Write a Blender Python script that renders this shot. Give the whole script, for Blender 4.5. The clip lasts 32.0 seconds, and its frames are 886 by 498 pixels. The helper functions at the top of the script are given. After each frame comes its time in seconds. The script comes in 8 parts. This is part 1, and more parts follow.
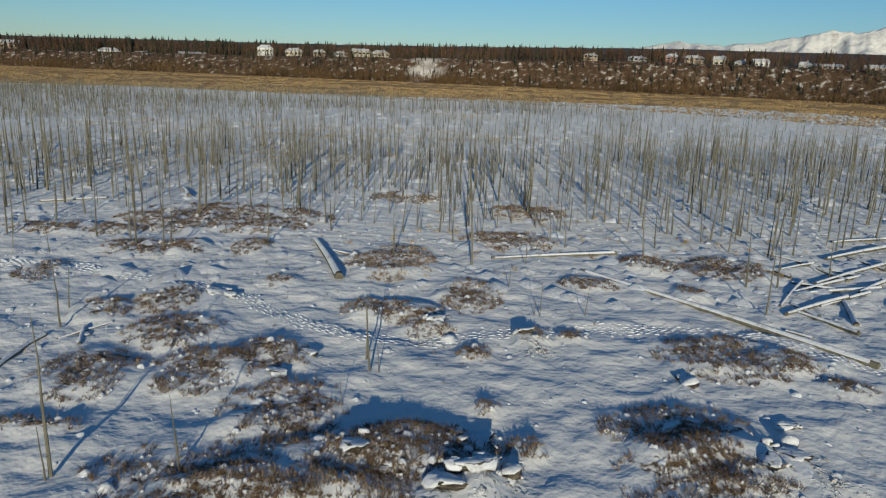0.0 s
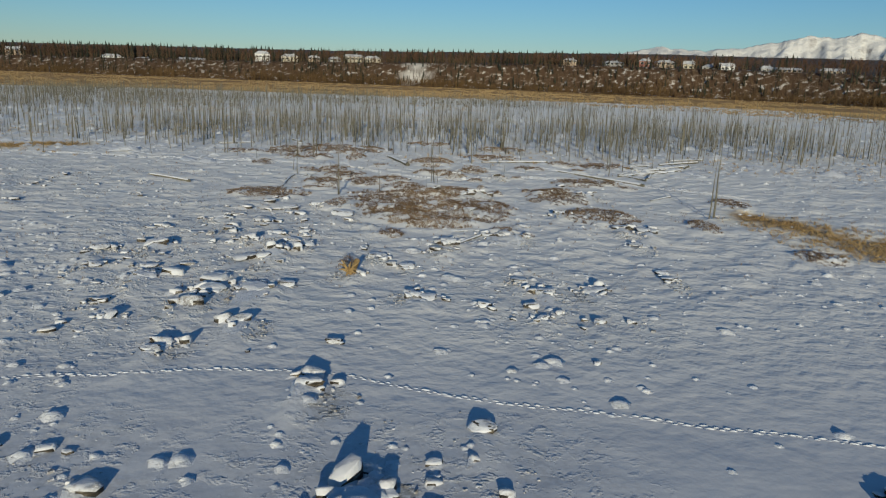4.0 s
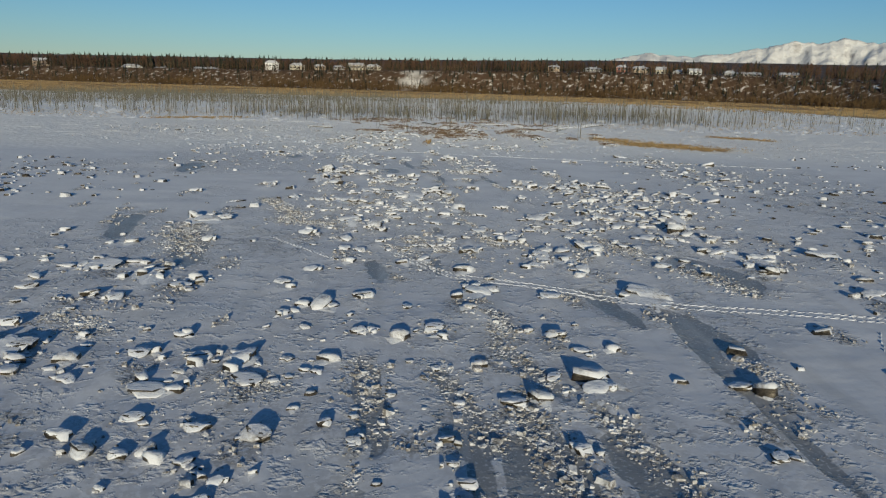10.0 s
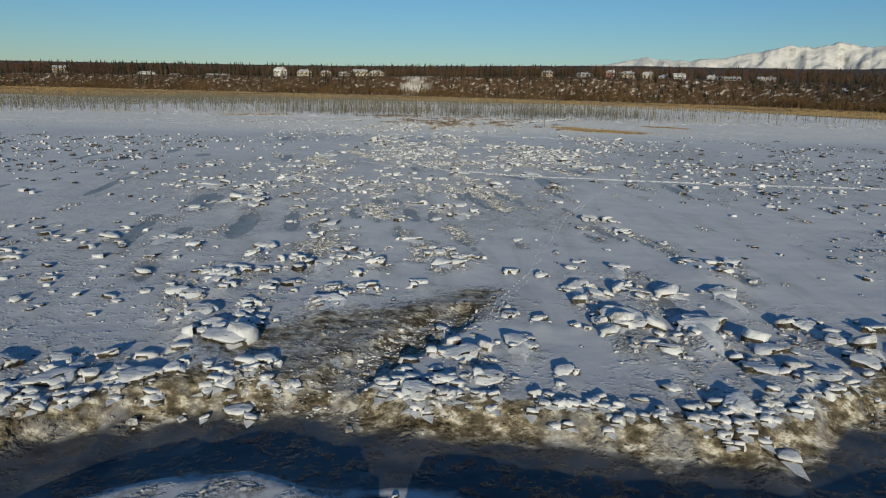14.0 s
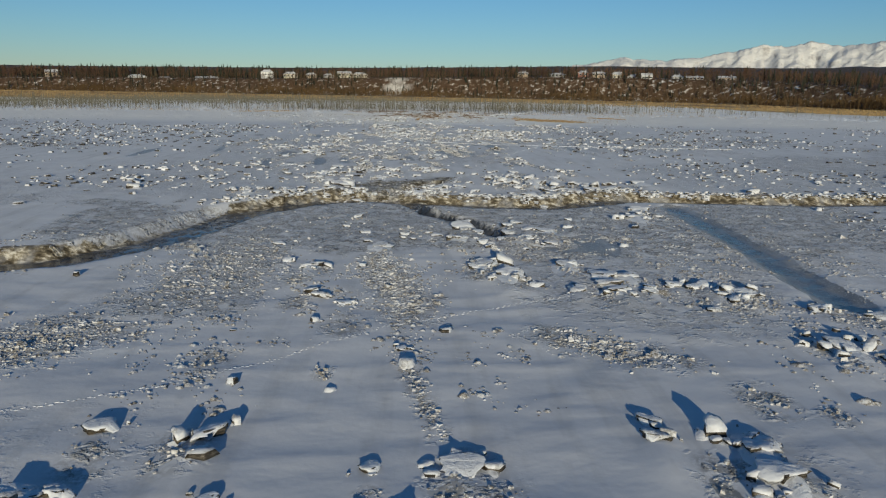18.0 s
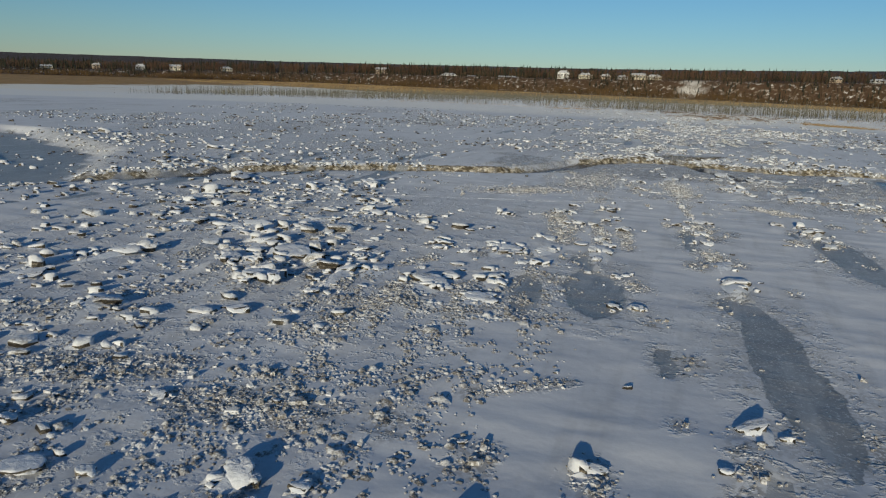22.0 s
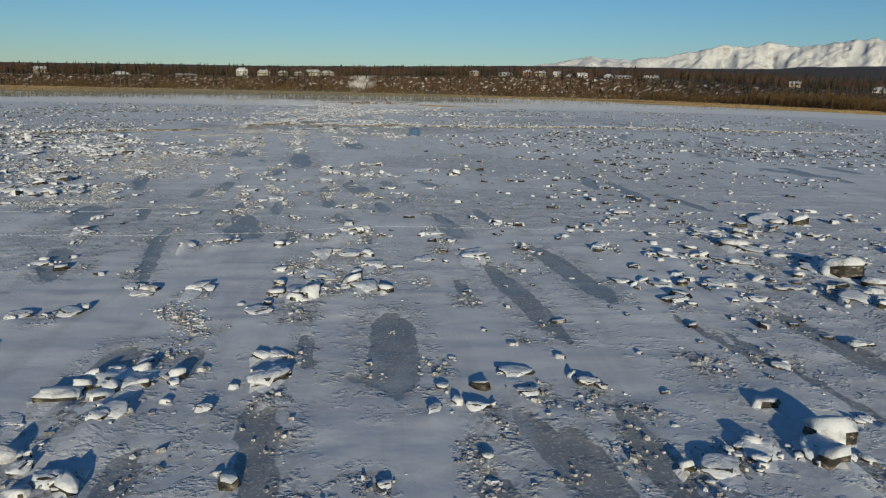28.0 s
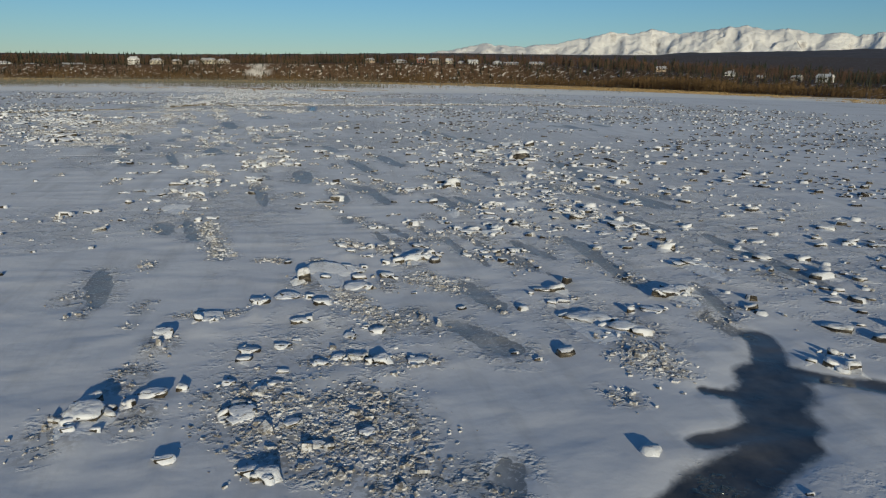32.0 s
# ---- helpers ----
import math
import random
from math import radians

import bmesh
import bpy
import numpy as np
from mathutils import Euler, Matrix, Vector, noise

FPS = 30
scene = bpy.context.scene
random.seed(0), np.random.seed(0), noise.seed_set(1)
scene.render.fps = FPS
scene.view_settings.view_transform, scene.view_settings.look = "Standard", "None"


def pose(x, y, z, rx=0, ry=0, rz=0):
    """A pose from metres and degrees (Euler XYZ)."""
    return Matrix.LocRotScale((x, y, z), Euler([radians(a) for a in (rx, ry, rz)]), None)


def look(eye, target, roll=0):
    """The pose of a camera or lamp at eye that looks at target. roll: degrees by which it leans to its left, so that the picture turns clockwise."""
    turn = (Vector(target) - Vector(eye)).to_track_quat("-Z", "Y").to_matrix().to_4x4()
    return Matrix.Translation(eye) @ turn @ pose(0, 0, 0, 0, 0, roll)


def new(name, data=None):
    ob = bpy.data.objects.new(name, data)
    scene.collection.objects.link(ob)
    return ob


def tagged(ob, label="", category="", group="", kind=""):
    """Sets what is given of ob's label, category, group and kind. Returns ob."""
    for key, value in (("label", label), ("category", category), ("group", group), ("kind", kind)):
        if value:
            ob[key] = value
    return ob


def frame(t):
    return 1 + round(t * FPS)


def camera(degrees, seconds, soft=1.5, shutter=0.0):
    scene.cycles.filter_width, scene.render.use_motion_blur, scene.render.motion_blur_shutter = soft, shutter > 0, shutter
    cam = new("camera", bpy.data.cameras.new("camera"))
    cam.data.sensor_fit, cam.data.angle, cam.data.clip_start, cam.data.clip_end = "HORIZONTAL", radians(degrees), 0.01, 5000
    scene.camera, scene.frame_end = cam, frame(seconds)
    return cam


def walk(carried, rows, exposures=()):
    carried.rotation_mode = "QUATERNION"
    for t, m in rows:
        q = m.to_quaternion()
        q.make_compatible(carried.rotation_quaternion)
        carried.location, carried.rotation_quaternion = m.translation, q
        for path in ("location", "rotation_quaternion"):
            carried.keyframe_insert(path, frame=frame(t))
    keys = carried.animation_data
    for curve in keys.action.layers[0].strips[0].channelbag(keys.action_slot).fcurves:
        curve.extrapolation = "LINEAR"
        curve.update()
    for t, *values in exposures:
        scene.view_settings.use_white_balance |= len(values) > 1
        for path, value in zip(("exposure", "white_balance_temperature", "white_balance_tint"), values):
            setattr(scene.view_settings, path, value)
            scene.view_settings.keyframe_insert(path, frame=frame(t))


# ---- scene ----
# ---- camera and walk ----
cam = camera(63.83, 32.0, soft=1.2)
PATH = [
    (0.0, 0.00, -0.00, 9.35, 75.49, -2.02, 0.58),
    (0.5, -0.26, -4.04, 9.23, 75.53, -1.96, 0.37),
    (1.0, -0.49, -8.03, 9.12, 75.58, -1.98, 0.20),
    (1.5, -0.80, -12.26, 9.02, 75.63, -1.98, 0.03),
    (2.0, -1.07, -16.46, 8.92, 75.72, -1.98, -0.12),
    (2.5, -1.37, -20.79, 8.81, 75.76, -1.96, -0.27),
    (3.0, -1.60, -25.17, 8.70, 75.85, -1.94, -0.39),
    (3.5, -1.90, -29.68, 8.59, 75.91, -1.92, -0.48),
    (5.5, -3.31, -48.66, 8.31, 76.12, -1.81, -0.75),
    (6.0, -3.54, -53.09, 8.22, 76.19, -1.75, -0.80),
    (6.5, -3.88, -57.79, 8.10, 76.17, -1.72, -0.83),
    (7.0, -4.19, -62.35, 8.01, 76.23, -1.69, -0.82),
    (7.5, -4.55, -67.19, 7.93, 76.26, -1.64, -0.93),
    (8.0, -4.81, -71.91, 7.86, 76.38, -1.61, -0.97),
    (8.5, -5.04, -76.71, 7.76, 76.41, -1.62, -0.98),
    (9.0, -5.35, -81.16, 7.70, 76.45, -1.59, -1.09),
    (9.5, -5.61, -85.92, 7.67, 76.46, -1.52, -1.14),
    (10.0, -5.83, -90.46, 7.65, 76.53, -1.50, -1.17),
    (10.5, -6.02, -95.21, 7.63, 76.56, -1.47, -1.17),
    (11.0, -6.19, -99.98, 7.63, 76.62, -1.46, -1.21),
    (11.5, -6.38, -104.82, 7.65, 76.66, -1.46, -1.23),
    (12.0, -6.54, -109.32, 7.67, 76.71, -1.43, -1.23),
    (12.5, -6.67, -114.06, 7.69, 76.75, -1.41, -1.20),
    (13.0, -6.78, -118.49, 7.68, 76.83, -1.37, -1.20),
    (13.5, -6.84, -122.90, 7.67, 76.89, -1.34, -1.22),
    (14.0, -6.86, -127.55, 7.66, 76.92, -1.27, -1.23),
    (14.5, -6.88, -132.12, 7.65, 76.94, -1.22, -1.27),
    (15.0, -6.88, -136.44, 7.65, 76.98, -1.16, -1.31),
    (15.5, -6.90, -140.86, 7.64, 76.98, -1.12, -1.38),
    (17.5, -7.54, -157.20, 7.60, 77.04, -0.98, -2.92),
    (18.0, -7.85, -161.25, 7.62, 77.01, -0.88, -2.74),
    (18.5, -8.10, -165.36, 7.66, 76.99, -0.84, -2.51),
    (19.0, -8.41, -169.26, 7.72, 76.98, -0.97, -0.30),
    (19.5, -8.67, -173.39, 7.80, 76.77, -1.25, 5.91),
    (20.0, -8.67, -177.42, 7.91, 76.65, -1.60, 12.80),
    (20.5, -8.55, -181.71, 8.00, 76.59, -1.66, 15.17),
    (21.0, -8.26, -185.71, 8.07, 76.58, -1.62, 15.48),
    (21.5, -7.89, -189.64, 8.10, 76.54, -1.75, 16.08),
    (22.0, -7.33, -193.86, 8.12, 76.44, -2.07, 19.72),
    (22.5, -6.55, -197.99, 8.14, 76.38, -2.13, 20.62),
    (23.0, -5.66, -201.80, 8.13, 76.36, -2.22, 21.09),
    (23.5, -4.55, -205.83, 8.09, 76.41, -2.15, 20.70),
    (24.0, -3.39, -209.68, 8.05, 76.60, -1.83, 17.42),
    (24.5, -2.08, -213.75, 8.01, 76.71, -1.31, 11.50),
    (25.0, -0.86, -217.76, 7.97, 76.81, -0.73, 4.93),
    (25.5, 0.19, -221.96, 7.92, 76.81, -0.57, 3.90),
    (27.5, 3.36, -238.31, 7.66, 76.90, -1.13, -0.92),
    (28.0, 3.82, -242.18, 7.59, 76.88, -1.12, -4.81),
    (28.5, 4.20, -246.30, 7.51, 76.80, -1.16, -5.78),
    (29.0, 4.47, -250.27, 7.41, 76.79, -1.20, -5.68),
    (29.5, 4.52, -254.40, 7.34, 76.68, -1.11, -6.35),
    (30.0, 4.41, -258.30, 7.32, 76.60, -0.90, -9.66),
    (30.5, 4.15, -262.52, 7.32, 76.46, -0.73, -11.94),
    (31.0, 3.83, -266.58, 7.34, 76.34, -0.64, -12.33),
    (31.5, 3.29, -270.59, 7.35, 76.14, -0.67, -12.70),
    (32.0, 2.76, -274.01, 7.39, 76.03, -0.68, -12.70),
]
walk(cam, [(t, pose(x, y, z, rx, ry, rz)) for t, x, y, z, rx, ry, rz in PATH],
     exposures=[(0.0, 0.22, 5080, 1), (3.0, 0.14, 5110, 1), (8.0, 0.12, 5150, 2), (32.0, 0.12, 5180, 2)])

# ---- world, sun, exposure ----
SUN_ELEV, SUN_TURN = 11.5, -0.3          # degrees: height of the sun, and its shadows' turn to the right of +y
world = bpy.data.worlds.new("sky")
scene.world = world
world.use_nodes = True
wn = world.node_tree
bg = wn.nodes["Background"]
sky = wn.nodes.new("ShaderNodeTexSky")
sky.sky_type = "NISHITA"
sky.sun_disc = False
sky.sun_elevation = radians(SUN_ELEV)
sky.sun_rotation = radians(180 + SUN_TURN)
sky.air_density, sky.dust_density, sky.ozone_density = 1.0, 0.0, 3.5
wn.links.new(sky.outputs[0], bg.inputs[0])
bg.inputs[1].default_value = 0.064
sun = new("sun", bpy.data.lights.new("sun", "SUN"))
sun.data.energy, sun.data.angle, sun.data.color = 3.8, radians(0.55), (1.0, 0.76, 0.46)
sa = radians(SUN_TURN)
sun.matrix_world = look((0, 0, 60), (math.sin(sa) * 60, math.cos(sa) * 60, 60 - 60 * math.tan(radians(SUN_ELEV))))
tagged(sun, kind="structure")

# ---- materials ----


def mat(name, rough=0.8, metal=0.0, spec=0.3):
    m = bpy.data.materials.new(name)
    m.use_nodes = True
    nt = m.node_tree
    b = nt.nodes["Principled BSDF"]
    b.inputs["Roughness"].default_value = rough
    b.inputs["Metallic"].default_value = metal
    b.inputs["Specular IOR Level"].default_value = spec
    return m, nt, b


def node(nt, kind, **vals):
    n = nt.nodes.new(kind)
    for k, v in vals.items():
        if k in n.inputs:
            n.inputs[k].default_value = v
    return n


def coords(nt, which="Object"):
    return nt.nodes.new("ShaderNodeTexCoord").outputs[which]


def noise_tex(nt, vec, scale, detail=4.0, rough=0.55, stretch=None):
    if stretch:
        mp = nt.nodes.new("ShaderNodeMapping")
        mp.inputs["Scale"].default_value = stretch
        nt.links.new(vec, mp.inputs["Vector"])
        vec = mp.outputs[0]
    n = node(nt, "ShaderNodeTexNoise", Scale=scale, Detail=detail, Roughness=rough)
    nt.links.new(vec, n.inputs["Vector"])
    return n.outputs["Fac"]


def ramp(nt, fac, stops):
    r = nt.nodes.new("ShaderNodeValToRGB")
    while len(r.color_ramp.elements) < len(stops):
        r.color_ramp.elements.new(0.5)
    for e, (p, c) in zip(r.color_ramp.elements, stops):
        e.position = p
        e.color = (*c, 1) if len(c) == 3 else (c[0], c[0], c[0], 1)
    nt.links.new(fac, r.inputs[0])
    return r.outputs[0]


def mix(nt, fac, a, b, mode="MIX"):
    m = nt.nodes.new("ShaderNodeMix")
    m.data_type, m.blend_type = "RGBA", mode
    for sock, v in ((m.inputs[0], fac), (m.inputs[6], a), (m.inputs[7], b)):
        if isinstance(v, (int, float)):
            sock.default_value = v
        elif isinstance(v, tuple):
            sock.default_value = (*v, 1)
        else:
            nt.links.new(v, sock)
    return m.outputs[2]


def maths(nt, op, a, b=0.0):
    m = nt.nodes.new("ShaderNodeMath")
    m.operation = op
    for sock, v in zip(m.inputs, (a, b)):
        if isinstance(v, (int, float)):
            sock.default_value = v
        else:
            nt.links.new(v, sock)
    return m.outputs[0]


def bump(nt, bsdf, heights):
    last = None
    for h, strength, dist in heights:
        b = node(nt, "ShaderNodeBump", Strength=strength, Distance=dist)
        nt.links.new(h, b.inputs["Height"])
        if last:
            nt.links.new(last, b.inputs["Normal"])
        last = b.outputs[0]
    nt.links.new(last, bsdf.inputs["Normal"])


def mottled(name, stops, scale, rough=0.85, detail=5.0, bumps=0.3, dist=0.02, vary=0.0, spec=0.3, fine=None):
    """A plain natural surface: a ramp over noise, fine relief, and a shift from thing to thing."""
    m, nt, b = mat(name, rough, spec=spec)
    v = coords(nt)
    col = ramp(nt, noise_tex(nt, v, scale, detail), stops)
    if vary:
        info = nt.nodes.new("ShaderNodeObjectInfo")
        k = maths(nt, "ADD", maths(nt, "MULTIPLY", info.outputs["Random"], 2 * vary), 1 - vary)
        hsv = nt.nodes.new("ShaderNodeHueSaturation")
        nt.links.new(k, hsv.inputs["Value"])
        nt.links.new(col, hsv.inputs["Color"])
        col = hsv.outputs[0]
    nt.links.new(col, b.inputs["Base Color"])
    bump(nt, b, [(noise_tex(nt, v, fine or scale * 6, 3), bumps, dist)])
    return m


# ---- helpers for meshes ----


def mesh_from(name, verts, faces, material=None, smooth=False):
    me = bpy.data.meshes.new(name)
    me.from_pydata(verts, [], faces)
    if material:
        me.materials.append(material)
    if smooth:
        me.polygons.foreach_set("use_smooth", [True] * len(me.polygons))
    me.update()
    return me


def part(name, bm, material, parent, label=""):
    """Links a bmesh (or a mesh) as one mesh object under a thing or a part."""
    if isinstance(bm, bmesh.types.BMesh):
        me = bpy.data.meshes.new(name)
        bm.to_mesh(me)
        bm.free()
        me.materials.append(material)
    else:
        me = bm
    ob = new(name, me)
    ob.parent = parent
    if label:
        tagged(ob, label)
    return ob


def lattice(nx, ny, seed):
    return np.random.default_rng(seed).random((nx, ny))


LAT = lattice(256, 256, 7)


def vnoise(x, y):
    """Smooth value noise in 0..1 on arrays."""
    xi, yi = np.floor(x).astype(int), np.floor(y).astype(int)
    fx, fy = x - xi, y - yi
    fx, fy = fx * fx * (3 - 2 * fx), fy * fy * (3 - 2 * fy)
    g = lambda i, j: LAT[i % 256, j % 256]
    return (g(xi, yi) * (1 - fx) + g(xi + 1, yi) * fx) * (1 - fy) + (g(xi, yi + 1) * (1 - fx) + g(xi + 1, yi + 1) * fx) * fy


def fbm(x, y, octaves=4, gain=0.5):
    s, a, n = 0.0, 1.0, 0.0
    for k in range(octaves):
        s = s + a * vnoise(x * 2**k + 17.3 * k, y * 2**k + 5.1 * k)
        n, a = n + a, a * gain
    return s / n


def sstep(a, b, v):
    u = np.clip((v - a) / (b - a), 0, 1)
    return u * u * (3 - 2 * u)

# ---- surfaces ----


def snow_nodes(nt, v):
    """Wind-packed snow: colour and relief heights; its grain sends light back towards the sun."""
    nt.nodes["Principled BSDF"].inputs["Diffuse Roughness"].default_value = 0.12
    col = ramp(nt, noise_tex(nt, v, 0.35, 5), [(0.3, (0.685, 0.695, 0.735)), (0.7, (0.775, 0.785, 0.815))])
    return col, noise_tex(nt, v, 3.0, 5, 0.6, (1.0, 1.5, 1.0)), noise_tex(nt, v, 22.0, 3, 0.6)


def node_color(nt, v, scale):
    """A coloured noise, to bend other patterns with."""
    n = node(nt, "ShaderNodeTexNoise", Scale=scale, Detail=3.0)
    nt.links.new(v, n.inputs["Vector"])
    return n.outputs["Color"]


def make_ground_mat():
    m, nt, b = mat("snow_ground", 0.75, spec=0.25)
    v = coords(nt)

    def attr(name):
        a = nt.nodes.new("ShaderNodeAttribute")
        a.attribute_name = name
        return a.outputs["Fac"]
    col, wave, fine = snow_nodes(nt, v)
    col = mix(nt, 1.0, col, (0.84, 0.835, 0.84), "MULTIPLY")
    b.inputs["Diffuse Roughness"].default_value = 0.10
    # crusty snow: grains of dull ice and silt between the snow, with painted shade
    speck = ramp(nt, noise_tex(nt, v, 7.0, 4, 0.65), [(0.42, (0.0,)), (0.53, (1.0,))])
    speck2 = ramp(nt, noise_tex(nt, v, 1.1, 3, 0.6), [(0.36, (0.0,)), (0.54, (1.0,))])
    crustf = maths(nt, "MULTIPLY", attr("crust"), maths(nt, "MULTIPLY", speck, speck2))
    col = mix(nt, maths(nt, "MULTIPLY", crustf, 0.85), col, (0.20, 0.19, 0.18))
    # straw-coloured marsh grass
    g = attr("grass")
    gcol = ramp(nt, noise_tex(nt, v, 0.12, 6, 0.6), [(0.3, (0.22, 0.13, 0.045)), (0.55, (0.36, 0.22, 0.075)), (0.75, (0.46, 0.32, 0.14))])
    gn = noise_tex(nt, v, 0.05, 6, 0.65, (0.35, 1.0, 1.0))
    gm = ramp(nt, maths(nt, "ADD", g, maths(nt, "SUBTRACT", gn, 0.5)), [(0.42, (0.0,)), (0.58, (1.0,))])
    thin = ramp(nt, maths(nt, "ADD", g, maths(nt, "MULTIPLY", maths(nt, "SUBTRACT", noise_tex(nt, v, 0.6, 5, 0.65), 0.5), 0.7)), [(0.10, (0.0,)), (0.45, (0.6,))])
    # marsh snow lighter and warmer: sunlit relief put into the colour
    col = mix(nt, maths(nt, "MULTIPLY", attr("hummock"), 0.7), col, (0.79, 0.77, 0.735))
    # warm tint: thin straw, and low sun on far snow put into the colour
    col = mix(nt, thin, col, (0.80, 0.72, 0.57))
    col = mix(nt, gm, col, gcol)
    # brown litter and low stems under the heath
    hm = ramp(nt, maths(nt, "ADD", attr("heath"), maths(nt, "MULTIPLY", maths(nt, "SUBTRACT", noise_tex(nt, v, 3.2, 6, 0.72), 0.5), 1.5)), [(0.46, (0.0,)), (0.58, (1.0,))])
    hc = ramp(nt, noise_tex(nt, v, 12.0, 4, 0.65), [(0.35, (0.05, 0.034, 0.02)), (0.55, (0.13, 0.088, 0.05)), (0.7, (0.26, 0.19, 0.11))])
    col = mix(nt, hm, col, hc)
    # silt and mud in the creek
    mudn = noise_tex(nt, v, 1.6, 6, 0.65)
    mudm = ramp(nt, maths(nt, "ADD", attr("mud"), maths(nt, "MULTIPLY", maths(nt, "SUBTRACT", mudn, 0.5), 1.1)), [(0.45, (0.0,)), (0.6, (1.0,))])
    mudc = ramp(nt, noise_tex(nt, v, 2.6, 6, 0.7, (0.8, 1.2, 1.2)), [(0.36, (0.045, 0.036, 0.022)), (0.48, (0.14, 0.115, 0.075)), (0.55, (0.34, 0.295, 0.21)), (0.62, (0.68, 0.63, 0.53))])
    col = mix(nt, mudm, col, mudc)
    # wind-scoured grey ice
    edge = noise_tex(nt, v, 2.3, 6, 0.7)
    icem = ramp(nt, maths(nt, "ADD", attr("ice"), maths(nt, "MULTIPLY", maths(nt, "SUBTRACT", edge, 0.5), 0.6)), [(0.45, (0.0,)), (0.55, (1.0,))])
    icec = ramp(nt, noise_tex(nt, v, 0.9, 6, 0.65), [(0.3, (0.20, 0.202, 0.206)), (0.6, (0.27, 0.272, 0.277)), (0.8, (0.42, 0.42, 0.425))])
    dots = ramp(nt, noise_tex(nt, v, 11.0, 2, 0.5), [(0.57, (0.0,)), (0.66, (0.55,))])
    icec = mix(nt, dots, icec, (0.62, 0.62, 0.64))
    col = mix(nt, icem, col, icec)
    # faint long streaks where the wind has thinned the snow
    veil = ramp(nt, noise_tex(nt, v, 0.9, 5, 0.62, (1.0, 0.16, 1.0)), [(0.50, (0.0,)), (0.66, (0.55,))])
    col = mix(nt, maths(nt, "MULTIPLY", veil, attr("flats")), col, (0.46, 0.46, 0.47))
    # wet dark slush where water stands; bank shade and sky are in its colour
    wat = ramp(nt, maths(nt, "ADD", attr("wet"), maths(nt, "MULTIPLY", maths(nt, "SUBTRACT", noise_tex(nt, v, 0.8, 5, 0.6), 0.5), 0.9)), [(0.3, (0.0,)), (0.72, (1.0,))])
    col = mix(nt, wat, col, ramp(nt, noise_tex(nt, v, 0.7, 4, 0.6), [(0.35, (0.03, 0.036, 0.048)), (0.65, (0.10, 0.10, 0.105))]))
    nt.links.new(col, b.inputs["Base Color"])
    r = mix(nt, icem, (0.8, 0.8, 0.8), (0.42, 0.42, 0.42))
    r = mix(nt, wat, r, (0.16, 0.16, 0.16))
    nt.links.new(r, b.inputs["Roughness"])
    flat = maths(nt, "SUBTRACT", 1.0, maths(nt, "MULTIPLY", attr("ice"), 0.8))
    # clods: rounded lumps of broken crust, in patches
    clods = []
    for scale in (4.2, 9.5):
        vor = node(nt, "ShaderNodeTexVoronoi", Scale=scale)
        nt.links.new(mix(nt, 0.12, v, node_color(nt, v, 2.6)), vor.inputs["Vector"])
        clods.append(maths(nt, "SUBTRACT", 0.75, vor.outputs["Distance"]))
    cover = maths(nt, "MULTIPLY", maths(nt, "MULTIPLY", attr("crust"), flat), ramp(nt, noise_tex(nt, v, 1.7, 5, 0.65), [(0.50, (0.0,)), (0.60, (1.0,))]))
    clod_h = maths(nt, "MULTIPLY", clods[0], cover)
    rough_h = maths(nt, "MULTIPLY", clods[1], cover)
    hum_h = maths(nt, "MULTIPLY", noise_tex(nt, v, 1.5, 3, 0.5), attr("hummock"))
    drift = noise_tex(nt, v, 0.6, 3, 0.45, (0.8, 1.2, 1.0))
    bump(nt, b, [(maths(nt, "MULTIPLY", drift, flat), 0.35, 0.10), (maths(nt, "MULTIPLY", wave, flat), 0.10, 0.03), (fine, 0.15, 0.01), (clod_h, 0.8, 0.16), (rough_h, 0.9, 0.10), (hum_h, 0.6, 0.20)])
    return m


GROUND = make_ground_mat()


def make_cap_mat(name, dirt, silt, cover=0.5):
    """Snow lying on ice: a little silt in it all, and patches where dark grains show through."""
    m, nt, b = mat(name, 0.75, spec=0.2)
    v = nt.nodes.new("ShaderNodeNewGeometry").outputs["Position"]
    col, wave, fine = snow_nodes(nt, v)
    col = mix(nt, silt, col, (0.56, 0.50, 0.40))
    patch = ramp(nt, noise_tex(nt, v, 1.3, 4, 0.6), [(cover - 0.06, (0.0,)), (cover + 0.08, (1.0,))])
    grain_h = noise_tex(nt, v, 9.0, 5, 0.72)
    grain = ramp(nt, grain_h, [(0.42, (0.12,)), (0.54, (1.0,))])
    col = mix(nt, maths(nt, "MULTIPLY", maths(nt, "MULTIPLY", patch, grain), dirt), col, (0.12, 0.10, 0.075))
    nt.links.new(col, b.inputs["Base Color"])
    bump(nt, b, [(wave, 0.6, 0.08), (grain_h, 0.5, 0.05), (fine, 0.4, 0.015)])
    return m


SNOWCAP = make_cap_mat("snow_cap", 0.6, 0.08, 0.60)
DRIFT = make_cap_mat("drifted_snow", 0.4, 0.08, 0.64)
RUBBLE_SNOW = make_cap_mat("snow_on_rubble", 0.7, 0.14, 0.57)
# clods grained darker, the shade on their near sides put into the colour
CLOD = make_cap_mat("frozen_clods", 0.85, 0.3, 0.40)
LUMP = make_cap_mat("frosted_crust", 0.85, 0.25, 0.44)


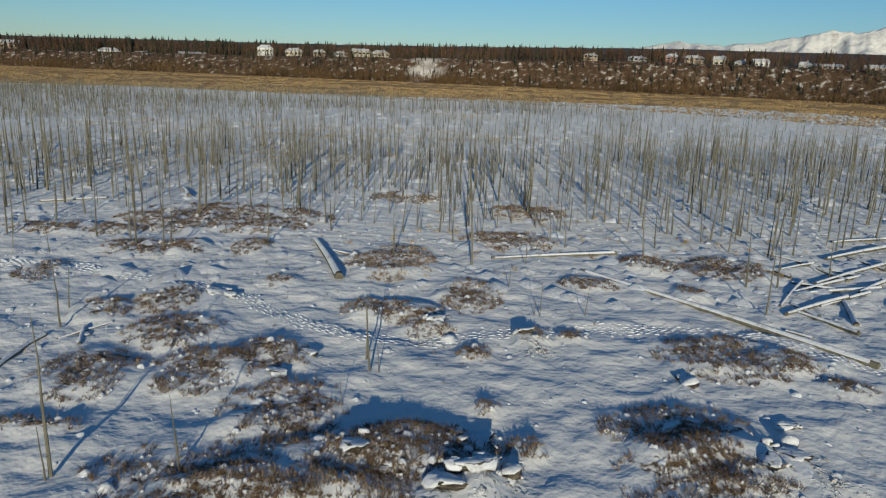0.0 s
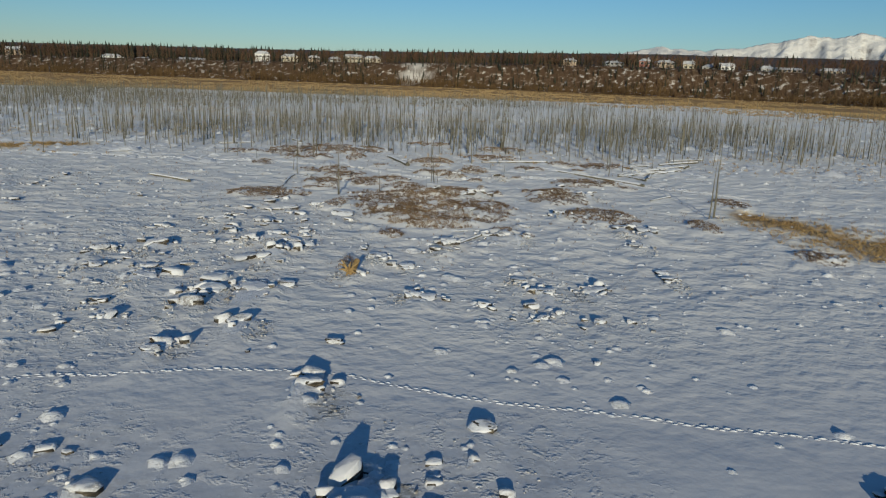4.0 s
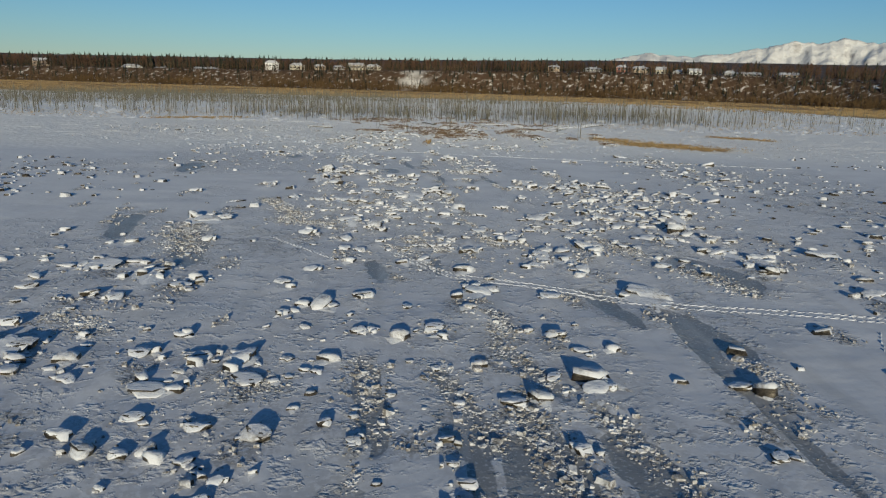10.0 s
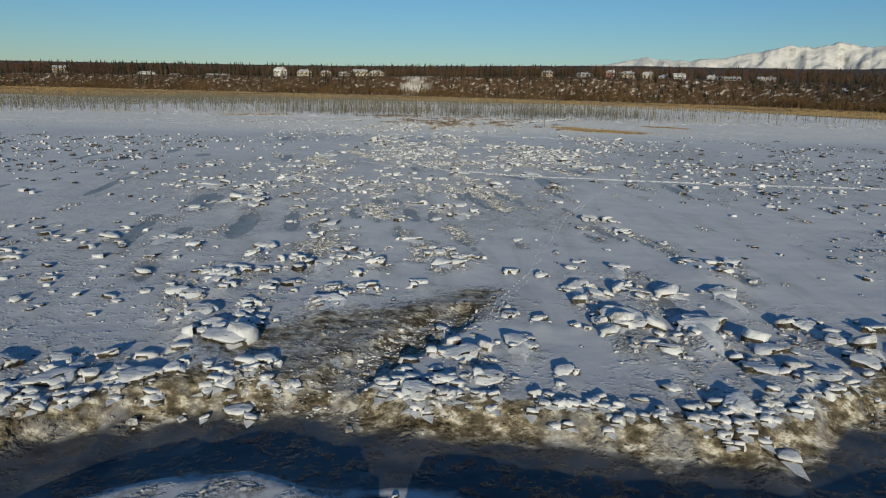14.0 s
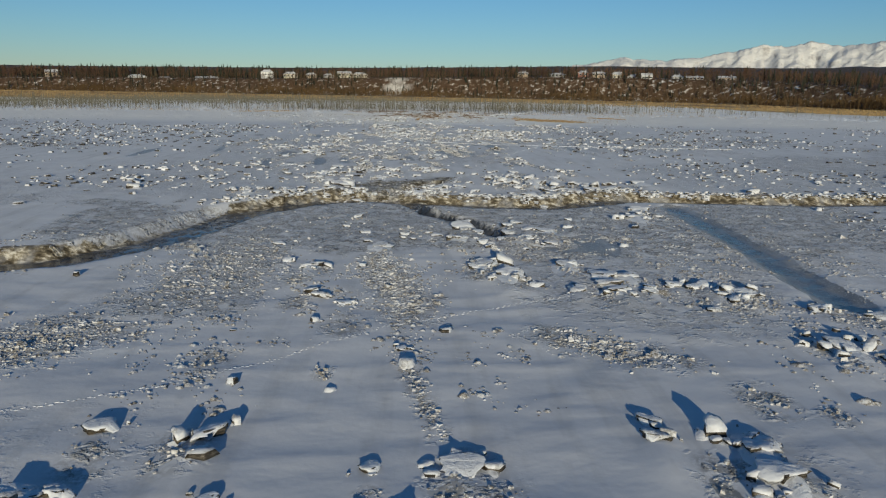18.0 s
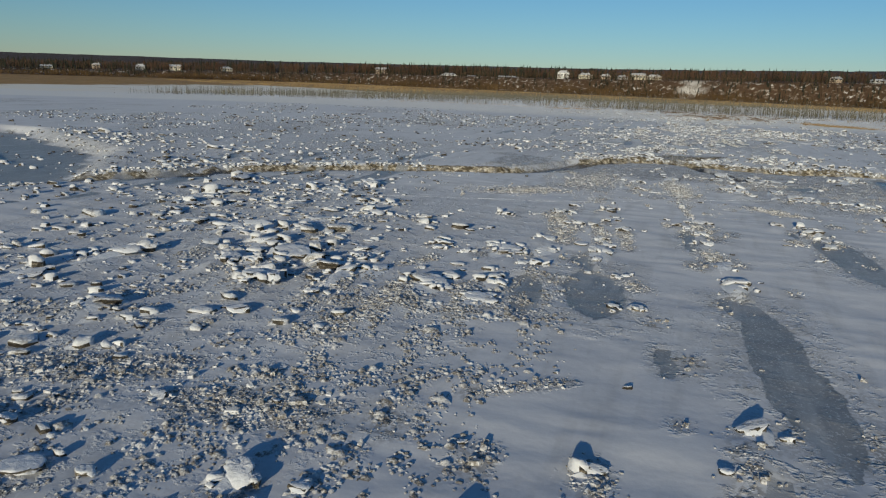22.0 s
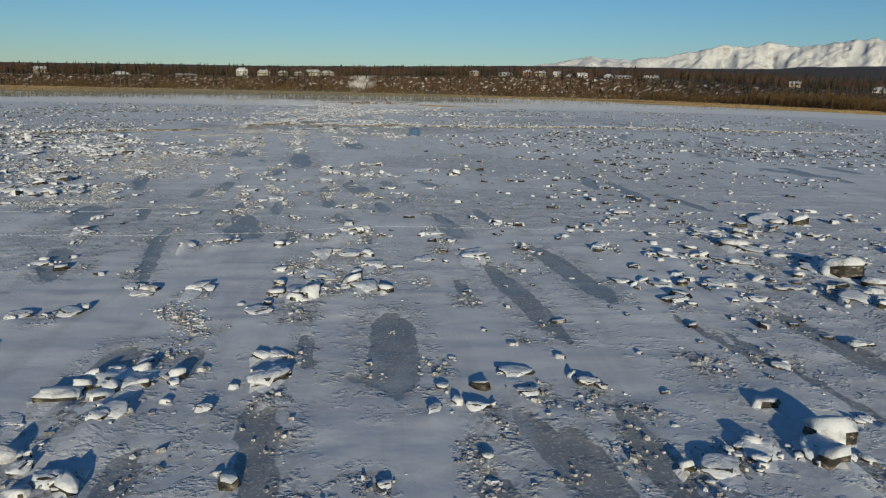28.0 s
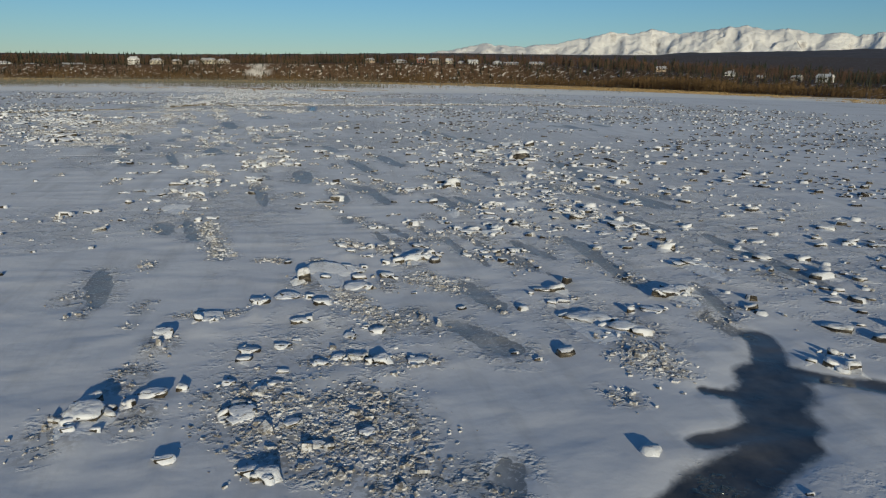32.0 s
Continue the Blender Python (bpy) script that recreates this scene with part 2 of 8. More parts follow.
def make_ice_mat():
    m, nt, b = mat("silty_ice", 0.5, spec=0.4)
    v = coords(nt)
    col = ramp(nt, noise_tex(nt, v, 3.0, 6, 0.65, (1, 1, 3)), [(0.42, (0.022, 0.018, 0.012)), (0.54, (0.06, 0.048, 0.032)), (0.62, (0.2, 0.17, 0.12)), (0.70, (0.62, 0.6, 0.55))])
    nt.links.new(col, b.inputs["Base Color"])
    bump(nt, b, [(noise_tex(nt, v, 9.0, 5, 0.7), 0.8, 0.06)])
    return m


SILTICE = make_ice_mat()
DEADWOOD = mottled("weathered_wood", [(0.3, (0.09, 0.082, 0.06)), (0.6, (0.16, 0.147, 0.108)), (0.8, (0.26, 0.24, 0.185))], 3.0, 0.85, bumps=0.5, dist=0.02, vary=0.25)
TWIG = mottled("heath_twigs", [(0.3, (0.10, 0.068, 0.042)), (0.6, (0.22, 0.155, 0.092)), (0.8, (0.40, 0.31, 0.175))], 1.4, 0.9, bumps=0.2)
STRAW = mottled("dry_straw", [(0.3, (0.27, 0.18, 0.075)), (0.7, (0.44, 0.32, 0.15))], 0.8, 0.9, bumps=0.2)
BARETREE = mottled("bare_branches", [(0.3, (0.06, 0.034, 0.02)), (0.6, (0.11, 0.062, 0.035)), (0.8, (0.165, 0.10, 0.058))], 0.03, 0.9, bumps=0.1)
BRUSH = mottled("brown_brush", [(0.3, (0.075, 0.045, 0.018)), (0.6, (0.13, 0.08, 0.031)), (0.8, (0.19, 0.12, 0.05))], 0.03, 0.9, bumps=0.1)
SLOPEWOOD = mottled("grey_tan_branches", [(0.3, (0.07, 0.045, 0.024)), (0.6, (0.13, 0.088, 0.048)), (0.8, (0.22, 0.16, 0.095))], 0.03, 0.9, bumps=0.1)
SPRUCE = mottled("spruce_needles", [(0.3, (0.014, 0.018, 0.012)), (0.7, (0.034, 0.036, 0.022))], 0.05, 0.9, bumps=0.2)

# ---- the flats: one sheet of ground ----
CREEK = [(-70, -175), (-56, -163), (-51, -155), (-46, -149), (-44, -144), (-35, -136.5), (-23, -130.5), (-20.5, -126), (-18.3, -118.5), (-15, -114.7),
         (-12.3, -113.5), (-9.8, -113.2), (-7.9, -114.2), (-5.2, -114.4), (-1.8, -115.4), (1.2, -115.8), (3.8, -114.4), (6.7, -112.6), (10, -112.8), (21, -113.6), (45, -111), (90, -118)]
GULLIES = [[(-7.7, -115.0), (-6.2, -118.8), (-4.5, -121.0), (-3.2, -124.5)], [(-10.2, -112), (-7.9, -107.8), (-5.6, -104.0)]]
SIDE_CHANNEL = [(9.8, -115.3), (9.3, -125), (8.9, -130.8), (8.4, -137)]
POOL = [(-92, -128), (-78, -136), (-66, -142), (-56, -156)]


def axis(lo, hi, step, far_lo, far_hi, grow):
    a = list(np.arange(lo, hi + 1e-6, step))
    up, down, s = [hi], [lo], step
    while up[-1] < far_hi or down[-1] > far_lo:
        s = min(s * grow, 130.0)
        if up[-1] < far_hi:
            up.append(up[-1] + s)
        if down[-1] > far_lo:
            down.append(down[-1] - s)
    return np.array(down[:0:-1] + a + up[1:])


GX = axis(-32.0, 25.0, 0.25, -2600, 2600, 1.05)
GY = axis(-266.0, 34.0, 0.26, -900, 2600, 1.06)
XX, YY = np.meshgrid(GX, GY, indexing="ij")
ATT = {k: np.zeros_like(XX) for k in ("ice", "crust", "mud", "wet", "grass", "hummock", "flats", "heath")}


def window(x0, x1, y0, y1):
    i0, i1 = np.searchsorted(GX, (x0, x1))
    j0, j1 = np.searchsorted(GY, (y0, y1))
    return slice(max(i0 - 1, 0), i1 + 1), slice(max(j0 - 1, 0), j1 + 1)


def seg_dist(x, y, ax, ay, bx, by):
    dx, dy = bx - ax, by - ay
    u = np.clip(((x - ax) * dx + (y - ay) * dy) / (dx * dx + dy * dy + 1e-9), 0, 1)
    return np.hypot(x - ax - u * dx, y - ay - u * dy), u


def brush(name, ax, ay, bx, by, w, soft=0.35, level=1.0, taper=0.0):
    r = w / 2 + 0.8
    sl = window(min(ax, bx) - r, max(ax, bx) + r, min(ay, by) - r, max(ay, by) + r)
    d, u = seg_dist(XX[sl], YY[sl], ax, ay, bx, by)
    half = w / 2 * (1 - taper * np.abs(2 * u - 1) ** 4)
    half = half * (0.5 + fbm(XX[sl] * 0.8 + 3, YY[sl] * 0.35, 4, 0.6))
    a = level * (1 - sstep(half * (1 - soft), half * (1 + soft) + 0.05, d))
    ATT[name][sl] = np.maximum(ATT[name][sl], a)


STRAWS = [(18.6, 9.5, 23.6, -0.5, 5.0), (21.5, 3.0, 28.5, -4.0, 7.5), (-52.5, 31.2, -39.5, 39.8, 5), (38, 18, 44, 14, 4)]
STREAKS, RUBBLE, CRUSTS, BLOCKS, SHRUBS = [], [], [], [], []


def shrubs_at(cx, cy, rx, ry):
    """A low heath patch on its own swelling of the ground."""
    SHRUBS.append((cx, cy, rx, ry))



def block_at(x, y, w, h):
    """A stranded block of ice, w wide and h high."""
    BLOCKS.append((x, y, w, min(h, 0.30 * w + 0.06, 0.43)))



def bare_ice(ax, ay, bx, by, w):
    """A tongue of wind-scoured ice from (ax, ay) to (bx, by)."""
    STREAKS.append((ax, ay, bx, by, w))
    n = math.hypot(bx - ax, by - ay) + 1e-6
    far = max(0.25 + 0.15 * w, (2.2 * w - n) / 2)
    ex, ey = (bx - ax) / n * far, (by - ay) / n * far
    brush("ice", ax - 0.6 * ex, ay - 0.6 * ey, bx + 1.4 * ex, by + 1.4 * ey, w * 0.9, soft=0.3, taper=0.95)
    brush("crust", ax, ay, bx, by, w * 1.8, soft=0.6, level=0.6)


def crust(ax, ay, bx, by, w):
    CRUSTS.append((ax, ay, bx, by, w))
    brush("crust", ax, ay, bx, by, w, soft=0.5)


def open_water(ax, ay, bx, by, w):
    brush("wet", ax, ay, bx, by, w, soft=0.7)
    brush("ice", ax, ay, bx, by, w * 1.25, soft=0.6, level=0.62)


def rubble(cx, cy, rx, ry, density, size):
    RUBBLE.append((cx, cy, rx, ry, density, size))
    brush("crust", cx, cy - ry * 0.4, cx, cy + ry * 0.4, (rx + ry) * 0.9, soft=1.0, level=0.45)


block_at(-9.1, 27.4, 1.19, 0.3)
block_at(-0.21, 24.84, 0.84, 0.31)
block_at(3.01, 23.8, 0.91, 0.34)
block_at(-12.18, 22.68, 0.43, 0.35)
block_at(-4.26, 21.58, 0.75, 0.24)
block_at(7.62, 20.69, 0.75, 0.24)
block_at(-4.85, 19.82, 0.71, 0.33)
block_at(9.57, 17.67, 0.7, 0.22)
block_at(1.04, 16.54, 0.9, 0.39)
block_at(8.92, 16.04, 0.97, 0.42)
block_at(-1.96, 15.27, 0.85, 0.37)
block_at(8.01, 15.19, 0.77, 0.48)
block_at(0.91, 14.6, 1.09, 0.57)
block_at(0.2, 14.13, 1.25, 0.37)
block_at(-9.6, 9.82, 0.8, 0.48)
block_at(5.57, 9.04, 0.88, 0.35)
block_at(-10.9, 8.44, 1, 0.28)
block_at(0.02, 7.9, 0.82, 0.3)
block_at(-7.65, 6.89, 1.62, 0.47)
block_at(-13.61, 6.1, 0.75, 0.27)
block_at(9.83, 5.61, 0.83, 0.22)
block_at(8.58, 5.39, 1.2, 0.46)
block_at(2.97, 5.33, 0.94, 0.3)
block_at(-14.18, 4.83, 0.84, 0.33)
block_at(9.79, 4.81, 1.2, 0.32)
block_at(2.21, 2.65, 1.17, 0.26)
block_at(0.82, 2.55, 1.15, 0.31)
block_at(-12.93, 2.4, 0.85, 0.24)
block_at(-8.79, 1.91, 0.69, 0.22)
block_at(8.45, 1.64, 1.05, 0.22)
block_at(-10.27, 1.22, 1.03, 0.36)
block_at(-11.19, 0.01, 0.84, 0.44)
block_at(-1.46, -0.04, 0.97, 0.31)
block_at(-9.08, -0.11, 0.96, 0.37)
block_at(-1.42, -0.19, 1.02, 0.53)
block_at(-5.52, -0.72, 0.51, 0.23)
block_at(-8.31, -0.81, 0.76, 0.29)
block_at(-1.98, -1.25, 0.83, 0.29)
block_at(-15.26, -1.33, 1.53, 0.4)
block_at(-2.64, -1.39, 0.35, 0.28)
block_at(-9.49, -1.74, 0.83, 0.3)
block_at(-9.44, -1.87, 1.19, 0.39)
block_at(-17.44, -2.5, 1.02, 0.32)
block_at(-4.78, -2.74, 0.79, 0.35)
block_at(-4.58, -2.75, 0.89, 0.23)
block_at(-9.74, -3.32, 0.68, 0.29)
block_at(-10.67, -3.49, 1.58, 0.33)
block_at(8.1, -3.85, 0.69, 0.24)
block_at(-3.29, -4.03, 0.85, 0.27)
block_at(8.12, -4.92, 0.88, 0.23)
block_at(-14.28, -5.02, 0.91, 0.24)
block_at(-5.35, -5.18, 0.82, 0.26)
block_at(-16.38, -5.2, 0.94, 0.3)
block_at(1.5, -5.79, 0.81, 0.25)
block_at(-13.83, -6.71, 1.07, 0.27)
block_at(4.42, -6.81, 1.19, 0.21)
block_at(-7.98, -7.09, 0.88, 0.25)
block_at(2.34, -7.29, 0.96, 0.28)
block_at(-9.07, -7.63, 1.45, 0.3)
block_at(-2.95, -8.2, 0.91, 0.29)
block_at(-10.6, -8.22, 1.16, 0.37)
block_at(-2.31, -8.44, 0.72, 0.23)
block_at(-1.6, -8.68, 0.54, 0.19)
block_at(1.52, -9.19, 0.62, 0.28)
block_at(-0.21, -9.2, 0.7, 0.22)
block_at(-14.12, -9.74, 0.79, 0.25)
block_at(-11.21, -9.85, 1.11, 0.39)
block_at(2.44, -9.97, 0.35, 0.18)
block_at(1.76, -10.44, 0.51, 0.21)
block_at(4.95, -10.57, 0.44, 0.22)
block_at(3.86, -10.61, 0.51, 0.22)
block_at(-13.17, -11.28, 0.73, 0.27)
block_at(-8.62, -11.63, 0.99, 0.26)
block_at(-5.3, -13.15, 0.67, 0.34)
block_at(-10.57, -13.65, 0.95, 0.33)
block_at(2.9, -14.36, 0.29, 0.23)
block_at(-10.56, -14.41, 0.69, 0.24)
block_at(14.6, -15.54, 1.52, 0.32)
block_at(-5.48, -16.47, 1.01, 0.4)
block_at(-20.69, -18.34, 1.27, 0.36)
block_at(-0.78, -18.6, 0.74, 0.26)
block_at(14.54, -20.35, 1.36, 0.28)
block_at(-13.94, -20.67, 0.98, 0.31)
block_at(-19.7, -21.28, 0.78, 0.33)
block_at(7.84, -21.39, 0.84, 0.35)
block_at(-3.56, -21.94, 1.32, 0.28)
block_at(-7.74, -23.14, 0.86, 0.31)
block_at(-5.59, -23.63, 0.83, 0.26)
block_at(-12.47, -24.12, 1.08, 0.36)
block_at(0.42, -29.78, 0.66, 0.21)
block_at(-7.84, -34.07, 0.55, 0.22)
block_at(-12.51, -39.41, 1.29, 0.49)
block_at(-16.91, -39.92, 0.85, 0.41)
block_at(6.85, -40.4, 1.19, 0.3)
block_at(12.04, -40.92, 1.76, 0.32)
block_at(4.34, -40.97, 1.13, 0.29)
block_at(-4.31, -42.36, 0.92, 0.32)
block_at(-9.64, -43.1, 1.02, 0.32)
block_at(-5.29, -43.37, 1.18, 0.58)
block_at(-14.21, -45.55, 0.79, 0.25)
block_at(-5.63, -48.84, 0.71, 0.25)
block_at(3.62, -49.12, 0.67, 0.32)
block_at(-10.36, -49.27, 0.56, 0.25)
block_at(2.54, -52.11, 0.73, 0.23)
block_at(0.91, -52.7, 0.68, 0.17)
block_at(-17.42, -53.32, 1.72, 0.31)
block_at(3.23, -53.6, 0.55, 0.17)
block_at(1.91, -54.29, 0.52, 0.16)
block_at(2.63, -54.43, 0.66, 0.25)
block_at(8.98, -54.92, 0.97, 0.31)
block_at(-16.04, -57.64, 0.64, 0.27)
block_at(8.17, -58.29, 1.3, 0.27)
block_at(9.28, -59.45, 0.86, 0.34)
block_at(-0.69, -59.68, 0.92, 0.29)
block_at(0.3, -60.45, 0.81, 0.34)
block_at(8.17, -61.04, 0.6, 0.21)
block_at(4.52, -61.05, 0.75, 0.2)
block_at(-1.17, -61.33, 0.77, 0.21)
block_at(-10.42, -62.64, 0.73, 0.21)
block_at(-17.38, -72.07, 1.46, 0.31)
block_at(-18.82, -73.91, 0.83, 0.3)
block_at(-19.8, -75.93, 0.9, 0.33)
block_at(-18.99, -76.05, 0.78, 0.28)
block_at(-15.24, -77.07, 0.81, 0.26)
block_at(-15.76, -78.67, 0.77, 0.24)
block_at(-18.11, -78.78, 0.8, 0.25)
block_at(-9.84, -78.83, 0.45, 0.28)
block_at(-10.22, -79.03, 0.71, 0.22)
block_at(-4.93, -79.05, 0.62, 0.22)
block_at(-16.27, -80.48, 0.73, 0.27)
block_at(-15.12, -81.29, 0.7, 0.22)
block_at(-17.43, -81.38, 0.73, 0.5)
block_at(-19.43, -93.2, 1.15, 0.29)
block_at(-17.64, -94.9, 0.75, 0.27)
block_at(7.07, -96.56, 0.85, 0.27)
block_at(4.55, -97.06, 0.4, 0.21)
block_at(5.56, -97.13, 1.91, 0.53)
block_at(-18.77, -97.27, 0.61, 0.21)
block_at(-12.48, -97.46, 0.73, 0.34)
block_at(-6.06, -97.66, 0.96, 0.37)
block_at(-5.37, -97.71, 0.7, 0.28)
block_at(1.47, -97.84, 0.92, 0.39)
block_at(-11.17, -97.95, 0.88, 0.28)
block_at(-0.56, -97.95, 0.81, 0.23)
block_at(-8.96, -98, 0.86, 0.36)
block_at(-3.19, -98.79, 0.68, 0.27)
block_at(5.63, -99.04, 0.77, 0.24)
block_at(-14.43, -99.07, 1.05, 0.27)
block_at(-1.97, -99.29, 0.59, 0.26)
block_at(-13.42, -99.31, 0.85, 0.27)
block_at(-9.59, -99.56, 0.65, 0.24)
block_at(-15.44, -99.76, 0.69, 0.22)
block_at(-14.71, -100.31, 1, 0.32)
block_at(-6.96, -100.68, 0.76, 0.24)
block_at(-0.88, -100.98, 1.02, 0.41)
block_at(-12.68, -101.2, 0.62, 0.25)
block_at(-14.7, -101.38, 0.48, 0.25)
block_at(-9.03, -101.44, 0.81, 0.43)
block_at(-10.3, -101.5, 0.75, 0.31)
block_at(-14.14, -101.65, 0.63, 0.33)
block_at(1.18, -101.67, 1.34, 0.33)
block_at(-12.74, -101.88, 0.61, 0.22)
block_at(4.37, -101.95, 1.17, 0.53)
block_at(-15.87, -102.25, 0.95, 0.25)
block_at(-0.51, -102.28, 1.04, 0.31)
block_at(-9.72, -102.44, 0.57, 0.24)
block_at(-15.09, -103.16, 0.9, 0.47)
block_at(-10.14, -103.37, 0.94, 0.49)
block_at(-10.53, -103.49, 0.95, 0.43)
block_at(-12.93, -103.7, 0.7, 0.29)
block_at(-3.87, -104.47, 0.7, 0.4)
block_at(10.8, -104.6, 1.58, 0.33)
block_at(-14.25, -104.69, 0.96, 0.77)
block_at(-12.67, -104.73, 0.53, 0.21)
block_at(-2.94, -104.96, 0.63, 0.26)
block_at(-14.33, -104.99, 1.15, 0.36)
block_at(-0.28, -105.22, 1.74, 0.47)
block_at(-12.84, -105.28, 0.58, 0.27)
block_at(2.09, -105.29, 1.51, 0.58)
block_at(5.81, -105.39, 1.08, 0.3)
block_at(-12.19, -105.4, 0.51, 0.2)
block_at(-1.89, -105.45, 0.38, 0.16)
block_at(-6.26, -105.47, 0.59, 0.31)
block_at(-0.27, -105.6, 1.66, 0.35)
block_at(8.25, -105.65, 1.11, 0.31)
block_at(2.05, -105.92, 1.46, 0.28)
block_at(-12.58, -106.02, 0.62, 0.36)
block_at(-13.35, -106.13, 1.12, 0.26)
block_at(6.12, -106.89, 0.93, 0.24)
block_at(-3.98, -107.05, 1.04, 0.33)
block_at(-12.98, -107.34, 1.46, 0.66)
block_at(3.55, -107.64, 1.3, 0.34)
block_at(0.41, -107.72, 0.84, 0.26)
block_at(7.82, -107.95, 1.15, 0.29)
block_at(-5.77, -108.05, 1.29, 0.31)
block_at(5.83, -108.61, 1.31, 0.27)
block_at(-15.67, -108.62, 0.83, 0.26)
block_at(-11.24, -108.87, 0.78, 0.29)
block_at(-16.76, -108.97, 0.83, 0.3)
block_at(2.54, -109.21, 1.32, 0.32)
block_at(-2.97, -109.28, 0.67, 0.2)
block_at(-18.4, -109.5, 1.25, 0.44)
block_at(-19.49, -109.61, 0.85, 0.31)
block_at(4.02, -109.64, 1.03, 0.26)
block_at(-5.01, -109.85, 0.93, 0.23)
block_at(-13.4, -109.95, 0.77, 0.24)
block_at(-6.3, -110.13, 0.73, 0.27)
block_at(-14.19, -110.2, 1.15, 0.36)
block_at(-16.35, -110.48, 1.36, 0.31)
block_at(-7.02, -110.69, 1.07, 0.28)
block_at(-11.56, -110.91, 0.9, 0.23)
block_at(0.94, -111.4, 1.1, 0.29)
block_at(-16.98, -111.54, 0.76, 0.32)
block_at(-18.94, -111.54, 0.99, 0.33)
block_at(-13.08, -130.96, 0.55, 0.23)
block_at(-0.76, -131.56, 0.76, 0.27)
block_at(-4.54, -131.8, 1.25, 0.26)
block_at(-11.84, -131.97, 1.05, 0.33)
block_at(1.08, -133.4, 1.04, 0.26)
block_at(-3.76, -133.5, 1.38, 0.41)
block_at(3.84, -134.48, 0.94, 0.22)
block_at(2.67, -134.51, 0.82, 0.22)
block_at(0.03, -134.76, 1.17, 0.25)
block_at(-2.8, -134.85, 0.66, 0.24)
block_at(1.5, -135.3, 0.69, 0.25)
block_at(-1.25, -135.41, 0.66, 0.24)
block_at(4.49, -135.61, 0.61, 0.21)
block_at(4.85, -135.86, 1.02, 0.26)
block_at(-11.05, -136.4, 0.71, 0.28)
block_at(-17.9, -151.59, 0.78, 0.26)
block_at(-24.98, -155.9, 1.10, 0.36)
block_at(-29.64, -163.01, 1.17, 0.40)
block_at(-32.29, -163.08, 1.41, 0.43)
block_at(-28.5, -166.46, 1.21, 0.36)
block_at(-24.82, -168.55, 1.04, 0.36)
block_at(-25.69, -168.83, 1.20, 0.40)
block_at(-23.14, -170.67, 1.53, 0.46)
block_at(-0.97, -179.03, 1.06, 0.41)
block_at(-1.22, -181.23, 0.71, 0.26)
block_at(-26.3, -183.86, 1.19, 0.30)
block_at(-24.25, -187.76, 0.59, 0.25)
block_at(-1.15, -201.81, 0.77, 0.27)
block_at(9.05, -202.18, 0.55, 0.23)
block_at(10.15, -204.27, 0.69, 0.36)
block_at(-11.16, -205.6, 0.84, 0.35)
block_at(2.9, -205.63, 0.79, 0.38)
block_at(2.11, -206.61, 1.15, 0.43)
block_at(6.37, -207.01, 1.13, 0.27)
block_at(-3.26, -207.12, 0.27, 0.14)
block_at(1.49, -207.32, 0.85, 0.25)
block_at(3.83, -207.39, 0.6, 0.25)
block_at(0.06, -207.5, 0.39, 0.16)
block_at(-3.65, -208.45, 0.88, 0.27)
block_at(7.21, -208.61, 0.67, 0.21)
block_at(-4.21, -208.76, 0.25, 0.2)
block_at(-0.59, -208.99, 0.6, 0.31)
block_at(-5.07, -209.49, 0.86, 0.32)
block_at(1.22, -211.26, 1.01, 0.26)
block_at(2.47, -211.64, 1.11, 0.31)
block_at(7.88, -211.84, 1.24, 0.26)
block_at(3.47, -213.24, 0.94, 0.3)
block_at(7.74, -246.81, 1.3, 0.36)
block_at(-7.23, -201.88, 0.6, 0.45)
block_at(-9.13, -128.4, 1.15, 0.27)
block_at(-6.78, -40.37, 0.49, 0.17)
block_at(-12.45, -97.14, 0.73, 0.17)
block_at(3.87, -229.85, 0.46, 0.15)
block_at(0.03, -96.77, 0.76, 0.17)
block_at(-2.22, -152.96, 0.62, 0.16)
block_at(-2.46, -229.45, 0.76, 0.26)
block_at(-3.94, -128.35, 0.59, 0.22)
block_at(-4.93, -78.2, 0.46, 0.22)
block_at(-7.71, -97.04, 0.3, 0.13)
block_at(-8.72, -59.47, 0.6, 0.28)
block_at(-8.91, -96.96, 0.58, 0.2)
block_at(-9.85, -96.91, 0.82, 0.22)
block_at(-10.68, -152.78, 0.59, 0.2)
block_at(-14.03, -152.75, 0.66, 0.21)
block_at(-5.45, -96.8, 0.58, 0.22)
block_at(-8.06, -184.26, 0.88, 0.3)
block_at(-9.63, -152.78, 0.35, 0.16)
block_at(-10.51, -96.86, 0.71, 0.28)
block_at(-2.55, -39.77, 0.98, 0.41)
block_at(4.04, -39.52, 0.96, 0.39)
block_at(2.26, -261.84, 0.56, 0.27)
block_at(-0.36, -58.97, 0.86, 0.29)
block_at(-3.84, -59.06, 0.83, 0.34)
block_at(-9.44, -59.26, 0.73, 0.35)
block_at(-9.77, -78.13, 0.41, 0.23)
block_at(-4.24, -182.5, 0.42, 0.19)
block_at(-12.53, -152.41, 0.74, 0.23)
block_at(-13.29, -152.45, 0.74, 0.30)
block_at(1.9, -261.6, 0.46, 0.27)
block_at(0.59, -58.77, 0.76, 0.3)
block_at(-3.24, -229.09, 0.53, 0.2)
block_at(-4.52, -96.48, 0.59, 0.23)
block_at(-10.16, -77.92, 0.48, 0.29)
block_at(-11.73, -202.39, 0.53, 0.23)
block_at(10.76, -246.85, 0.47, 0.16)
block_at(10.7, -229.55, 1.01, 0.3)
block_at(4.97, -39.17, 1, 0.34)
block_at(2.21, -198.89, 0.55, 0.23)
block_at(-8.79, -167.68, 0.76, 0.19)
block_at(-14.47, -96.54, 0.79, 0.31)
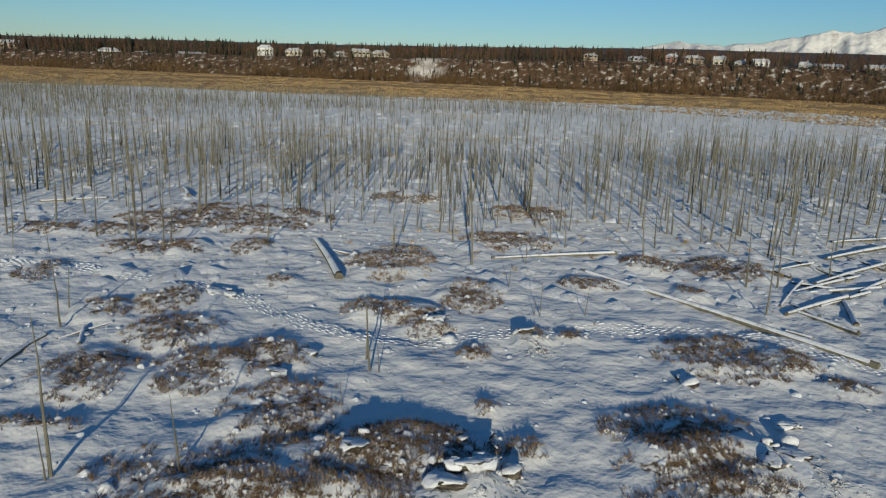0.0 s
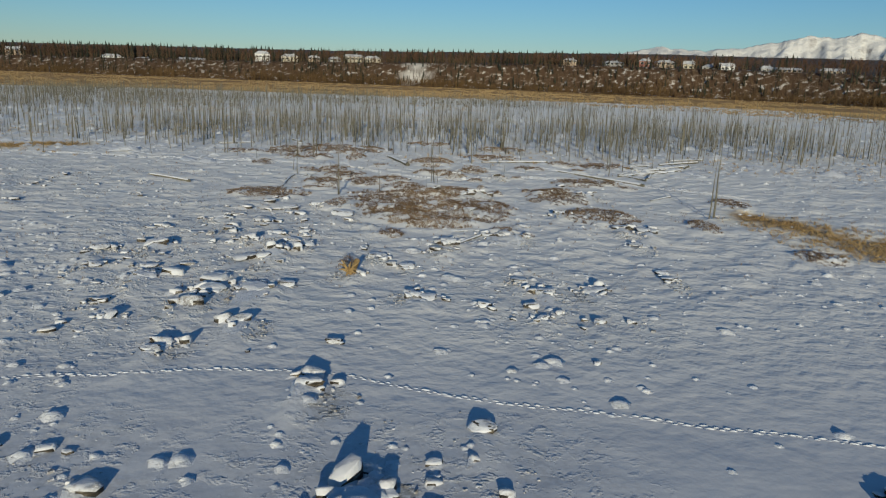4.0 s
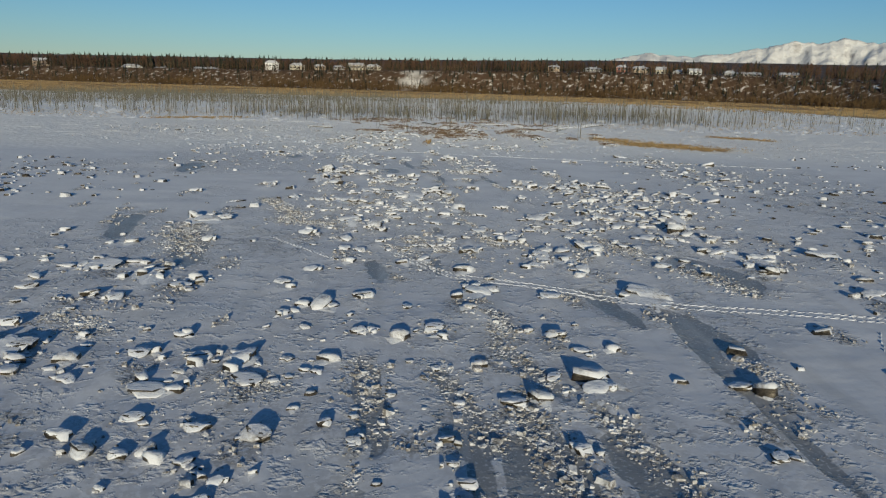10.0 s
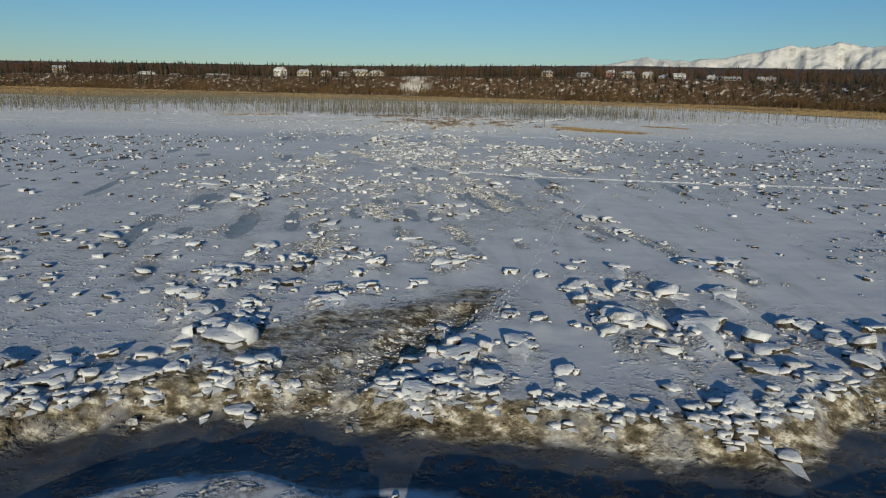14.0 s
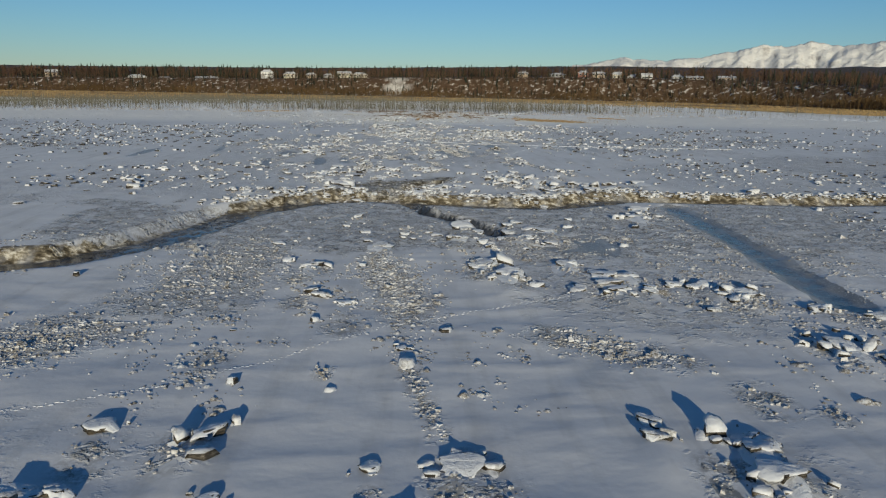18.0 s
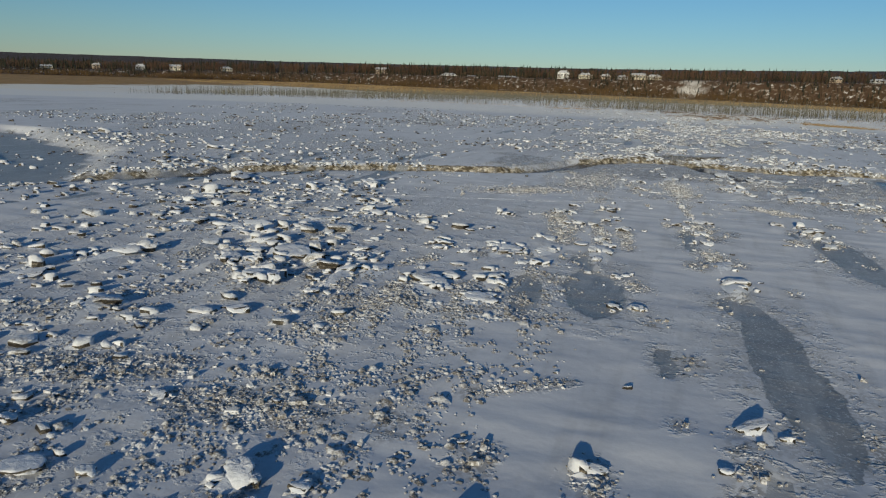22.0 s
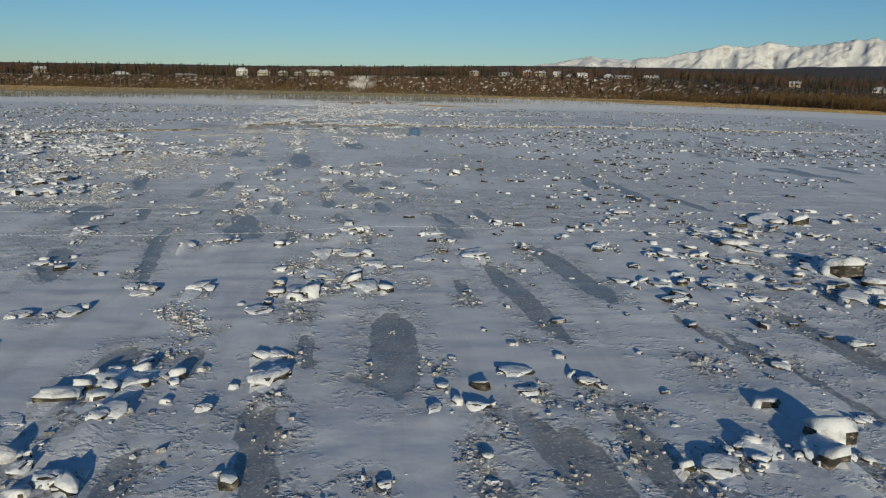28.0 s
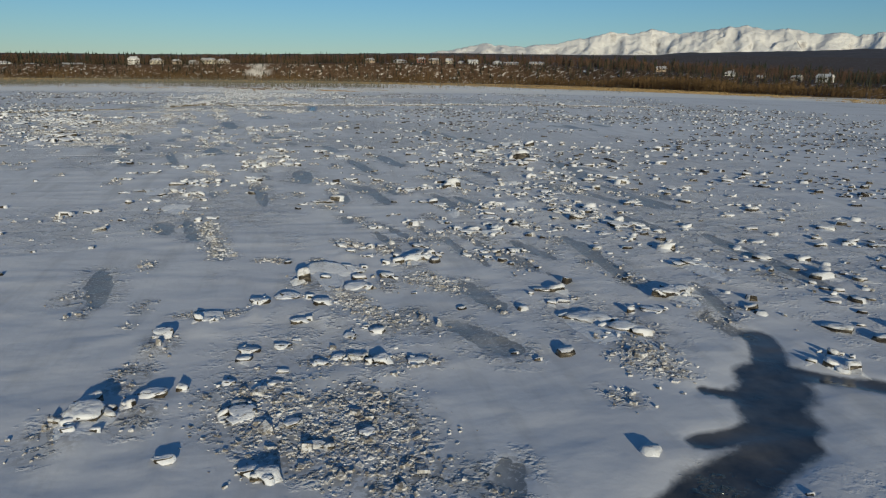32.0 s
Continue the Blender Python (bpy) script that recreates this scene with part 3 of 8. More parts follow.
block_at(0.58, -39.18, 0.98, 0.31)
block_at(-3.81, -127.77, 0.49, 0.23)
block_at(-9.62, -167.86, 0.63, 0.22)
block_at(-13.92, -169.3, 0.65, 0.20)
block_at(6.08, -245.98, 0.45, 0.19)
block_at(-4.95, -96.17, 0.6, 0.23)
block_at(-5.18, -77.53, 0.36, 0.2)
block_at(-6.84, -200.82, 0.63, 0.17)
block_at(-20.34, -171.27, 0.74, 0.25)
block_at(2.84, -38.84, 1.17, 0.46)
block_at(1.26, -198.72, 0.68, 0.32)
block_at(0.3, -260.87, 0.48, 0.21)
block_at(-5.29, -200.36, 0.5, 0.3)
block_at(-9.58, -96.08, 0.85, 0.29)
block_at(-14.51, -169.14, 1.16, 0.21)
block_at(1.76, -77.08, 0.67, 0.15)
block_at(-4.3, -181.79, 0.43, 0.19)
block_at(-10.59, -77.43, 0.44, 0.17)
block_at(-12.32, -39.3, 1.14, 0.6)
block_at(11.81, -229.05, 1.07, 0.23)
block_at(8.67, -245.91, 0.82, 0.13)
block_at(5.98, -228.95, 0.36, 0.16)
block_at(-3.58, -228.4, 0.68, 0.18)
block_at(-5.51, -95.85, 0.61, 0.21)
block_at(-7.03, -151.89, 0.31, 0.12)
block_at(13.23, -229.01, 1.12, 0.29)
block_at(-0.73, -127.06, 0.93, 0.13)
block_at(-4.12, -127.17, 0.63, 0.24)
block_at(-6.16, -95.71, 0.73, 0.26)
block_at(-6.31, -58.33, 0.37, 0.18)
block_at(-9.79, -127.23, 0.62, 0.21)
block_at(-11.96, -77.24, 0.45, 0.17)
block_at(-12.69, -77.17, 0.79, 0.25)
block_at(-14.09, -127.28, 0.67, 0.15)
block_at(4.24, -57.84, 0.58, 0.21)
block_at(1.65, -57.72, 1.22, 0.39)
block_at(-2.39, -76.86, 0.57, 0.24)
block_at(-5.49, -58.17, 0.44, 0.18)
block_at(-6.21, -151.55, 0.69, 0.21)
block_at(-10.98, -95.66, 0.89, 0.3)
block_at(10.97, -245.91, 0.5, 0.21)
block_at(3.6, -57.62, 0.58, 0.21)
block_at(3.21, -260.82, 0.48, 0.16)
block_at(2.07, -197.86, 0.43, 0.25)
block_at(-2.7, -180.43, 0.31, 0.18)
block_at(-4.89, -57.89, 0.51, 0.18)
block_at(-5.8, -181.76, 0.5, 0.19)
block_at(-6.68, -38.66, 0.53, 0.32)
block_at(-7.19, -38.64, 0.67, 0.32)
block_at(-11.94, -151.19, 0.78, 0.37)
block_at(12.36, -245.92, 0.77, 0.15)
block_at(11.49, -245.87, 0.51, 0.3)
block_at(5.39, -244.99, 0.54, 0.18)
block_at(-1.73, -126.71, 0.53, 0.19)
block_at(-19.79, -187.58, 1.73, 0.34)
block_at(-0.62, -95.06, 0.54, 0.15)
block_at(-3.51, -198.9, 0.6, 0.38)
block_at(-5.26, -76.5, 0.44, 0.19)
block_at(-5.31, -126.45, 1.02, 0.3)
block_at(-7.27, -76.55, 0.44, 0.21)
block_at(-10.38, -95.22, 0.78, 0.31)
block_at(5.3, -37.72, 0.92, 0.29)
block_at(-4.45, -126.54, 0.32, 0.18)
block_at(-9.31, -76.38, 0.77, 0.31)
block_at(-13.51, -76.54, 0.69, 0.24)
block_at(4.26, -260.57, 0.49, 0.16)
block_at(0.11, -57.27, 0.41, 0.16)
block_at(-1.77, -259.41, 0.34, 0.18)
block_at(-5.9, -94.96, 0.45, 0.22)
block_at(-7.27, -150.89, 0.39, 0.17)
block_at(-7.92, -57.46, 0.66, 0.25)
block_at(-8.99, -38.17, 0.84, 0.47)
block_at(-9.66, -38.27, 0.64, 0.27)
block_at(-14.26, -94.94, 1.26, 0.33)
block_at(-7.59, -126.31, 0.39, 0.15)
block_at(-16.16, -150.58, 0.77, 0.18)
block_at(8.34, -244.73, 0.75, 0.21)
block_at(6.75, -244.6, 0.49, 0.23)
block_at(6.24, -37.26, 0.96, 0.3)
block_at(6.09, -244.51, 0.49, 0.16)
block_at(-3.09, -126.08, 0.54, 0.18)
block_at(-8.1, -126.14, 0.52, 0.17)
block_at(-10.75, -76.05, 0.8, 0.23)
block_at(-13.85, -200.97, 0.53, 0.2)
block_at(-14.26, -201.1, 0.46, 0.2)
block_at(7.68, -37.2, 0.5, 0.28)
block_at(-0.02, -150.53, 0.73, 0.17)
block_at(-6.4, -94.59, 0.46, 0.19)
block_at(-7.32, -150.46, 0.53, 0.18)
block_at(-8.5, -94.66, 0.39, 0.15)
block_at(-11.87, -150.39, 0.54, 0.23)
block_at(-16.78, -168.04, 1.83, 0.74)
block_at(-18.17, -186.29, 0.79, 0.3)
block_at(5.15, -244.07, 0.63, 0.24)
block_at(2.77, -259.78, 0.5, 0.17)
block_at(0.57, -150.44, 0.59, 0.17)
block_at(-1.56, -258.74, 1.09, 0.39)
block_at(-1.68, -125.72, 0.77, 0.29)
block_at(-2.45, -227.08, 0.43, 0.16)
block_at(-8.04, -75.81, 0.46, 0.25)
block_at(-11.33, -150.25, 0.54, 0.19)
block_at(4.98, -36.91, 0.86, 0.27)
block_at(2, -94.12, 0.45, 0.14)
block_at(-1.68, -56.44, 1.1, 0.2)
block_at(-7.52, -56.86, 0.47, 0.19)
block_at(-7.97, -150.07, 0.8, 0.32)
block_at(-8.58, -37.57, 0.58, 0.19)
block_at(-10.15, -182.46, 0.35, 0.16)
block_at(-10.62, -182.55, 0.7, 0.27)
block_at(-0.8, -197.2, 0.3, 0.14)
block_at(-12.25, -75.65, 0.56, 0.19)
block_at(-12.27, -183.25, 0.42, 0.16)
block_at(-15.01, -149.92, 0.77, 0.31)
block_at(-6.3, -125.45, 0.74, 0.18)
block_at(15.32, -227.48, 0.48, 0.15)
block_at(1.69, -259.09, 0.78, 0.15)
block_at(-2.27, -226.6, 0.72, 0.19)
block_at(-4.08, -125.41, 0.48, 0.16)
block_at(-4.58, -56.44, 0.55, 0.32)
block_at(-14.92, -184.21, 0.94, 0.24)
block_at(-14.21, -166.75, 0.65, 0.30)
block_at(-19.71, -186.14, 1.14, 0.36)
block_at(-7.98, -125.16, 0.82, 0.23)
block_at(6.55, -55.64, 1, 0.32)
block_at(6.14, -36.32, 0.66, 0.22)
block_at(6.11, -226.63, 0.82, 0.21)
block_at(5.08, -226.68, 0.54, 0.16)
block_at(-0.26, -226.48, 0.42, 0.19)
block_at(-3.83, -56.1, 0.63, 0.2)
block_at(-8.43, -36.89, 0.88, 0.25)
block_at(-2.51, -124.79, 1, 0.34)
block_at(-4.14, -124.9, 0.7, 0.24)
block_at(1.8, -36, 1.23, 0.26)
block_at(1.39, -55.6, 0.68, 0.2)
block_at(-3.57, -74.55, 0.9, 0.26)
block_at(-6.76, -36.55, 0.74, 0.25)
block_at(-11.53, -149.24, 0.57, 0.16)
block_at(5.48, -55.21, 0.99, 0.24)
block_at(3.62, -195, 0.75, 0.22)
block_at(-1.24, -55.53, 0.73, 0.17)
block_at(-4.88, -124.65, 0.57, 0.19)
block_at(-6.7, -124.71, 0.49, 0.16)
block_at(-10.08, -124.67, 0.78, 0.2)
block_at(-14.94, -166.21, 1.15, 0.31)
block_at(-20.54, -168.13, 1.12, 0.46)
block_at(5.08, -92.78, 0.68, 0.16)
block_at(-0.32, -257.88, 0.78, 0.27)
block_at(-5, -55.54, 0.64, 0.14)
block_at(-5.1, -162.64, 1.31, 0.47)
block_at(-11.78, -55.75, 0.91, 0.22)
block_at(-7.39, -92.87, 1.13, 0.3)
block_at(-9.4, -36.08, 1.38, 0.37)
block_at(-0.44, -124.06, 1.22, 0.26)
block_at(-14.07, -182.72, 0.59, 0.21)
block_at(7.43, -225.84, 0.58, 0.16)
block_at(-3.25, -35.58, 1.21, 0.32)
block_at(-3.74, -196.32, 0.76, 0.26)
block_at(-5.99, -178.79, 0.41, 0.16)
block_at(-6.61, -74.21, 0.35, 0.16)
block_at(-21.59, -167.8, 1.91, 0.58)
block_at(1.18, -35.39, 0.63, 0.23)
block_at(-1.44, -73.71, 0.89, 0.17)
block_at(-8.57, -179.72, 0.63, 0.21)
block_at(-12.34, -92.73, 0.9, 0.23)
block_at(-12.61, -74.06, 1.06, 0.17)
block_at(-13.97, -35.91, 1.52, 0.56)
block_at(-22.22, -186.13, 0.67, 0.22)
block_at(5.54, -193.7, 0.54, 0.24)
block_at(5.32, -225.47, 0.44, 0.19)
block_at(2.48, -73.45, 0.8, 0.21)
block_at(-2.24, -92.35, 0.53, 0.17)
block_at(-4.98, -123.58, 1.33, 0.42)
block_at(-8.05, -55.05, 0.59, 0.25)
block_at(-15.46, -182.74, 0.91, 0.45)
block_at(-6.69, -148.07, 1.04, 0.25)
block_at(17.59, -243.77, 0.66, 0.13)
block_at(9.17, -225.34, 0.83, 0.26)
block_at(0.93, -224.91, 1.12, 0.42)
block_at(0.44, -54.55, 0.47, 0.18)
block_at(-1.52, -54.62, 0.53, 0.14)
block_at(-2.7, -224.59, 1.72, 0.27)
block_at(-3.01, -54.53, 0.97, 0.26)
block_at(-3.06, -195.55, 0.94, 0.3)
block_at(-4.98, -196.2, 0.46, 0.18)
block_at(-8.62, -148.12, 0.59, 0.17)
block_at(-9.88, -163.59, 0.47, 0.22)
block_at(-12.74, -35.73, 0.75, 0.35)
block_at(-18.28, -183.99, 0.51, 0.30)
block_at(-19.61, -166.82, 0.94, 0.26)
block_at(1.29, -257.38, 0.43, 0.14)
block_at(-1.19, -123.35, 0.78, 0.21)
block_at(-10.26, -73.48, 1.05, 0.21)
block_at(-10.3, -197.38, 0.47, 0.21)
block_at(-19.63, -184.24, 1.28, 0.19)
block_at(12.18, -242.58, 1.18, 0.14)
block_at(-0.27, -147.66, 1.3, 0.31)
block_at(-0.37, -54.13, 0.78, 0.22)
block_at(-7.79, -35.09, 0.79, 0.53)
block_at(-9.54, -163.09, 0.48, 0.21)
block_at(-14.82, -73.62, 0.65, 0.15)
block_at(11.15, -242.3, 1.17, 0.14)
block_at(1.09, -122.98, 0.66, 0.28)
block_at(-2.33, -72.97, 0.61, 0.17)
block_at(-10.53, -91.99, 0.38, 0.15)
block_at(-18.02, -165.85, 0.42, 0.15)
block_at(9.87, -242.06, 0.51, 0.17)
block_at(7.91, -53.28, 1.31, 0.35)
block_at(7.4, -224.49, 1, 0.2)
block_at(4.92, -192.85, 0.65, 0.18)
block_at(-16.46, -73.34, 0.68, 0.23)
block_at(-11.15, -122.98, 0.63, 0.22)
block_at(-2.4, -122.63, 0.8, 0.45)
block_at(-4.28, -122.69, 0.7, 0.27)
block_at(-8.48, -53.91, 0.94, 0.37)
block_at(-8.61, -72.93, 0.38, 0.17)
block_at(-5.31, -176.38, 1.09, 0.34)
block_at(-6.79, -34.18, 1.14, 0.34)
block_at(-11.64, -179.64, 0.33, 0.12)
block_at(14.99, -224.32, 0.7, 0.17)
block_at(-8.7, -34.25, 0.67, 0.24)
block_at(-12.18, -146.65, 1.05, 0.28)
block_at(-23.96, -166.7, 2.13, 0.53)
block_at(17.12, -259.15, 1.03, 0.16)
block_at(10.85, -241.42, 0.61, 0.17)
block_at(5.07, -256.84, 0.67, 0.25)
block_at(4.53, -52.8, 0.71, 0.24)
block_at(3.91, -90.42, 0.72, 0.24)
block_at(3.53, -256.61, 0.45, 0.2)
block_at(-1.05, -146.72, 0.51, 0.13)
block_at(19.16, -242.09, 1.62, 0.24)
block_at(6.05, -256.87, 0.6, 0.14)
block_at(-6.56, -53.19, 0.48, 0.23)
block_at(-10.75, -72.07, 0.96, 0.27)
block_at(-13.62, -163, 0.77, 0.35)
block_at(-14.17, -163.19, 0.77, 0.24)
block_at(-14.67, -146.36, 0.90, 0.24)
block_at(6.95, -240.52, 0.61, 0.17)
block_at(5.8, -223.46, 0.32, 0.12)
block_at(5.39, -146.35, 0.58, 0.18)
block_at(4.46, -256.37, 0.6, 0.17)
block_at(4.02, -256.33, 0.45, 0.17)
block_at(0.97, -223.16, 0.73, 0.15)
block_at(-1.67, -121.58, 0.84, 0.16)
block_at(-2.21, -146.21, 0.76, 0.24)
block_at(-4.16, -52.83, 0.57, 0.19)
block_at(-5.3, -52.84, 0.73, 0.23)
block_at(-12.02, -71.98, 0.82, 0.22)
block_at(-12.83, -196.16, 0.7, 0.41)
block_at(-21.23, -165.45, 0.69, 0.25)
block_at(14.26, -241.27, 0.66, 0.13)
block_at(3.91, -89.73, 0.92, 0.32)
block_at(-5.3, -193.93, 0.76, 0.32)
block_at(-9.85, -52.67, 1.33, 0.47)
block_at(-10.73, -33.43, 1.06, 0.3)
block_at(-12.76, -33.5, 1.27, 0.31)
block_at(-13.62, -71.82, 0.93, 0.24)
block_at(-22.36, -183.57, 0.83, 0.33)
block_at(1.68, -255.43, 0.63, 0.15)
block_at(-1.28, -71.17, 0.59, 0.22)
block_at(-16.95, -71.79, 0.9, 0.26)
block_at(-21.59, -182.98, 0.71, 0.30)
block_at(7.42, -190.19, 0.63, 0.16)
block_at(-5.63, -159.04, 1.42, 0.22)
block_at(-10.55, -89.99, 0.5, 0.19)
block_at(-11.07, -161.21, 0.52, 0.2)
block_at(-20.73, -164.56, 0.82, 0.16)
block_at(18.4, -222.92, 0.8, 0.23)
block_at(2.57, -255.2, 0.64, 0.15)
block_at(1.6, -51.52, 1.07, 0.25)
block_at(1.56, -120.7, 0.55, 0.17)
block_at(4.52, -190.39, 0.8, 0.23)
block_at(1.72, -89.01, 0.55, 0.14)
block_at(0.31, -51.36, 1.06, 0.3)
block_at(-24.6, -165.48, 0.75, 0.22)
block_at(-11.96, -89.27, 1.13, 0.3)
block_at(14.53, -240.12, 1.04, 0.13)
block_at(10.64, -239.62, 0.99, 0.12)
block_at(9.33, -239.45, 0.98, 0.15)
block_at(5.71, -119.84, 1.6, 0.38)
block_at(4.6, -31.39, 0.96, 0.26)
block_at(-12.17, -194.67, 0.45, 0.21)
block_at(-13.32, -32.24, 1.9, 0.36)
block_at(-21.69, -164.17, 0.84, 0.21)
block_at(-0.69, -253.89, 0.77, 0.29)
block_at(-1.73, -70, 0.79, 0.33)
block_at(-5.4, -31.7, 1.17, 0.31)
block_at(-10.3, -32.11, 0.92, 0.26)
block_at(7.27, -119.5, 0.84, 0.2)
block_at(4.46, -254.75, 0.49, 0.16)
block_at(4.06, -50.54, 0.77, 0.33)
block_at(-1.77, -31.36, 0.73, 0.21)
block_at(-5.24, -192.11, 1, 0.28)
block_at(-10.68, -119.99, 0.8, 0.25)
block_at(-13.02, -70.37, 0.62, 0.2)
block_at(-17.2, -162.12, 0.59, 0.30)
block_at(-19.51, -180.47, 0.61, 0.21)
block_at(-26.39, -165.25, 1.32, 0.36)
block_at(12.37, -255.83, 1.19, 0.19)
block_at(-1.05, -156.1, 0.55, 0.17)
block_at(-7.79, -69.87, 0.61, 0.23)
block_at(-18.56, -162.35, 0.61, 0.21)
block_at(-23.8, -164.19, 0.77, 0.28)
block_at(1.08, -50.02, 1.31, 0.27)
block_at(-1.17, -30.83, 0.66, 0.25)
block_at(-5.45, -69.44, 0.79, 0.3)
block_at(-7.37, -69.66, 0.44, 0.17)
block_at(-11.21, -31.48, 0.77, 0.22)
block_at(-11.27, -159.11, 1.5, 0.32)
block_at(-13.82, -160.21, 1.21, 0.26)
block_at(-15.42, -160.72, 1.45, 0.21)
block_at(13.27, -238.75, 1.06, 0.13)
block_at(3.93, -87.33, 0.8, 0.23)
block_at(-2.74, -50.22, 0.55, 0.26)
block_at(-3.04, -30.63, 0.85, 0.21)
block_at(-14.36, -88.3, 0.47, 0.18)
block_at(8.7, -49.08, 1.3, 0.37)
block_at(3.07, -253.48, 0.69, 0.16)
block_at(-0.79, -236.79, 0.91, 0.21)
block_at(-13.88, -193.49, 0.59, 0.46)
block_at(-18.39, -69.63, 0.8, 0.29)
block_at(-18.49, -194.36, 1.86, 0.43)
block_at(17.63, -238.77, 1.16, 0.22)
block_at(11.83, -254.63, 1.58, 0.23)
block_at(-8.42, -87.39, 0.73, 0.24)
block_at(-13.59, -30.73, 1.21, 0.29)
block_at(-16.24, -160.34, 0.75, 0.18)
block_at(-18.74, -161.17, 1.00, 0.28)
block_at(20.63, -239.04, 0.62, 0.2)
block_at(19.01, -238.79, 0.8, 0.27)
block_at(6.17, -142.66, 1.09, 0.21)
block_at(4.6, -29.28, 0.83, 0.24)
block_at(2.85, -86.45, 1.12, 0.35)
block_at(0.38, -252.35, 1.08, 0.14)
block_at(-6.13, -87.03, 0.65, 0.25)
block_at(-11.77, -192.4, 0.39, 0.19)
block_at(-16.42, -193.41, 1.23, 0.27)
block_at(8.66, -237.32, 0.45, 0.14)
block_at(4.18, -48.62, 0.82, 0.35)
block_at(3.75, -86.17, 0.94, 0.2)
block_at(-7.71, -219.3, 0.84, 0.2)
block_at(-10.98, -157.68, 1, 0.23)
block_at(17.09, -238.02, 0.69, 0.26)
block_at(6.76, -117.16, 1.11, 0.3)
block_at(-0.32, -219.14, 0.97, 0.18)
block_at(-2.23, -29.18, 0.8, 0.19)
block_at(-6.27, -218.99, 1.04, 0.2)
block_at(-6.36, -190.19, 0.7, 0.19)
block_at(-7.52, -49.07, 0.76, 0.22)
block_at(-10.44, -68.19, 0.57, 0.22)
block_at(-12.45, -157.9, 1, 0.19)
block_at(14.17, -254.22, 0.94, 0.18)
block_at(11.77, -236.95, 1.02, 0.28)
block_at(-4.07, -48.45, 1.07, 0.28)
block_at(-13.14, -86.42, 0.98, 0.26)
block_at(5.26, -141.35, 1.34, 0.3)
block_at(3.82, -252.04, 0.73, 0.21)
block_at(-4.73, -85.6, 1.17, 0.26)
block_at(-6.38, -67.37, 0.58, 0.18)
block_at(-8.01, -141.55, 0.59, 0.19)
block_at(-9.31, -48.63, 0.69, 0.26)
block_at(6.18, -47.11, 1.33, 0.25)
block_at(1.88, -251.41, 0.66, 0.25)
block_at(-0.19, -28.09, 0.83, 0.24)
block_at(-1.02, -47.73, 0.81, 0.27)
block_at(-6.25, -154.62, 1, 0.21)
block_at(-21.44, -193.08, 1.83, 0.54)
block_at(21.15, -218.32, 1.43, 0.27)
block_at(19.45, -237.06, 0.85, 0.16)
block_at(17.54, -218.31, 1.12, 0.21)
block_at(14.36, -218.24, 1.07, 0.2)
block_at(6.24, -140.91, 0.58, 0.31)
block_at(3.63, -27.52, 0.66, 0.21)
block_at(-0.05, -152.07, 0.75, 0.19)
block_at(-10.27, -85.4, 0.8, 0.15)
block_at(-14.16, -157.25, 0.96, 0.20)
block_at(2.87, -250.95, 0.86, 0.18)
block_at(-0.49, -186.77, 1, 0.34)
block_at(-2.91, -233.74, 1.86, 0.16)
block_at(-11.62, -155.98, 0.64, 0.2)
block_at(-16.35, -66.98, 0.84, 0.24)
block_at(-18.16, -67.18, 0.54, 0.16)
block_at(-26.65, -161.45, 1.32, 0.40)
block_at(-28.9, -162.18, 1.82, 0.55)
block_at(15.71, -252.95, 1.21, 0.35)
block_at(11.26, -64.94, 1, 0.28)
block_at(2.42, -65.19, 1.83, 0.37)
block_at(1.04, -216.99, 1.85, 0.16)
block_at(-1.27, -65.68, 0.93, 0.24)
block_at(-3.83, -84.43, 0.62, 0.24)
block_at(-8.03, -66.14, 0.81, 0.23)
block_at(-12.98, -84.83, 1.04, 0.28)
block_at(-17.33, -66.71, 0.86, 0.25)
block_at(-17.33, -191.02, 1.34, 0.3)
block_at(14.24, -235.45, 0.82, 0.15)
block_at(11.33, -235.11, 0.8, 0.11)
block_at(-1.45, -233.69, 0.52, 0.16)
block_at(-3.95, -65.4, 1.23, 0.39)
block_at(-4.78, -216.87, 0.87, 0.12)
block_at(-5.91, -46.74, 0.83, 0.2)
block_at(19.66, -216.91, 1.21, 0.23)
block_at(15.9, -235.11, 1.47, 0.2)
block_at(11.45, -251.64, 0.79, 0.15)
block_at(9.92, -182.78, 0.81, 0.2)
block_at(3.18, -216.56, 1.15, 0.32)
block_at(-2.9, -216.48, 1.08, 0.29)
block_at(-4.56, -46.28, 0.84, 0.2)
block_at(-6.09, -83.71, 1.05, 0.24)
block_at(-10.96, -46.54, 1.49, 0.36)
block_at(-17.42, -47.3, 0.68, 0.17)
block_at(-20.86, -84.62, 1.16, 0.31)
block_at(5.11, -250.06, 0.99, 0.19)
block_at(4.96, -233.43, 1.52, 0.27)
block_at(4.7, -183.77, 1, 0.19)
block_at(3.76, -233.6, 0.61, 0.15)
block_at(-4.55, -186.33, 1.12, 0.21)
block_at(-5.38, -216.21, 0.68, 0.17)
block_at(-14.56, -83.91, 0.98, 0.21)
block_at(-14.66, -65.46, 1.08, 0.21)
block_at(-17.4, -84.05, 1.12, 0.21)
block_at(-19.98, -65.92, 0.81, 0.22)
block_at(17.92, -234.85, 0.77, 0.25)
block_at(17.1, -216.08, 1.19, 0.27)
block_at(14.66, -216.11, 0.92, 0.17)
block_at(10.81, -233.92, 1.03, 0.16)
block_at(8.55, -138.58, 0.89, 0.24)
block_at(-6.56, -152.08, 0.73, 0.18)
block_at(-10.79, -153.64, 0.81, 0.31)
block_at(-12.51, -46.16, 0.88, 0.21)
block_at(13.32, -215.7, 0.92, 0.17)
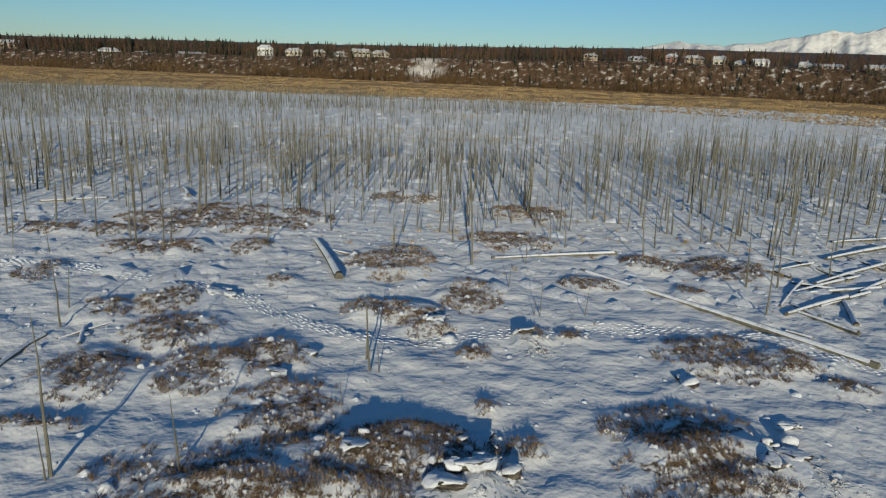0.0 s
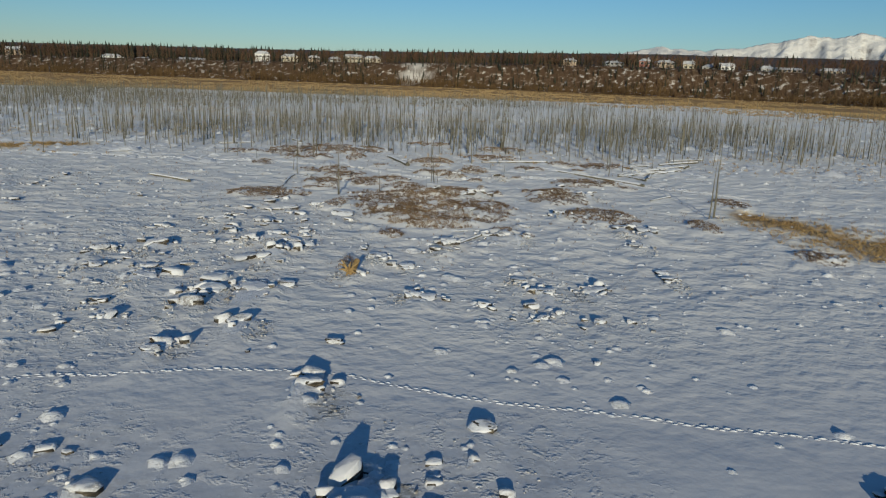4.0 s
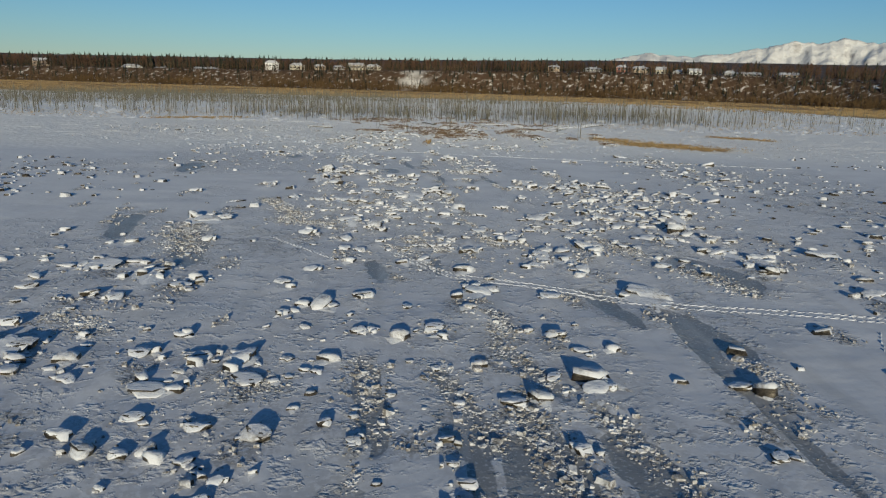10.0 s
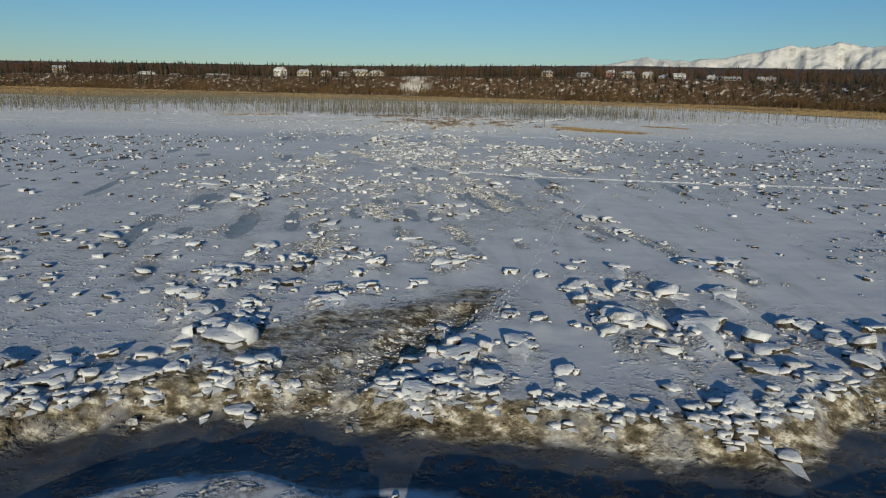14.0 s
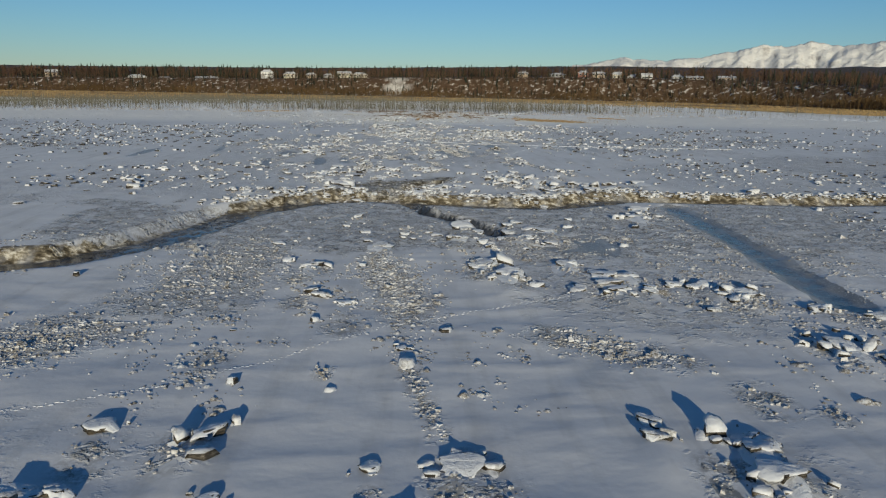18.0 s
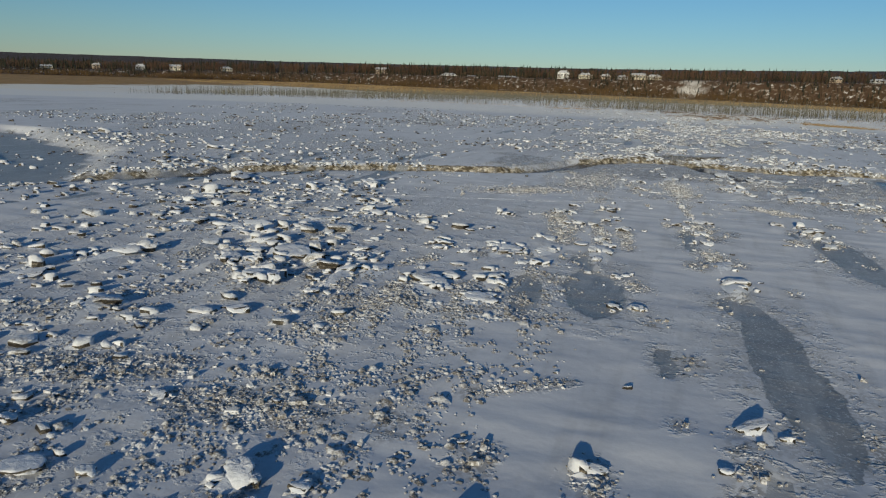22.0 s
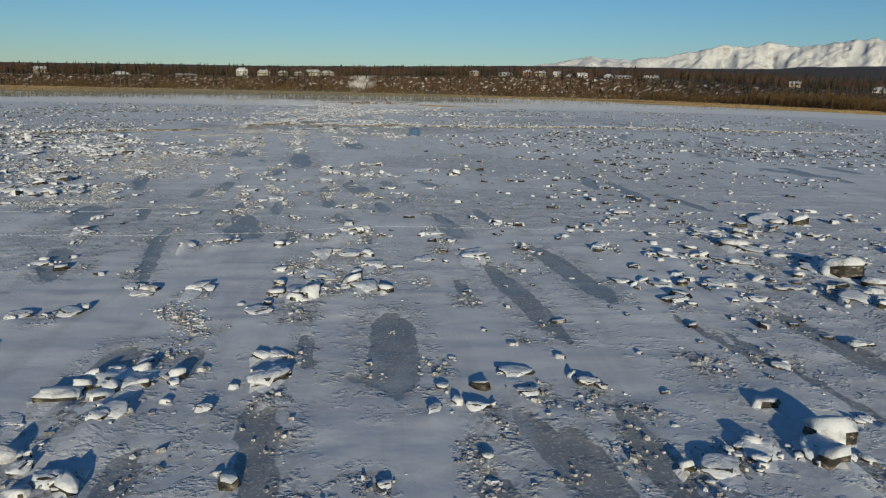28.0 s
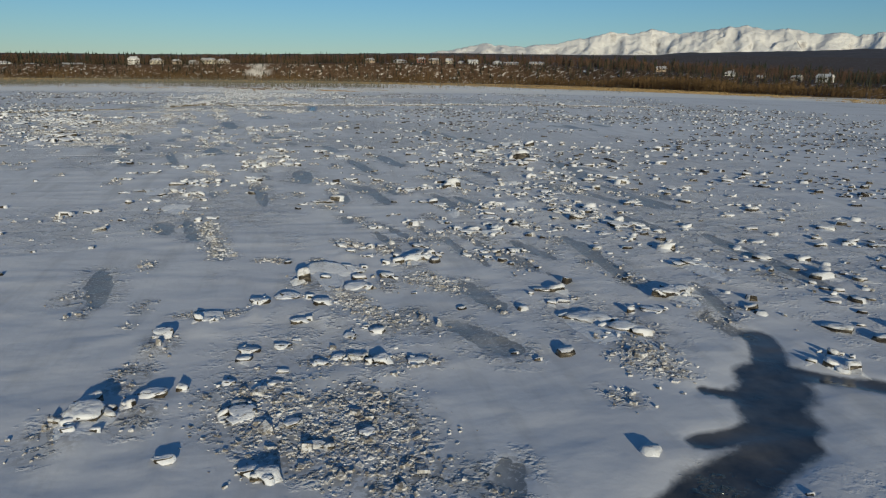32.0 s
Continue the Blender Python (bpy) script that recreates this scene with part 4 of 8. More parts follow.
block_at(-4.75, -82.57, 0.88, 0.21)
block_at(-11.16, -64.57, 0.87, 0.16)
block_at(6.74, -137.79, 0.76, 0.19)
block_at(4.01, -182.67, 1.03, 0.24)
block_at(2.95, -137.82, 0.72, 0.18)
block_at(2.81, -183.01, 1.01, 0.29)
block_at(1.48, -214.82, 1.77, 0.17)
block_at(1.27, -183.37, 1.24, 0.28)
block_at(-0.44, -148.73, 1.23, 0.26)
block_at(-27.04, -158.84, 1.58, 0.29)
block_at(6.37, -248.96, 0.73, 0.28)
block_at(0.54, -44, 0.81, 0.26)
block_at(-6.71, -44.4, 1.35, 0.32)
block_at(-7.66, -81.81, 1.34, 0.21)
block_at(-21.68, -174.08, 0.92, 0.22)
block_at(23.56, -214.56, 1.09, 0.21)
block_at(22.15, -214.39, 1.6, 0.25)
block_at(4.28, -247.81, 1.91, 0.2)
block_at(-5.82, -24.41, 1.06, 0.33)
block_at(-10.09, -137.07, 0.69, 0.18)
block_at(-16.37, -63.62, 1.4, 0.22)
block_at(-18.34, -82, 1.8, 0.46)
block_at(-30.35, -178.23, 1.00, 0.24)
block_at(8.9, -61.41, 1.31, 0.3)
block_at(7.59, -180.11, 1.41, 0.27)
block_at(2.05, -80.54, 0.61, 0.19)
block_at(0.73, -62.1, 0.95, 0.27)
block_at(-26.07, -175.38, 1.28, 0.40)
block_at(19.52, -232.59, 0.97, 0.18)
block_at(17.07, -232.35, 0.82, 0.27)
block_at(11.36, -178.66, 0.91, 0.23)
block_at(4.82, -135.84, 1.3, 0.2)
block_at(0.05, -181.9, 1.04, 0.3)
block_at(-5.27, -43.07, 1.17, 0.4)
block_at(-7.49, -43.34, 0.94, 0.27)
block_at(-18.65, -62.89, 1.71, 0.19)
block_at(-21.91, -155.22, 0.96, 0.22)
block_at(-23.2, -155.75, 0.81, 0.24)
block_at(18.63, -249.42, 1.42, 0.22)
block_at(1.39, -135.59, 0.63, 0.19)
block_at(0.17, -135.49, 1, 0.19)
block_at(-1.36, -135.63, 0.62, 0.19)
block_at(-2.37, -147.13, 0.71, 0.22)
block_at(-9.63, -43.08, 0.95, 0.27)
block_at(-11.39, -135.71, 0.73, 0.23)
block_at(-21, -187.59, 1.05, 0.25)
block_at(-25.84, -156.25, 0.99, 0.24)
block_at(19.44, -212.29, 2.15, 0.31)
block_at(19, -231.7, 0.74, 0.19)
block_at(3.38, -134.95, 1.05, 0.2)
block_at(-7.92, -22.94, 0.75, 0.24)
block_at(-10.14, -212.44, 0.8, 0.2)
block_at(-27.62, -156.46, 1.02, 0.30)
block_at(28.02, -232.04, 1.41, 0.27)
block_at(5.92, -211.92, 1.23, 0.14)
block_at(-21.2, -43.27, 0.8, 0.25)
block_at(22, -230.98, 1.05, 0.15)
block_at(16.86, -211.5, 1.21, 0.2)
block_at(16.64, -230.48, 0.74, 0.19)
block_at(12.63, -58.6, 1.77, 0.34)
block_at(-3.21, -21.39, 1.03, 0.29)
block_at(-6.72, -227.98, 0.78, 0.2)
block_at(8.07, -210.8, 1.53, 0.19)
block_at(2.55, -210.95, 1.01, 0.24)
block_at(1.17, -210.94, 1.01, 0.14)
block_at(0.2, -133.3, 1.33, 0.25)
block_at(-0.9, -179.49, 0.97, 0.32)
block_at(-3.79, -133.37, 1.3, 0.25)
block_at(-4.95, -227.37, 1.81, 0.15)
block_at(21.83, -210.3, 1.76, 0.28)
block_at(16.07, -229.32, 1.01, 0.19)
block_at(-15, -149.18, 1.24, 0.33)
block_at(-23.63, -170.25, 1.40, 0.31)
block_at(0.8, -177.71, 1.16, 0.33)
block_at(-30.68, -154.95, 1.11, 0.34)
block_at(-31.4, -173.92, 1.66, 0.26)
block_at(28.67, -248.01, 1.18, 0.17)
block_at(14.34, -209.31, 0.97, 0.21)
block_at(-1.08, -131.65, 1.11, 0.26)
block_at(-11.77, -132, 0.68, 0.26)
block_at(17.92, -227.78, 1.34, 0.2)
block_at(2.79, -175.74, 1.38, 0.29)
block_at(-4.63, -131.11, 1.11, 0.21)
block_at(-25.83, -168.99, 1.12, 0.26)
block_at(26.48, -207.39, 1, 0.19)
block_at(-22.55, -75.65, 2.4, 0.42)
block_at(2.24, -206.66, 1.43, 0.22)
block_at(-32.38, -171.33, 1.19, 0.29)
block_at(-36.7, -153.93, 2.49, 0.56)
block_at(21.4, -205.72, 1.93, 0.24)
block_at(-10.57, -206.31, 0.78, 0.18)
block_at(-30.83, -169.53, 1.78, 0.36)
block_at(21.28, -224.92, 1.49, 0.17)
block_at(14.92, -205.33, 0.93, 0.18)
block_at(-7.63, -222.35, 0.91, 0.23)
block_at(26.02, -203.11, 2.4, 0.34)
block_at(10.86, -203.83, 0.94, 0.18)
block_at(-31.54, -148.95, 1.69, 0.38)
block_at(-36.63, -170.74, 1.29, 0.31)
block_at(17.39, -202.04, 1.02, 0.19)
block_at(-30.5, -144.92, 1.81, 0.41)
block_at(-39.75, -147.94, 2.42, 0.44)
bare_ice(12.14, -247.1, 12.22, -247.88, 0.36)
bare_ice(10.31, -245.98, 10.47, -247.63, 0.3)
bare_ice(7.1, -226.8, 7.93, -230.4, 0.76)
bare_ice(6.83, -262.16, 6.53, -263.26, 0.5)
bare_ice(3.63, -196.49, 4.02, -199.37, 0.89)
bare_ice(0.67, -226.22, 1.35, -230.05, 0.64)
bare_ice(-1.31, -228.48, -1.24, -229.92, 0.76)
bare_ice(-4.97, -196.72, -4.23, -201.35, 0.67)
bare_ice(-5.51, -164.63, -4.55, -167.33, 1.57)
bare_ice(-5.56, -182.61, -5.4, -183.72, 0.4)
bare_ice(-6.27, -152, -6.09, -153.26, 0.3)
bare_ice(-7.31, -151.52, -7.34, -153.23, 0.84)
bare_ice(9.51, -226.6, 9.75, -230.31, 0.6)
bare_ice(0.07, -150.03, 1.06, -153.21, 0.86)
bare_ice(-1.59, -74.93, -0.49, -78.25, 0.66)
bare_ice(-1.88, -127.91, 0.38, -128.51, 0.76)
bare_ice(-3.37, -74.06, -3.03, -78.31, 0.59)
bare_ice(-4.85, -178.58, -4.79, -183.23, 0.91)
bare_ice(-7.25, -94.36, -7.1, -97.12, 0.5)
bare_ice(-10.18, -198.72, -9.38, -202.39, 0.55)
bare_ice(-13.32, -198.5, -12.25, -203.09, 2.22)
bare_ice(-14.64, -184.8, -14.11, -187.37, 1.04)
bare_ice(1.71, -125.34, 1.4, -128.3, 2.3)
bare_ice(-3.13, -38.19, -3.21, -40.05, 0.26)
bare_ice(-11.21, -163.01, -10.15, -168.7, 2.42)
bare_ice(-13.53, -164.99, -12.61, -169.49, 1.23)
bare_ice(-2.75, -196.84, -2.35, -200.27, 0.68)
bare_ice(12.74, -244.23, 13.37, -247.07, 0.68)
bare_ice(2.58, -74.18, 2.8, -77.35, 0.33)
bare_ice(-0.98, -238, 0.26, -245.2, 0.75)
bare_ice(15.25, -243.96, 15.66, -246.73, 0.74)
bare_ice(9.89, -242.91, 10.08, -245.95, 0.53)
bare_ice(-5.48, -72.36, -4.2, -76.85, 0.7)
bare_ice(-11.44, -92.66, -11.77, -95.74, 1.41)
bare_ice(7.03, -241.49, 7.39, -245.33, 0.4)
bare_ice(0.33, -195, 0.55, -198.1, 0.91)
bare_ice(-7.5, -72.05, -6.72, -76.68, 0.71)
bare_ice(-5.03, -92.44, -4.35, -95.07, 0.21)
bare_ice(-7.05, -149.01, -6.16, -151.04, 0.62)
bare_ice(-5.84, -179.41, -5.56, -180.94, 0.23)
bare_ice(5.14, -194.5, 5.41, -196.05, 0.51)
bare_ice(-0.65, -148.75, -0.33, -150.6, 0.38)
bare_ice(-2.25, -93.02, -2.12, -94.22, 0.21)
bare_ice(14.68, -221.53, 15.73, -227.48, 0.36)
bare_ice(-1.67, -148.74, -1.57, -150.01, 0.27)
bare_ice(-2.25, -35.06, -2.34, -36.89, 0.45)
bare_ice(-1.33, -32.54, -0.54, -36.65, 0.49)
bare_ice(-15.43, -199.39, -15.38, -200.35, 0.99)
bare_ice(4, -90.2, 4.41, -93.13, 0.44)
bare_ice(-5.27, -53.87, -5, -55.9, 0.52)
bare_ice(-4.77, -33.2, -4.49, -36.37, 0.45)
bare_ice(-2.09, -236.4, -1.16, -241.73, 0.68)
bare_ice(-3.33, -222.4, -3.26, -225.42, 1.17)
bare_ice(-3.61, -70.58, -2.37, -74.02, 0.63)
bare_ice(4.1, -219.57, 4.17, -225.4, 1.43)
bare_ice(-4.64, -165.77, -3.33, -177.09, 2)
bare_ice(-5.44, -88.27, -4.88, -92.44, 0.9)
bare_ice(3, -224.64, 4.18, -225.22, 0.6)
bare_ice(2.39, -87.91, 3.36, -91.81, 0.64)
bare_ice(1.82, -90.29, 1.96, -91.85, 0.31)
bare_ice(-0.3, -189.4, 0.06, -194.69, 0.65)
bare_ice(-3.89, -190.98, -2.84, -195.43, 0.7)
bare_ice(-16.86, -86.03, -16.42, -92.49, 1.32)
bare_ice(-8.34, -89.38, -8.19, -91.85, 0.4)
bare_ice(4.62, -32.63, 4.92, -34.1, 0.36)
bare_ice(9.2, -240.61, 9.2, -241.78, 0.31)
bare_ice(-1.43, -222.47, -1.25, -224.11, 0.42)
bare_ice(17.49, -219.91, 17.93, -224.43, 1.02)
bare_ice(1.52, -221.63, 1.83, -223.84, 0.42)
bare_ice(-3.09, -237.27, -2.66, -239.84, 0.97)
bare_ice(-12.91, -89.11, -12.43, -91.25, 0.6)
bare_ice(13.71, -219.81, 14.55, -223.89, 0.34)
bare_ice(1.47, -186.91, 2.53, -192.36, 1.64)
bare_ice(-1.82, -192.06, -1.72, -193.47, 0.45)
bare_ice(-12.09, -160.47, -11.43, -162.21, 0.88)
bare_ice(-14.74, -84.93, -13.91, -90.91, 0.76)
bare_ice(-25.64, -183.12, -24.16, -184.87, 1.17)
bare_ice(2.44, -67.05, 3.63, -71.14, 1.16)
bare_ice(-8.6, -191.05, -8.56, -194.82, 0.65)
bare_ice(7.62, -254.08, 8.62, -256.59, 1.16)
bare_ice(-6.18, -156.6, -5.62, -158.71, 0.91)
bare_ice(8.29, -212.83, 9.45, -221.88, 1.05)
bare_ice(6.82, -185.42, 7.94, -188.92, 0.93)
bare_ice(4.01, -186.2, 4.56, -189.82, 1.1)
bare_ice(-0.6, -150.91, -0.05, -156.19, 0.85)
bare_ice(-7.62, -187.17, -7.29, -193, 0.91)
bare_ice(5.89, -237.39, 5.88, -238.64, 0.77)
bare_ice(15.47, -255.04, 15.61, -256.6, 0.47)
bare_ice(-7.63, -171.54, -7.4, -173.47, 0.53)
bare_ice(-8.98, -29.34, -8.57, -31.02, 1.38)
bare_ice(-10.34, -82.01, -9.45, -87.94, 0.61)
bare_ice(0.22, -64.45, 1.21, -68.57, 0.83)
bare_ice(-6.31, -84.08, -6.5, -87.53, 0.59)
bare_ice(-8.02, -83.45, -7.42, -87.3, 0.8)
bare_ice(17.39, -251.6, 16.36, -255.21, 0.52)
bare_ice(-7.24, -152.14, -7.03, -156.26, 0.64)
bare_ice(-10.22, -79.26, -9.22, -86.82, 0.77)
bare_ice(-11.73, -82.92, -10.88, -86.91, 0.52)
bare_ice(-14.79, -185.6, -12.97, -191.61, 1.03)
bare_ice(1.97, -82.42, 2.36, -85.28, 0.33)
bare_ice(-6.14, -26, -5.77, -28.78, 0.43)
bare_ice(9, -250.06, 9.46, -252.77, 0.98)
bare_ice(6.79, -215.47, 7.09, -218.39, 0.42)
bare_ice(-3.99, -246.17, -3.25, -250.38, 0.77)
bare_ice(-7.81, -24.52, -7.06, -28.23, 0.54)
bare_ice(12.98, -232.15, 13.81, -235.99, 0.64)
bare_ice(11.86, -231.14, 12.24, -235.8, 0.64)
bare_ice(10.93, -209.62, 11.96, -217.82, 1.09)
bare_ice(-21.2, -79.11, -20.68, -85.62, 2)
bare_ice(-3.23, -75.32, -1.85, -83.81, 0.99)
bare_ice(-21.04, -190.19, -21.79, -191.98, 1.47)
bare_ice(8.1, -227.75, 8.58, -234, 0.8)
bare_ice(1.17, -226.49, 1.68, -233.2, 0.82)
bare_ice(25.92, -233.58, 25.56, -235.21, 0.78)
bare_ice(15.48, -243.8, 15.12, -251.19, 0.72)
bare_ice(5.99, -229.57, 6.21, -232.99, 0.78)
bare_ice(-7.17, -205.84, -5.27, -215.29, 0.68)
bare_ice(-1.71, -76.4, -0.51, -81.34, 0.76)
bare_ice(-10.53, -209.62, -8.93, -214.44, 1.35)
bare_ice(10.8, -243, 12.38, -249.14, 0.6)
bare_ice(-24.08, -186.24, -23.66, -189.19, 1.66)
bare_ice(9.35, -227.88, 9.56, -230.89, 0.48)
bare_ice(-5.14, -74.2, -4.36, -79.8, 0.53)
bare_ice(0.56, -152.64, 0.99, -158.9, 1.73)
bare_ice(2.45, -68.02, 2.67, -78.26, 0.67)
bare_ice(12.62, -69.52, 12.52, -76.39, 0.83)
bare_ice(7.56, -239.93, 8.54, -243.74, 0.4)
bare_ice(9.57, -71.39, 9.91, -73.5, 0.49)
bare_ice(7.04, -204.18, 7.67, -207.09, 0.74)
bare_ice(-3.81, -204.33, -2.72, -207.16, 1.81)
bare_ice(-21.45, -53.51, -20.35, -57.49, 1.23)
bare_ice(9.6, -198.76, 10.17, -204.14, 0.67)
crust(-0.69, -36.66, -0.41, -39.07, 0.42)
crust(-11.49, -38.78, -11.49, -37.46, 0.37)
crust(-9.82, -38.96, -9.6, -40.06, 0.34)
crust(-7.87, -38.88, -7.32, -38.61, 1.22)
crust(-2.84, -29.49, -1.94, -31.1, 2.31)
crust(1.79, -37.99, 1.82, -39.88, 0.82)
crust(-13.7, -52.68, -10.62, -53.35, 1.38)
crust(-15.75, -45.95, -12.77, -51.72, 1.25)
crust(-6.57, -55.97, -6.1, -58.1, 1.07)
crust(-2.98, -55.82, -2.19, -57.97, 0.82)
crust(-5.4, -57.59, -5.1, -59.16, 0.75)
crust(3.19, -56.18, 3.87, -59.12, 1.31)
crust(-10.29, -56.7, -9.64, -56.67, 0.71)
crust(-7.54, -58.14, -6.42, -59.4, 0.74)
crust(-3.96, -51.22, -2.79, -53.75, 0.42)
crust(-7.5, -72.05, -6.72, -76.68, 0.85)
crust(-5.48, -72.36, -4.2, -76.85, 0.84)
crust(-3.61, -70.58, -2.37, -74.02, 0.79)
crust(-1.59, -74.93, -0.49, -78.25, 0.79)
crust(-3.37, -74.06, -3.03, -78.31, 0.78)
crust(-18, -54.61, -16.09, -60.45, 1.7)
crust(-3.55, -67.99, -3.22, -70.09, 1.09)
crust(5.4, -61.6, 6.65, -64.77, 1.46)
crust(3.1, -71.59, 3.8, -73.47, 0.86)
crust(-7.3, -76.93, -7.14, -78.39, 0.36)
crust(-17.28, -68.76, -15.73, -70.22, 1.18)
crust(-10.87, -73.32, -9.58, -73.95, 1.21)
crust(-11.44, -92.66, -11.77, -95.74, 1.55)
crust(-7.25, -94.36, -7.1, -97.12, 0.56)
crust(-5.28, -88.77, -4.88, -92.44, 0.81)
crust(-10.34, -82.01, -9.31, -86.83, 1.25)
crust(-3.23, -75.32, -1.85, -83.81, 1.11)
crust(-6.34, -96.29, -4.8, -96.88, 0.95)
crust(-7.83, -142.96, -7.08, -146.83, 0.43)
crust(-7.05, -149.01, -6.16, -151.04, 0.68)
crust(-8.59, -148.99, -8.53, -151, 0.41)
crust(-14.87, -150.1, -13.83, -152.71, 0.41)
crust(-1.83, -151.37, -1.49, -152.32, 0.94)
crust(-20.89, -142.37, -17.99, -139.75, 3.33)
crust(-3.22, -140.4, -0.25, -142.37, 1.65)
crust(-6.18, -156.6, -5.62, -158.71, 1.22)
crust(-14.96, -150.65, -13.19, -157.84, 1.16)
crust(-11.96, -153.49, -11.17, -157.77, 0.87)
crust(-10.55, -153.82, -9.98, -157.97, 0.65)
crust(-14.62, -169.47, -13.78, -169.65, 1.24)
crust(-19.13, -165.74, -18.18, -163.64, 0.85)
crust(-20.39, -170.63, -20.1, -169.47, 1.17)
crust(-17.68, -169.74, -18.07, -167.89, 0.85)
crust(-9.33, -163.93, -8.69, -165.07, 0.91)
crust(-10.48, -183.49, -9.88, -185.49, 0.45)
crust(-25.24, -181.14, -20.35, -178.67, 2.05)
crust(-18.64, -180.21, -15.7, -179.82, 2.14)
crust(-18.11, -174.61, -17.11, -169.36, 1.87)
crust(-16.01, -184.14, -15.44, -186.29, 0.7)
crust(-8.75, -179.64, -7.74, -182.8, 0.89)
crust(-12.23, -177.06, -9.99, -175.37, 0.57)
crust(-17.34, -197.99, -12.94, -196.42, 1.98)
crust(-14.42, -194.91, -16.25, -188.81, 1.28)
crust(-4.54, -188.59, -3.52, -193.01, 0.68)
crust(-0.09, -192.1, 0.44, -195.34, 0.69)
crust(-7.38, -194.03, -7.19, -191.87, 0.91)
crust(2.12, -192.92, 2.85, -193.97, 1.06)
crust(-4.76, -198.59, -4.05, -201.11, 0.77)
crust(-9.1, -198.45, -7.63, -198.4, 0.73)
crust(-3.25, -218.78, -1.61, -221.04, 1.16)
crust(5.6, -228.1, 5.92, -230.11, 0.48)
crust(0.14, -212.76, 3.5, -216.21, 1.37)
crust(-0.98, -238, 0.26, -245.2, 0.9)
crust(5.22, -242.91, 5.86, -244.39, 0.91)
crust(21.43, -229.13, 21.26, -232.17, 1.58)
crust(13.83, -239.89, 14.59, -241.72, 1.02)
crust(1.78, -245.61, 2.74, -245.95, 0.7)
crust(6.7, -244.5, 6.89, -245.49, 0.73)
crust(3.98, -245.93, 4.19, -246.72, 0.56)
crust(1.65, -258.06, 3.6, -261.49, 2.3)
crust(4.36, -258.61, 4.76, -262.53, 1.84)
crust(11.66, -257.59, 12.28, -258.85, 1.25)
crust(-0.47, -252.01, 1.23, -252.34, 0.55)
crust(3.43, -256.37, 6.33, -256.94, 0.91)
crust(7.53, -249.05, 8.44, -250.66, 1.23)
crust(4.48, -250.6, 5.86, -254.24, 1.09)
shrubs_at(-2.77, 50.23, 2.43, 2.2)
shrubs_at(5.32, 46.13, 2.44, 2.34)
shrubs_at(-13.04, 41.42, 5.78, 3.8)
shrubs_at(3.57, 38.14, 2.5, 1.96)
shrubs_at(-20.24, 37.69, 3.47, 1.41)
shrubs_at(-9.76, 34.9, 0.89, 1.38)
shrubs_at(10.36, 34.44, 1.47, 1.35)
shrubs_at(-14.65, 34.21, 2.43, 1.6)
shrubs_at(14.16, 34, 1.96, 2.1)
shrubs_at(-12.57, 33.93, 0.74, 1.31)
shrubs_at(-2.6, 33.42, 2.06, 3.04)
shrubs_at(6.53, 30.64, 1.3, 0.87)
shrubs_at(10.88, 29.92, 0.79, 0.83)
shrubs_at(-6.92, 29.4, 0.63, 0.81)
shrubs_at(-17.46, 29.4, 0.84, 1.61)
shrubs_at(1.14, 28.52, 1.31, 2.08)
shrubs_at(-10.8, 26.73, 1.08, 1.69)
shrubs_at(-2.01, 26.3, 1.78, 1.15)
shrubs_at(-0.44, 25.24, 1.17, 1.52)
shrubs_at(-12.74, 25.14, 0.94, 1.21)
shrubs_at(4.68, 23.96, 0.52, 0.42)
shrubs_at(3.24, 23.84, 0.61, 0.82)
shrubs_at(-9.26, 23.21, 1.58, 1.56)
shrubs_at(9.83, 22.56, 2.29, 1.97)
shrubs_at(11.75, 22.16, 0.85, 0.96)
shrubs_at(1.16, 22.11, 0.57, 0.6)
shrubs_at(-5.57, 21.11, 1.32, 1.54)
shrubs_at(12.75, 20.51, 0.82, 0.63)
shrubs_at(-7.4, 20.11, 1.48, 1.61)
shrubs_at(-10.64, 19.65, 1.43, 1.73)
shrubs_at(1.35, 18.12, 0.32, 0.34)
shrubs_at(-4.28, 17.84, 1.62, 1.78)
shrubs_at(6.55, 17.08, 2.03, 1.65)
shrubs_at(-10.35, 16.45, 1.11, 0.42)
shrubs_at(2.25, 16.09, 0.45, 0.54)
shrubs_at(-0.74, 15.95, 1.76, 1.2)
shrubs_at(7.13, 15.45, 1.38, 1.14)
shrubs_at(-0.54, 15.12, 2.34, 1.67)
shrubs_at(6.41, 14.62, 1.97, 2.32)
shrubs_at(18.59, 14.19, 1.19, 2.04)
shrubs_at(-13.51, 14.07, 2.7, 2.01)
shrubs_at(-3.91, 14, 2.06, 0.64)
shrubs_at(-4.6, 12.17, 3.88, 4.3)
shrubs_at(-8.24, 9.77, 1.02, 1.18)
shrubs_at(0.73, 9.65, 2.17, 3.32)
shrubs_at(8.07, 8.59, 2.22, 2.33)
shrubs_at(-2.01, 7.64, 3.32, 3.43)
shrubs_at(-4.38, 7.17, 1.81, 2.22)
shrubs_at(13.88, 6.51, 0.68, 1.6)
shrubs_at(-3.3, 4.56, 0.55, 0.68)
shrubs_at(1.65, 3.84, 0.89, 0.47)
shrubs_at(-5.79, 3.7, 0.36, 0.52)
shrubs_at(2.82, 2.53, 0.34, 0.28)
shrubs_at(-4.31, 2.05, 0.58, 0.81)
shrubs_at(17.36, -0.03, 1.15, 1.33)
shrubs_at(-6.01, -3.8, 0.27, 1.36)
bare_ice(-18.62, -19.71, -18.45, -21.8, 1.3)
bare_ice(-25.59, -28.34, -25.12, -33.37, 2.03)
